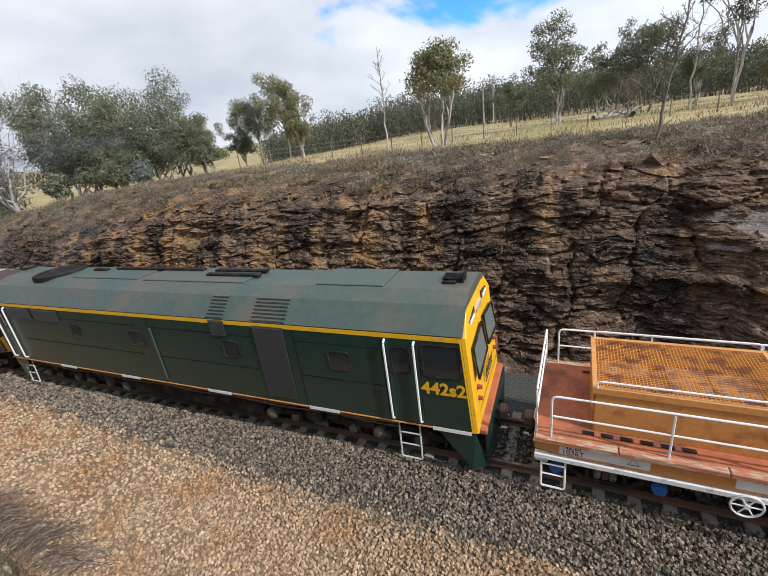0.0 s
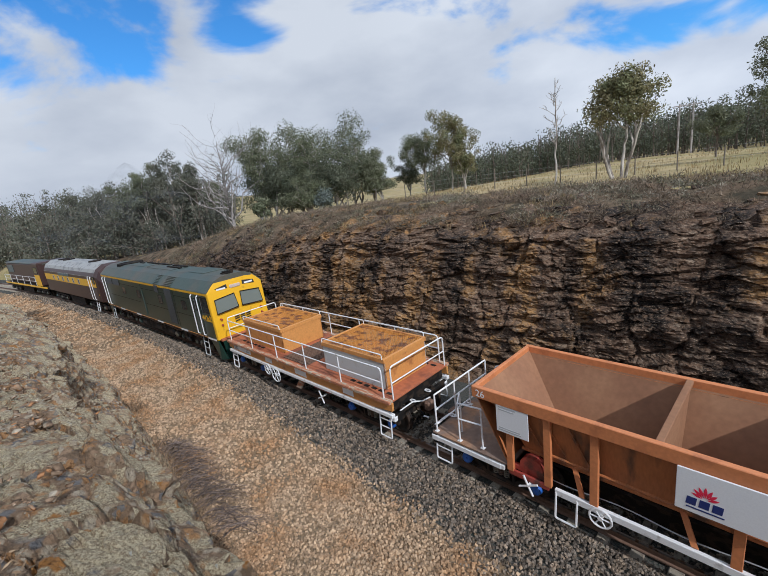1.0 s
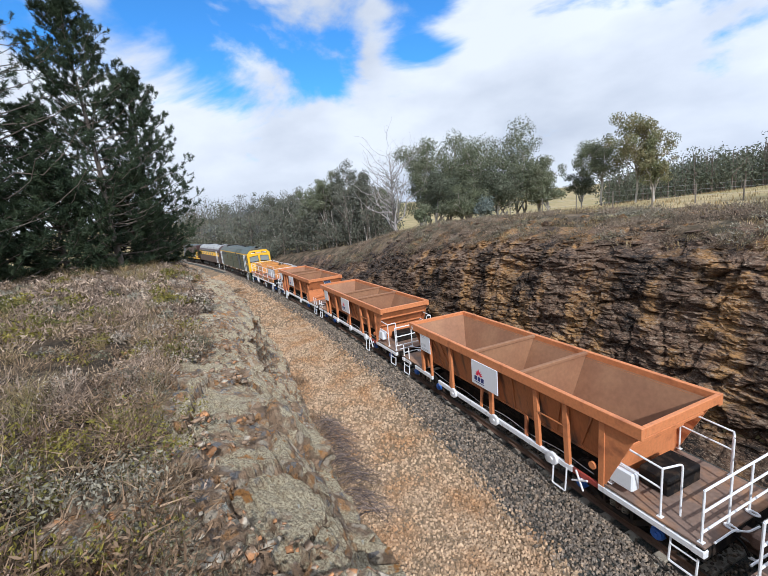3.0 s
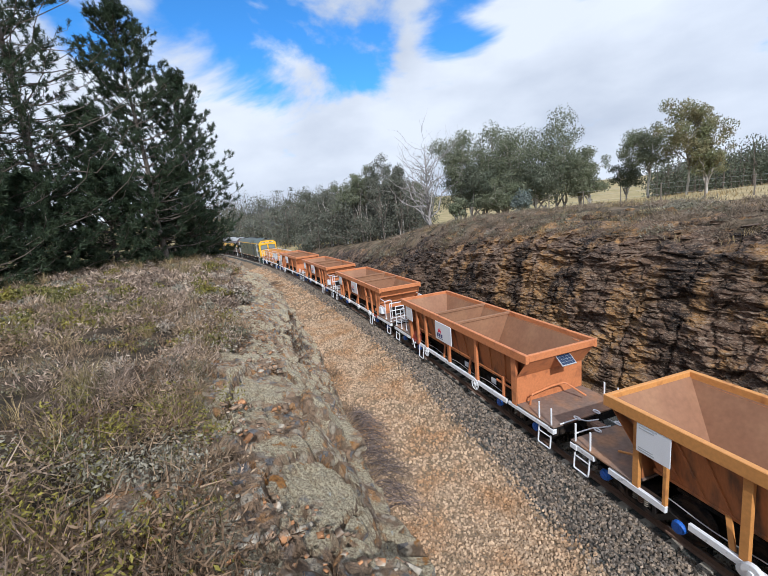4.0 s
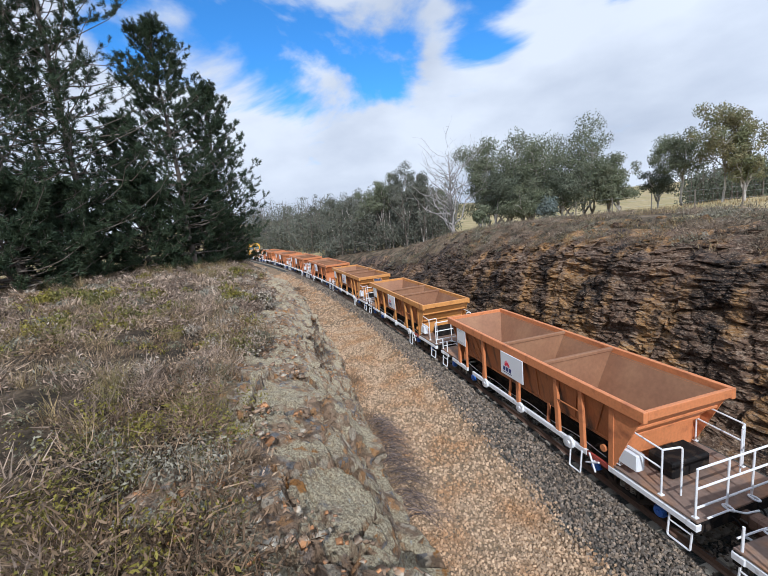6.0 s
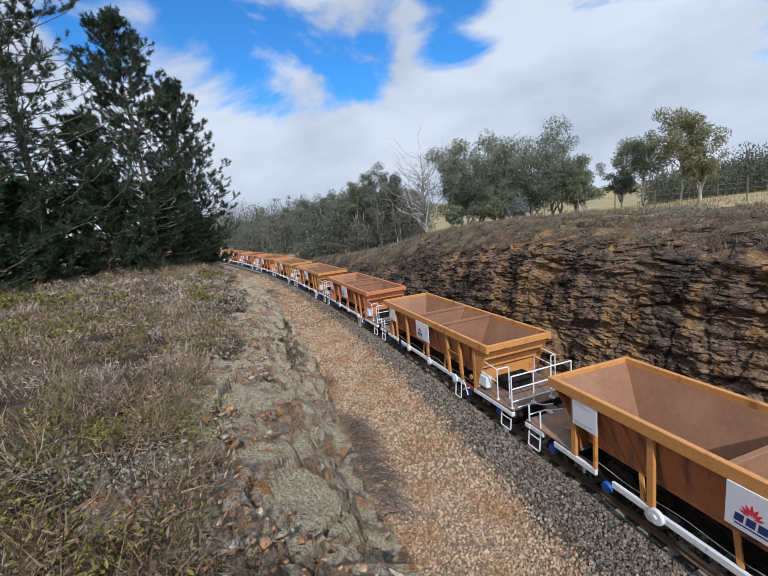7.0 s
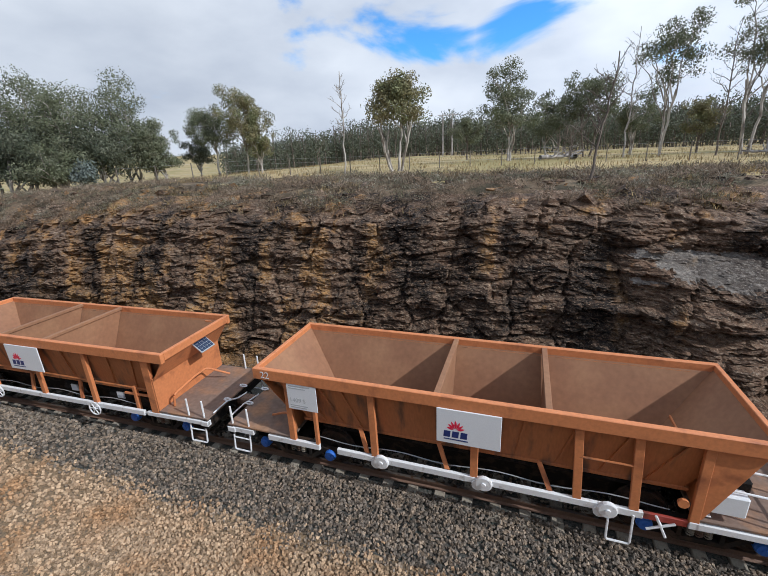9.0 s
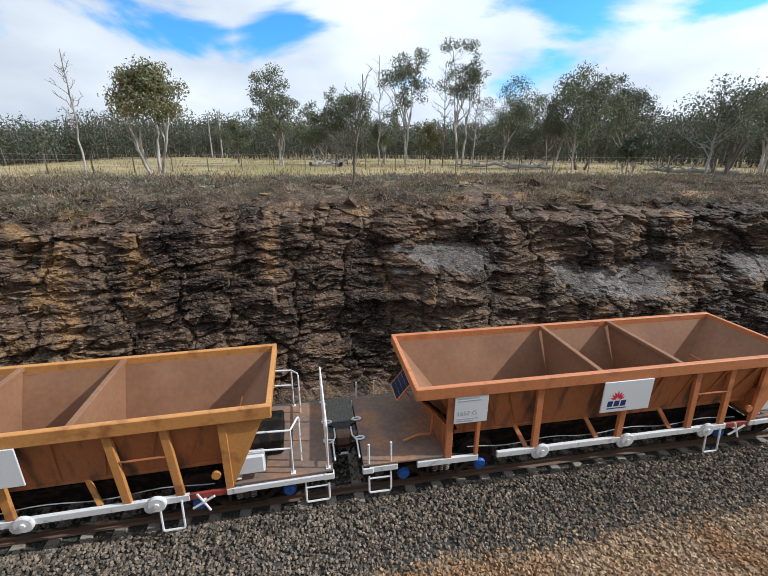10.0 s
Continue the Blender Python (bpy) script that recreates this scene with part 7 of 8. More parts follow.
def build_woods():
    rng = np.random.default_rng(77)
    spec = []
    for az in np.arange(-88, 13, 0.62):
        for row in range(5):
            r = 92 + 11 * row + rng.uniform(-6, 6) - 14 * (az < -60)
            h = rng.uniform(7.2, 9.6) + 0.6 * row
            spec.append((az + rng.uniform(-0.4, 0.4), r, h, rng.uniform(4.4, 6.6), 240))
        for row in range(3):
            spec.append((az + rng.uniform(-0.4, 0.4), 140 + 14 * row + rng.uniform(-6, 6), rng.uniform(4.0, 9.5), rng.uniform(6, 9), 200))
    far_woods("woods", spec, "leaf_dark", "dark band of distant gum woods behind the paddock", 5)
    spec = []
    for az in np.arange(40, 70, 0.55):
        for row, (r, h) in enumerate(((60, 9.5), (72, 11.0), (95, 14.0), (140, 20.0))):
            if row == 0 and az > 55:
                continue
            k = 1.0 if az < 54 else max(0.55, 1 - (az - 54) * 0.035)
            a, q = az + rng.uniform(-0.4, 0.4), r + rng.uniform(-7, 7)
            off = to_track(-math.sin(math.radians(a)) * q, math.cos(math.radians(a)) * q)[1]
            if off < 9:
                continue
            spec.append((a, q, h * rng.uniform(0.55, 1.15) * k, rng.uniform(4.0, 6.4), 420))
    for az in np.arange(42, 73, 0.5):
        for r, h in ((105, 11), (122, 13), (150, 17), (175, 21), (205, 25)):
            a, q = az + rng.uniform(-0.4, 0.4), r + rng.uniform(-9, 9)
            if to_track(-math.sin(math.radians(a)) * q, math.cos(math.radians(a)) * q)[1] > 8:
                spec.append((a, q, h * rng.uniform(0.6, 1.05), rng.uniform(7, 10), 300))
        for r in (66, 90, 118):
            a, q = az + rng.uniform(-0.4, 0.4), r + rng.uniform(-9, 9)
            if to_track(-math.sin(math.radians(a)) * q, math.cos(math.radians(a)) * q)[1] > 7:
                spec.append((a, q, rng.uniform(2.5, 5.0), rng.uniform(4, 7), 220))
    far_woods("valley_woods", spec, "leaf_valley", "grey-green gum woods filling the valley by the line", 6)
    spec = []
    for az in np.arange(44, 74, 0.35):
        spec.append((az, 420 + rng.uniform(-20, 20), rng.uniform(20, 24), 14, 120))
    far_woods("ridge_woods", spec, "leaf_dark", "far wooded ridge beyond the valley", 8)


def blades(name, roots, height, width, mat, label, category, seed, lean=0.5, parent=None):
    """Thin bent blades or twigs at the given roots."""
    rng = np.random.default_rng(seed)
    n = len(roots)
    a = rng.uniform(0, 2 * np.pi, n)
    out = np.stack([np.cos(a), np.sin(a), np.zeros(n)], 1)
    side = np.stack([-np.sin(a), np.cos(a), np.zeros(n)], 1) * (np.asarray(width) * rng.uniform(0.6, 1.4, n))[:, None] / 2
    h = np.asarray(height) * rng.uniform(0.5, 1.25, n)
    k = lean * rng.uniform(0.2, 1.2, n) * h
    mid = roots + out * (k * 0.35)[:, None] + np.stack([0 * h, 0 * h, h * 0.6], 1)
    tip = roots + out * k[:, None] + np.stack([0 * h, 0 * h, h], 1)
    v = np.stack([roots - side, roots + side, mid + side * 0.8, mid - side * 0.8, tip + side * 0.25, tip - side * 0.25], 1).reshape(-1, 3)
    b = np.arange(n)[:, None] * 6
    f = np.concatenate([b + [0, 1, 2, 3], b + [3, 2, 4, 5]])
    return tagged(new(name, fast_mesh(name, v, f, mat)), label, category, kind="stuff")


def tuft_roots(rng, n_tufts, per, radius, pick):
    """Roots gathered in tufts; pick gives s and d of n tuft centres."""
    s, d = pick(rng, n_tufts)
    R = radius * rng.uniform(0.5, 1.4, n_tufts)
    S = np.repeat(s, per) + rng.normal(size=n_tufts * per) * np.repeat(R, per)
    D = np.repeat(d, per) + rng.normal(size=n_tufts * per) * np.repeat(R, per)
    x, y = track_xy(S, D)
    return np.stack([x, y, ground_z(S, D) + 0.0], 1), S, D


def thinned(roots, S, D, scale, keep, seed):
    """Leave roots only where a patchy noise is high, so that bare ground shows between."""
    k = fbm(S * scale, D * scale, seed, 3) > keep
    return roots[k]


def bank_height(s, d):
    """Height of the near bank's surface: the rock where it lies bare, else the soil."""
    x, y = track_xy(s, d)
    z = ground_z(s, d) + 0.02
    for i in range(len(z)):
        hit = BANK.ray_cast((x[i], y[i], 12.0), (0, 0, -1))
        if hit[0] is not None:
            z[i] = max(z[i], hit[0][2])
    return z


def shrubs(name, s, d, radius, flat, per, twig, width, mat, label, seed):
    """Many low domed shrubs of thin twigs that point outwards."""
    rng = np.random.default_rng(seed + 900)
    n = len(s)
    x, y = track_xy(s, d)
    C = np.stack([x, y, (bank_height(s, d) if s[0] > 0 and d[0] < 0 else ground_z(s, d) + 0.04) - 0.03], 1)
    R = rng.uniform(*radius, n) * rng.uniform(0.7, 1.2, n)
    which = np.repeat(np.arange(n), per)
    u = unit(rng, n * per)
    u[:, 2] = np.abs(u[:, 2])
    lump = 0.75 + 0.5 * rng.random((n, 8))[which, (np.arctan2(u[:, 1], u[:, 0]) * 4 / np.pi + 4).astype(int) % 8]
    base = C[which] + u * [1, 1, flat] * (R[which] * lump * rng.uniform(0.2, 0.95, n * per))[:, None]
    g = u * [1, 1, 0.7] + rng.normal(size=(n * per, 3)) * 0.55 + [0, 0, 0.25]
    g /= np.linalg.norm(g, axis=1, keepdims=True)
    L = (twig * rng.uniform(0.5, 1.5, n * per) * (0.6 + R[which] * 1.4))[:, None]
    side = np.cross(g, unit(rng, n * per)) * width * rng.uniform(0.6, 1.4, (n * per, 1)) * np.clip(np.hypot(x, y) / 6.0, 1.0, 3.0)[which][:, None]
    v = np.stack([base - side, base + side, base + g * L], 1).reshape(-1, 3)
    return tagged(new(name, fast_mesh(name, v, np.arange(3 * n * per).reshape(-1, 3), mat)), label, "shrubs", kind="stuff")


def bushes(name, s, d, radius, per, size, slim, mat, label, seed):
    """Low rounded bushes of small leaves on the bank."""
    rng = np.random.default_rng(seed + 500)
    n = len(s)
    x, y = track_xy(s, d)
    R = rng.uniform(*radius, n) * rng.uniform(0.7, 1.2, n)
    C = np.stack([x, y, bank_height(s, d) + 0.15 * R], 1)
    parts = 3
    off = rng.normal(size=(n, parts, 3)) * [0.45, 0.45, 0.18]
    C = (C[:, None] + off * R[:, None, None]).reshape(-1, 3)
    far = np.clip(np.hypot(x, y) / 5.0, 1.0, 3.2)
    v, f = billow_leaves(rng, C, np.repeat(R * 0.62, parts), n * per, np.repeat(size * far, parts), 0.75, slim)
    return tagged(new(name, fast_mesh(name, v, f, mat)), label, "shrubs", kind="stuff")


def tussocks(name, s, d, per, height, width, mat, label, seed):
    """Grass tussocks: blades that spring from one root and arch outwards."""
    rng = np.random.default_rng(seed + 700)
    n = len(s)
    x, y = track_xy(s, d)
    C = np.stack([x, y, bank_height(s, d) - 0.02], 1)
    k = rng.uniform(0.5, 1.25, n)
    roots = np.repeat(C, per, 0) + rng.normal(size=(n * per, 3)) * [0.05, 0.05, 0]
    return blades(name, roots, np.repeat(k * height, per), width, mat, label, "grass", seed + 40, 1.25)


def build_undergrowth():
    rng = np.random.default_rng(31)

    def near(g, n):
        s = 0.6 + 44 * g.random(n) ** 1.7
        return s, np.interp(s, NEAR_S, NEAR_EDGE) - 0.4 - 17 * g.random(n) ** 1.7

    def patch(n, lo, hi, seed, scale=0.45, rag=0.6):
        """Shrub places where a patchy noise lies between lo and hi, ragged along the rock."""
        s, d = near(rng, n)
        f = fbm(s * scale, d * scale, seed, 3)
        inland = np.interp(s, NEAR_S, NEAR_EDGE) - 0.4 - d
        keep = (f > lo) & (f < hi) & (inland > rag * 2.2 * np.maximum(fbm(s * 0.7, d * 0.7, 77, 3) - 0.28, 0))
        return s[keep], d[keep]

    shrubs("grey_heath_shrubs", *patch(1300, 0.38, 0.95, 51), (0.22, 0.6), 0.65, 150, 0.13, 0.0055, M["twig_grey"], "dense grey-purple dry heath shrubs on the bank", 1)
    bushes("grey_heath_bushes", *patch(900, 0.36, 0.95, 51), (0.2, 0.55), 190, 0.05, 0.24, M["twig_grey"], "rounded grey heath bushes on the bank", 21)
    shrubs("brown_heath_shrubs", *patch(1700, 0.05, 0.52, 51), (0.16, 0.5), 0.65, 130, 0.12, 0.006, M["twig"], "brown dry twiggy shrubs on the bank", 2)
    bushes("brown_heath_bushes", *patch(800, 0.05, 0.50, 51), (0.16, 0.45), 170, 0.046, 0.26, M["twig"], "rounded brown heath bushes on the bank", 22)
    bushes("pale_dead_bushes", *patch(1100, 0.50, 0.95, 58, 0.6, 0.2), (0.15, 0.40), 190, 0.032, 0.4, M["twig_pale"], "bleached dead shrubs among the heath", 3)
    bushes("olive_bushes", *patch(1000, 0.52, 0.95, 53, 0.5), (0.18, 0.46), 230, 0.034, 0.42, M["olive"], "low olive-green leafy shrubs among dry heath", 4)
    bushes("dark_heath_bushes", *patch(900, 0.50, 0.95, 54, 0.6), (0.14, 0.34), 190, 0.034, 0.42, M["heath"], "low dark heath bushes with pale tips", 5)
    s, d = patch(900, 0.56, 0.95, 52, 0.6)
    s, d = s[s > 4.5], d[s > 4.5]
    tussocks("green_grass", s, d, 60, 0.30, 0.0045, M["grass_green"], "olive green arching grass tussocks among dry shrubs", 6)
    s, d = patch(900, 0.50, 0.95, 59, 0.45)
    s, d = s[s > 3.5], d[s > 3.5]
    tussocks("dry_grass", s, d, 55, 0.28, 0.0045, M["grass_dry"], "straw-coloured dry grass tussocks between the shrubs", 7)
    s = rng.uniform(19, 46, 800)
    d = np.interp(s, NEAR_S, NEAR_EDGE) - rng.uniform(2.0, 15, 800)
    k = fbm(s * 0.3, d * 0.3, 63, 3) > 0.42
    tussocks("straw_grass", s[k], d[k], 70, 0.48, 0.009, M["grass_dry"], "long pale straw grass along the crest of the bank", 8)
    far = lambda g, n: (g.uniform(-32, 46, n), 6.5 + 7.5 * g.random(n) ** 1.1)
    def slope_patch(n, lo, hi, seed, scale):
        s, d = far(rng, n)
        f = fbm(s * scale, d * scale, seed, 3)
        k = (f > lo) & (f < hi)
        return s[k], d[k]

    shrubs("slope_shrubs", *slope_patch(3000, 0.36, 0.95, 55, 0.5), (0.22, 0.6), 0.7, 60, 0.12, 0.005, M["scrub"], "dry brown scrub covering the slope above the rock face", 14)
    shrubs("slope_bushes", *slope_patch(1300, 0.50, 0.95, 57, 0.4), (0.25, 0.65), 0.75, 90, 0.08, 0.007, M["heath"], "dull grey-green low bushes on the slope", 15)
    shrubs("slope_dead_shrubs", *slope_patch(900, 0.52, 0.95, 61, 0.5), (0.2, 0.5), 0.7, 60, 0.12, 0.005, M["twig_grey"], "grey dead shrubs on the slope", 16)
    roots, S, D = tuft_roots(rng, 1500, 22, 0.2, far)
    blades("slope_grass", thinned(roots, S, D, 0.4, 0.52, 56), 0.22, 0.016, M["grass_dry"], "pale dry grass on the slope above the rock face", "grass", 5, 1.0)
    def edge(g, n):
        s = g.uniform(2, 20, n)
        return s, np.interp(s, FOOT_S, FOOT_D) + 0.25 - 0.5 * g.random(n)

    roots, S, D = tuft_roots(rng, 45, 60, 0.24, edge)
    roots[:, 2] += 0.12
    blades("dead_twigs", roots, 0.2, 0.012, M["twig"], "grey dead twigs heaped at the foot of the bank", "twigs", 7, 2.2)
    field = lambda g, n: (g.uniform(-70, 60, n), 13 + 60 * g.random(n) ** 1.5)
    roots, S, D = tuft_roots(rng, 1700, 14, 0.5, field)
    blades("pasture_tufts", roots, 0.22, 0.03, M["grass_dry"], "straw tufts scattered over the paddock", "grass", 8, 0.6)


def stones(name, s, d, z, size, mat, label, category, seed, flat=False, smooth=False):
    """Broken stones as one mass, angular or worn round."""
    rng = np.random.default_rng(seed)
    n = len(s)
    corner = np.array([(x, y, zz) for x in (-1, 1) for y in (-1, 1) for zz in (-1, 1)], float) * 0.5
    sc = rng.uniform(0.6, 1.25, (n, 1, 3)) * np.asarray(size).reshape(-1, 1, 1)
    v = (corner[None] * rng.uniform(0.55, 1.15, (n, 8, 3))) * sc
    q = rng.normal(size=(n, 4))
    if flat:
        v[:, :, 2] *= 0.3
        q[:, 1:3] *= 0.16
    q /= np.linalg.norm(q, axis=1, keepdims=True)
    w, x, y, zq = q.T
    R = np.stack([np.stack([1 - 2 * (y * y + zq * zq), 2 * (x * y - w * zq), 2 * (x * zq + w * y)], -1), np.stack([2 * (x * y + w * zq), 1 - 2 * (x * x + zq * zq), 2 * (y * zq - w * x)], -1), np.stack([2 * (x * zq - w * y), 2 * (y * zq + w * x), 1 - 2 * (x * x + y * y)], -1)], 1)
    v = np.einsum("nij,nkj->nki", R, v)
    px, py = track_xy(s, d)
    v += np.stack([px, py, z], 1)[:, None]
    quad = np.array([(0, 1, 3, 2), (4, 6, 7, 5), (0, 4, 5, 1), (2, 3, 7, 6), (0, 2, 6, 4), (1, 5, 7, 3)])
    f = (np.arange(n)[:, None, None] * 8 + quad[None]).reshape(-1, 4)
    me = fast_mesh(name, v.reshape(-1, 3), f, mat)
    me.polygons.foreach_set("use_smooth", [smooth] * len(me.polygons))
    return tagged(new(name, me), label, category, kind="stuff")


BANK = BVHTree.FromPolygons([v.co for v in near_face.data.vertices], [p.vertices[:] for p in near_face.data.polygons])
M["scrub"] = leaf_material("brown_slope_scrub", (0.15, 0.115, 0.08), (0.23, 0.175, 0.125), 0.5)
M["twig_grey"] = leaf_material("grey_purple_twigs", (0.205, 0.147, 0.108), (0.385, 0.29, 0.212), 0.7)
M["twig_pale"] = leaf_material("bleached_twigs", (0.44, 0.375, 0.30), (0.30, 0.25, 0.19), 0.5)
M["olive"] = leaf_material("olive_shrub_leaves", (0.21, 0.175, 0.035), (0.12, 0.112, 0.034), 0.5)
M["plate"] = material("loose_sandstone_plates", (0.24, 0.165, 0.11), 0.88, grain=0.4, grain_scale=26, bump=0.5, bump_scale=40, island=0.4, second=(0.36, 0.31, 0.24), second_scale=6, second_lo=0.5, second_hi=0.55, spots=(0.38, 0.19, 0.09), spot_scale=5, spot_lo=0.54, spot_hi=0.58, spec=0.12)
M["heath"] = leaf_material("heath_leaves", (0.17, 0.16, 0.10), (0.26, 0.235, 0.18), 0.5)
M["stone_grey"] = material("grey_ballast_stone", (0.155, 0.13, 0.107), 0.85, grain=0.2, grain_scale=30, bump=0.2, island=0.6, second=(0.25, 0.195, 0.145), second_scale=9, second_lo=0.5, second_hi=0.55, spec=0.12)
M["stone_tan"] = material("tan_broken_stone", (0.415, 0.298, 0.195), 0.85, grain=0.2, grain_scale=30, bump=0.2, island=0.45, second=(0.36, 0.215, 0.115), second_scale=0.8, second_lo=0.45, second_hi=0.65, spec=0.12)


def build_stones():
    rng = np.random.default_rng(3)
    def band(n, s0, s1, d0, d1):
        return rng.uniform(s0, s1, n), rng.uniform(d0, d1, n)
    groups = ((25000, -14, 10, 0.056), (10000, 10, 30, 0.075), (4000, 30, 70, 0.11))
    shoulder = lambda d: np.interp(d, [-7.3, -5.2, -4, -2.75, -2.1, -1.5, -1.2, -0.95, -0.7, 1.5], [-0.22, -0.32, -0.36, -0.33, -0.14, 0.0, 0.03, -0.03, 0.0, 0.0])
    s, d, size = [], [], []
    for n, a, b, k in groups:
        u, v = band(n, a, b, -3.2, -0.95)
        keep = v > ballast_edge(u) + rng.normal(0, 0.16, n)
        s.append(u[keep]), d.append(v[keep]), size.append(np.full(keep.sum(), k))
    u, v = band(5200, -14, 14, -0.66, 0.66)
    s.append(u), d.append(v), size.append(np.full(5200, 0.06))
    s, d, size = map(np.concatenate, (s, d, size))
    stones("ballast_stones", s, d, shoulder(d) + rng.uniform(-0.01, 0.03, len(s)), size, M["stone_grey"], "loose grey crushed ballast stones", "ballast", 4)
    s, d, size = [], [], []
    for n, a, b, k in ((40000, -13, 10, 0.060), (16000, 10, 30, 0.075), (6500, 30, 70, 0.11)):
        u, v = band(n, a, b, -6.9, -1.5)
        keep = (v > np.interp(u, FOOT_S, FOOT_D) - 0.1) & (v < ballast_edge(u) + rng.normal(0, 0.16, n))
        s.append(u[keep]), d.append(v[keep]), size.append(np.full(keep.sum(), k))
    s, d, size = map(np.concatenate, (s, d, size))
    stones("gravel_stones", s, d, shoulder(d) + rng.uniform(-0.005, 0.03, len(s)), size, M["stone_tan"], "loose tan and ochre broken gravel stones", "gravel", 5)
    n = 900
    s = rng.uniform(-28, 34, n)
    d = 6.3 + 3.6 * rng.random(n) ** 1.5
    stones("slope_rocks", s, d, ground_z(s, d) + 0.04, 0.10 + 0.55 * rng.random(n) ** 3, M["rock"], "weathered sandstone blocks lying on the slope", "rocks", 8, True)
    n = 6500
    s = 1.0 + 38 * rng.random(n) ** 1.5
    edge = np.interp(s, NEAR_S, NEAR_EDGE)
    d = edge + 1.2 - 2.9 * rng.random(n)
    keep = fbm(s * 0.9, d * 0.9, 97, 3) > 0.47
    s, d = s[keep], d[keep]
    size = 0.03 + 0.085 * rng.random(len(s)) ** 4
    stones("bank_cobbles", s, d, bank_height(s, d) - size * 0.06, size, M["plate"], "rounded ochre and grey cobbles weathering out of the bank's edge", "rubble", 6, True, True)
    n = 11000
    s = 1.0 + 32 * rng.random(n) ** 1.5
    d = np.interp(s, NEAR_S, NEAR_EDGE) - 1.2 - 8 * rng.random(n)
    k = fbm(s * 0.5, d * 0.5, 66, 3) > 0.52
    s, d = s[k], d[k]
    stones("bank_rubble", s, d, bank_height(s, d) + 0.01, 0.025 + 0.055 * rng.random(len(s)) ** 3, M["stone_tan"], "loose stones on bare patches between the shrubs", "rubble", 7, True)


def build_brushwood():
    """A heap of thin dead branches that slid off the bank onto the gravel."""
    rng = np.random.default_rng(61)
    paths = []
    for k in range(260):
        s = rng.uniform(9.0, 14.6)
        foot = -5.9 + 0.25 * (s > 12)
        reach = rng.uniform(0.35, 0.85) * (0.6 + 0.75 * abs(math.sin(1.3 * s)))
        a = np.array(trk(s, foot + rng.uniform(-0.3, 0.3), -0.22 + rng.uniform(0.0, 0.32)))
        b = np.array(trk(s + rng.normal() * 0.45 - 0.25, foot + reach + rng.uniform(0.0, 0.25), -0.30 + 0.22 * rng.random() ** 2))
        paths.append(wander(rng, a, b, 0.010, 0.003, 5, 0.14, 0.14))
    heap = new("brushwood")
    part("tangle", limb_mesh("tangle", paths, M["brush"], 3), M["brush"], heap)
    tagged(heap, "heap of dark grey dead branches on the gravel below the bank", "brushwood")


def build_fence():
    """Wire fence along the paddock edge and a pair of power poles."""
    bm0 = bmesh.new()
    tube(bm0, [(0, 0, -0.2), (0, 0, 1.15)], 0.04, 6, r_end=0.032)
    me = finish("fence_post", bm0, M["post"])
    f = tagged(new("fence"), "grey wooden posts with thin wires along the paddock", "fence")
    pts = []
    for az in np.arange(24, -84, -4.0):
        p = spot(az, 27 + 3.5 * math.cos(math.radians(az + 20)) + abs(az) * 0.05)
        ob = new("post", me)
        ob.parent = f
        ob.matrix_basis = Matrix.Translation(p)
        pts.append(p)
    for h in (0.45, 0.8, 1.08):
        bm = bmesh.new()
        tube(bm, [p + Vector((0, 0, h)) for p in pts], 0.003, 4)
        part("wire", bm, M["alu"], f)
    for az in (-15.8, -17.0):
        p = spot(az, 84)
        t = tagged(new("power_pole"), "tall grey timber power pole beyond the paddock", "power pole", "power poles")
        t.matrix_basis = Matrix.Translation(p)
        bm = bmesh.new()
        tube(bm, [(0, 0, -0.3), (0, 0, 7.6)], 0.14, 7, r_end=0.1)
        part("shaft", bm, M["bark_dead"], t)
        bm = bmesh.new()
        box(bm, -1.0, 1.0, -0.06, 0.06, 7.2, 7.35)
        part("crossarm", bm, M["bark_dead"], t)


build_trees()
build_woods()
build_undergrowth()
build_stones()
build_brushwood()
build_fence()


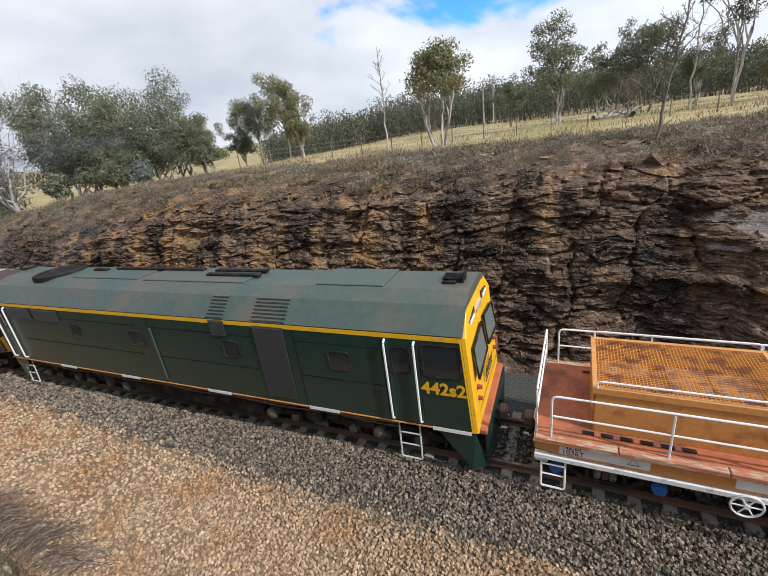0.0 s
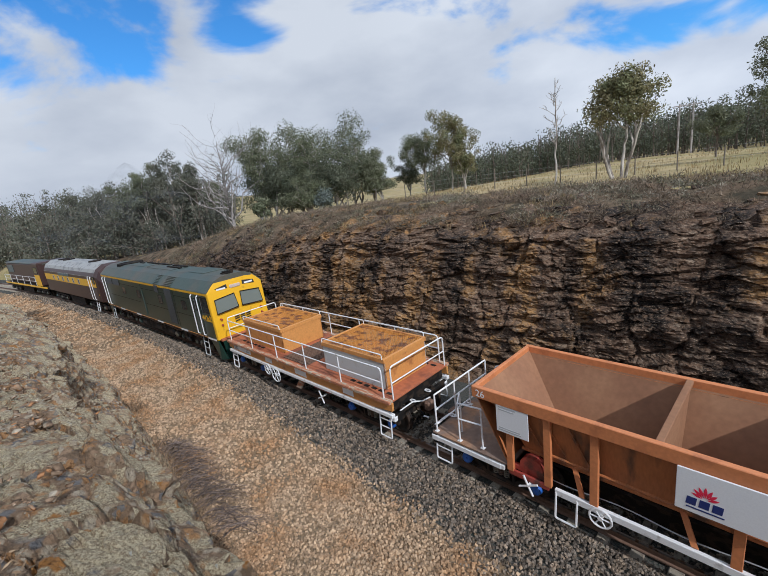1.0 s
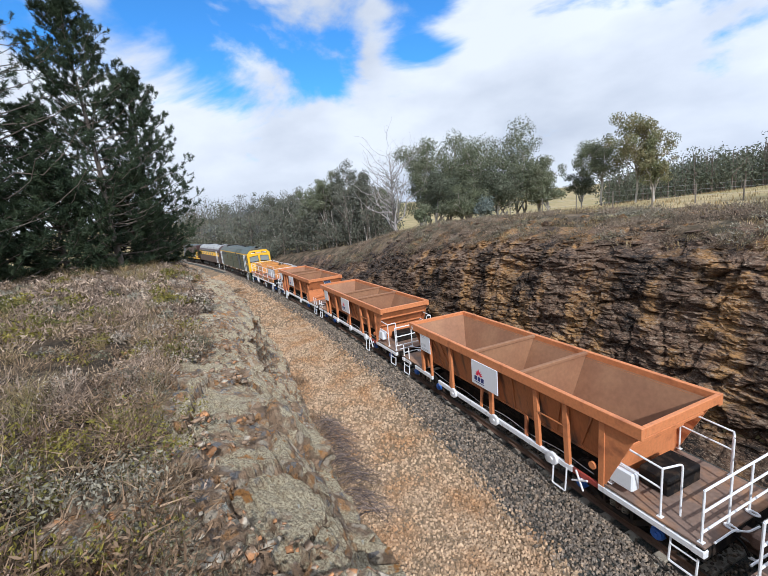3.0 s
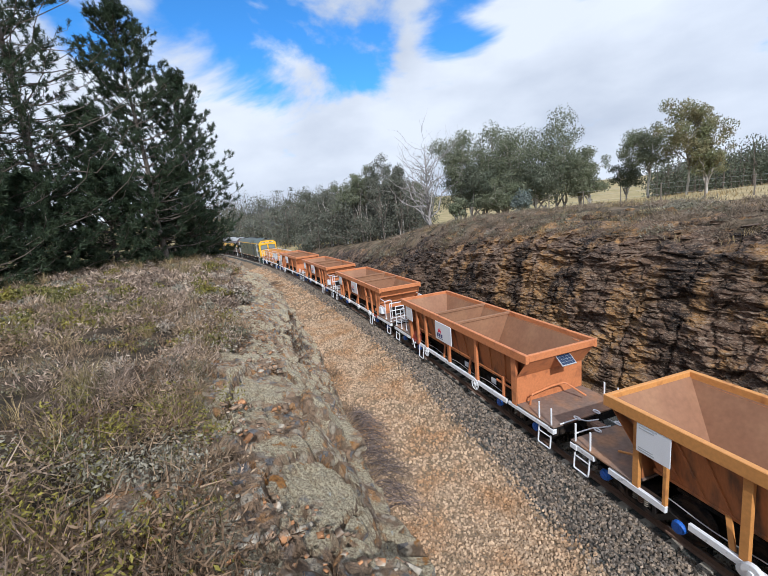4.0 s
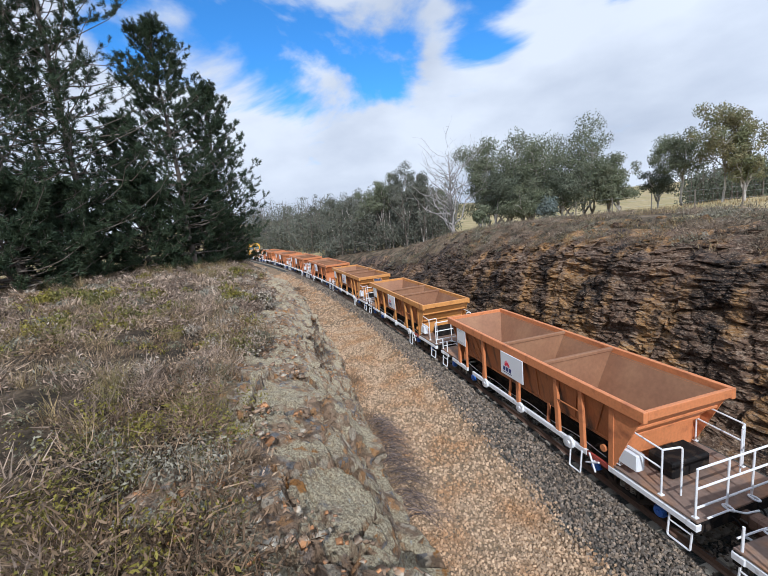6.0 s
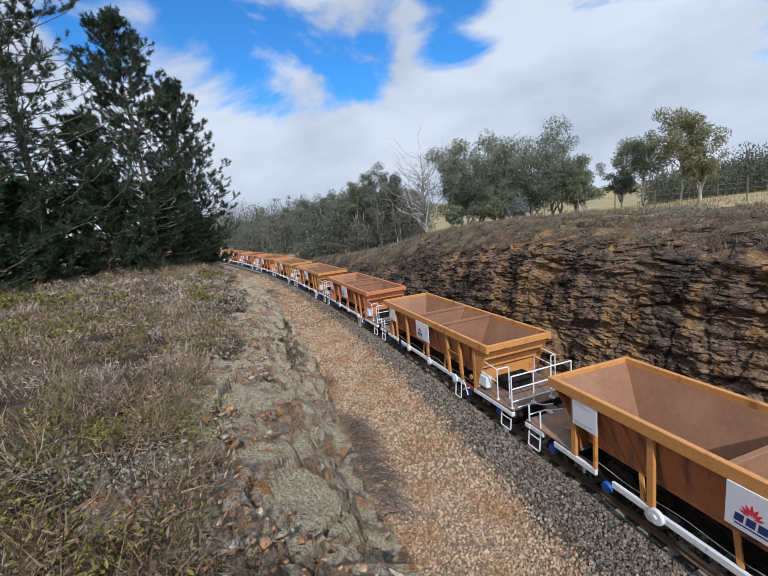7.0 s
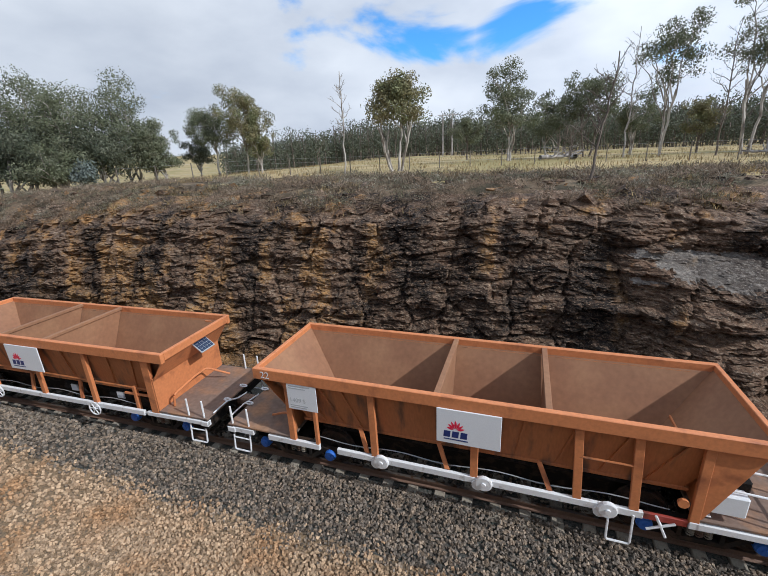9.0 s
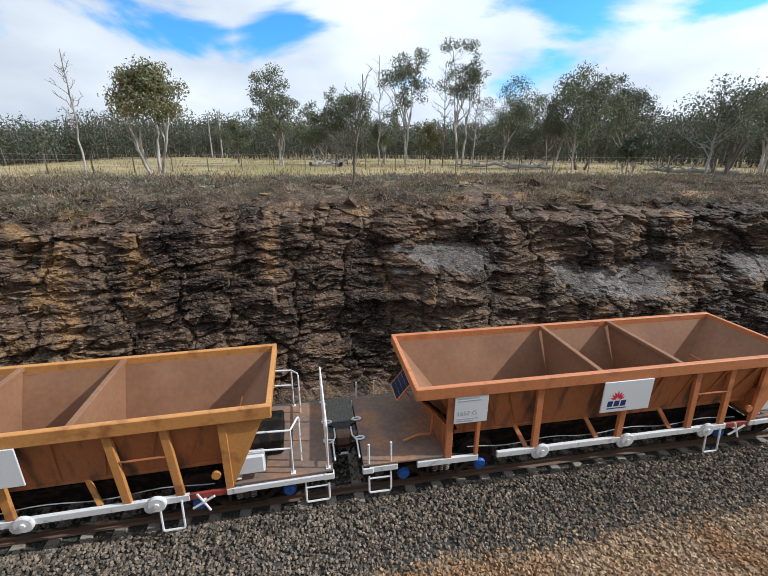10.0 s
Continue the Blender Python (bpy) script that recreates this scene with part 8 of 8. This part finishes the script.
# ---- smoke of the leading engine ----
def smoke_material():
    m = bpy.data.materials.new("thin_exhaust_smoke")
    m.use_nodes = True
    n, l = m.node_tree.nodes, m.node_tree.links
    n.remove(n["Principled BSDF"])
    d, t, x = n.new("ShaderNodeBsdfDiffuse"), n.new("ShaderNodeBsdfTransparent"), n.new("ShaderNodeMixShader")
    d.inputs["Color"].default_value = (0.10, 0.105, 0.12, 1)
    co, tx, r = n.new("ShaderNodeTexCoord"), n.new("ShaderNodeTexNoise"), n.new("ShaderNodeMapRange")
    tx.inputs["Scale"].default_value, tx.inputs["Detail"].default_value = 0.55, 3.0
    r.inputs["From Min"].default_value, r.inputs["From Max"].default_value = 0.47, 0.85
    r.inputs["To Max"].default_value = 0.22
    l.new(co.outputs["Object"], tx.inputs["Vector"])
    l.new(tx.outputs["Fac"], r.inputs["Value"])
    l.new(r.outputs["Result"], x.inputs[0])
    l.new(t.outputs["BSDF"], x.inputs[1])
    l.new(d.outputs["BSDF"], x.inputs[2])
    l.new(x.outputs["Shader"], n["Material Output"].inputs["Surface"])
    return m


SMOKE = []


def build_smoke():
    mat = smoke_material()
    rng = np.random.default_rng(8)
    for i in range(5):
        bm = bmesh.new()
        bmesh.ops.create_icosphere(bm, subdivisions=3, radius=1.0)
        k = rng.uniform(-9, 9, 3)
        for v in bm.verts:
            v.co = v.co * (0.75 + 0.6 * noise.noise(v.co * 1.1 + Vector(k)))
            v.co = Vector((v.co.x * 1.7, v.co.y, v.co.z * 0.9)) * (2.0 + 0.35 * i)
        ob = tagged(new("smoke_puff", finish("smoke_puff", bm, mat, True)), "thin dark exhaust smoke drifting behind the engine", "smoke", "exhaust smoke")
        ob.visible_shadow = False
        SMOKE.append((ob, 42 - 6.5 * i, 0.4 * i * rng.uniform(0.4, 1.0), 5.6 + 0.6 * i + rng.uniform(-0.4, 0.4), SPEED * (1 - 0.05 * i)))


build_smoke()


# ---- motion ----
def motions():
    for thing, s in MOVERS:
        walk(thing, [(0.5 * k, vehicle_pose(s + SPEED * 0.5 * k)) for k in range(21)])
    for puff, s, d, z, speed in SMOKE:
        walk(puff, [(1.0 * k, Matrix.Translation(trk(s + speed * k, d + 0.1 * k, z + 0.25 * k)) @ pose(0, 0, 0, 0, 0, math.degrees(A0 + (s + speed * k) / TR) - 90)) for k in range(11)])
    for wheel, r in WHEELS:
        at, turn = wheel.matrix_basis.copy(), math.degrees(SPEED / r) / FPS
        walk(wheel, [(k / FPS, at @ pose(0, 0, 0, 0, -turn * k, 0)) for k in range(10 * FPS + 1)])


WHEELS = [(o, 0.5 if o.get("big") else 0.46) for o in scene.objects if o.name.startswith("wheelset")]
motions()
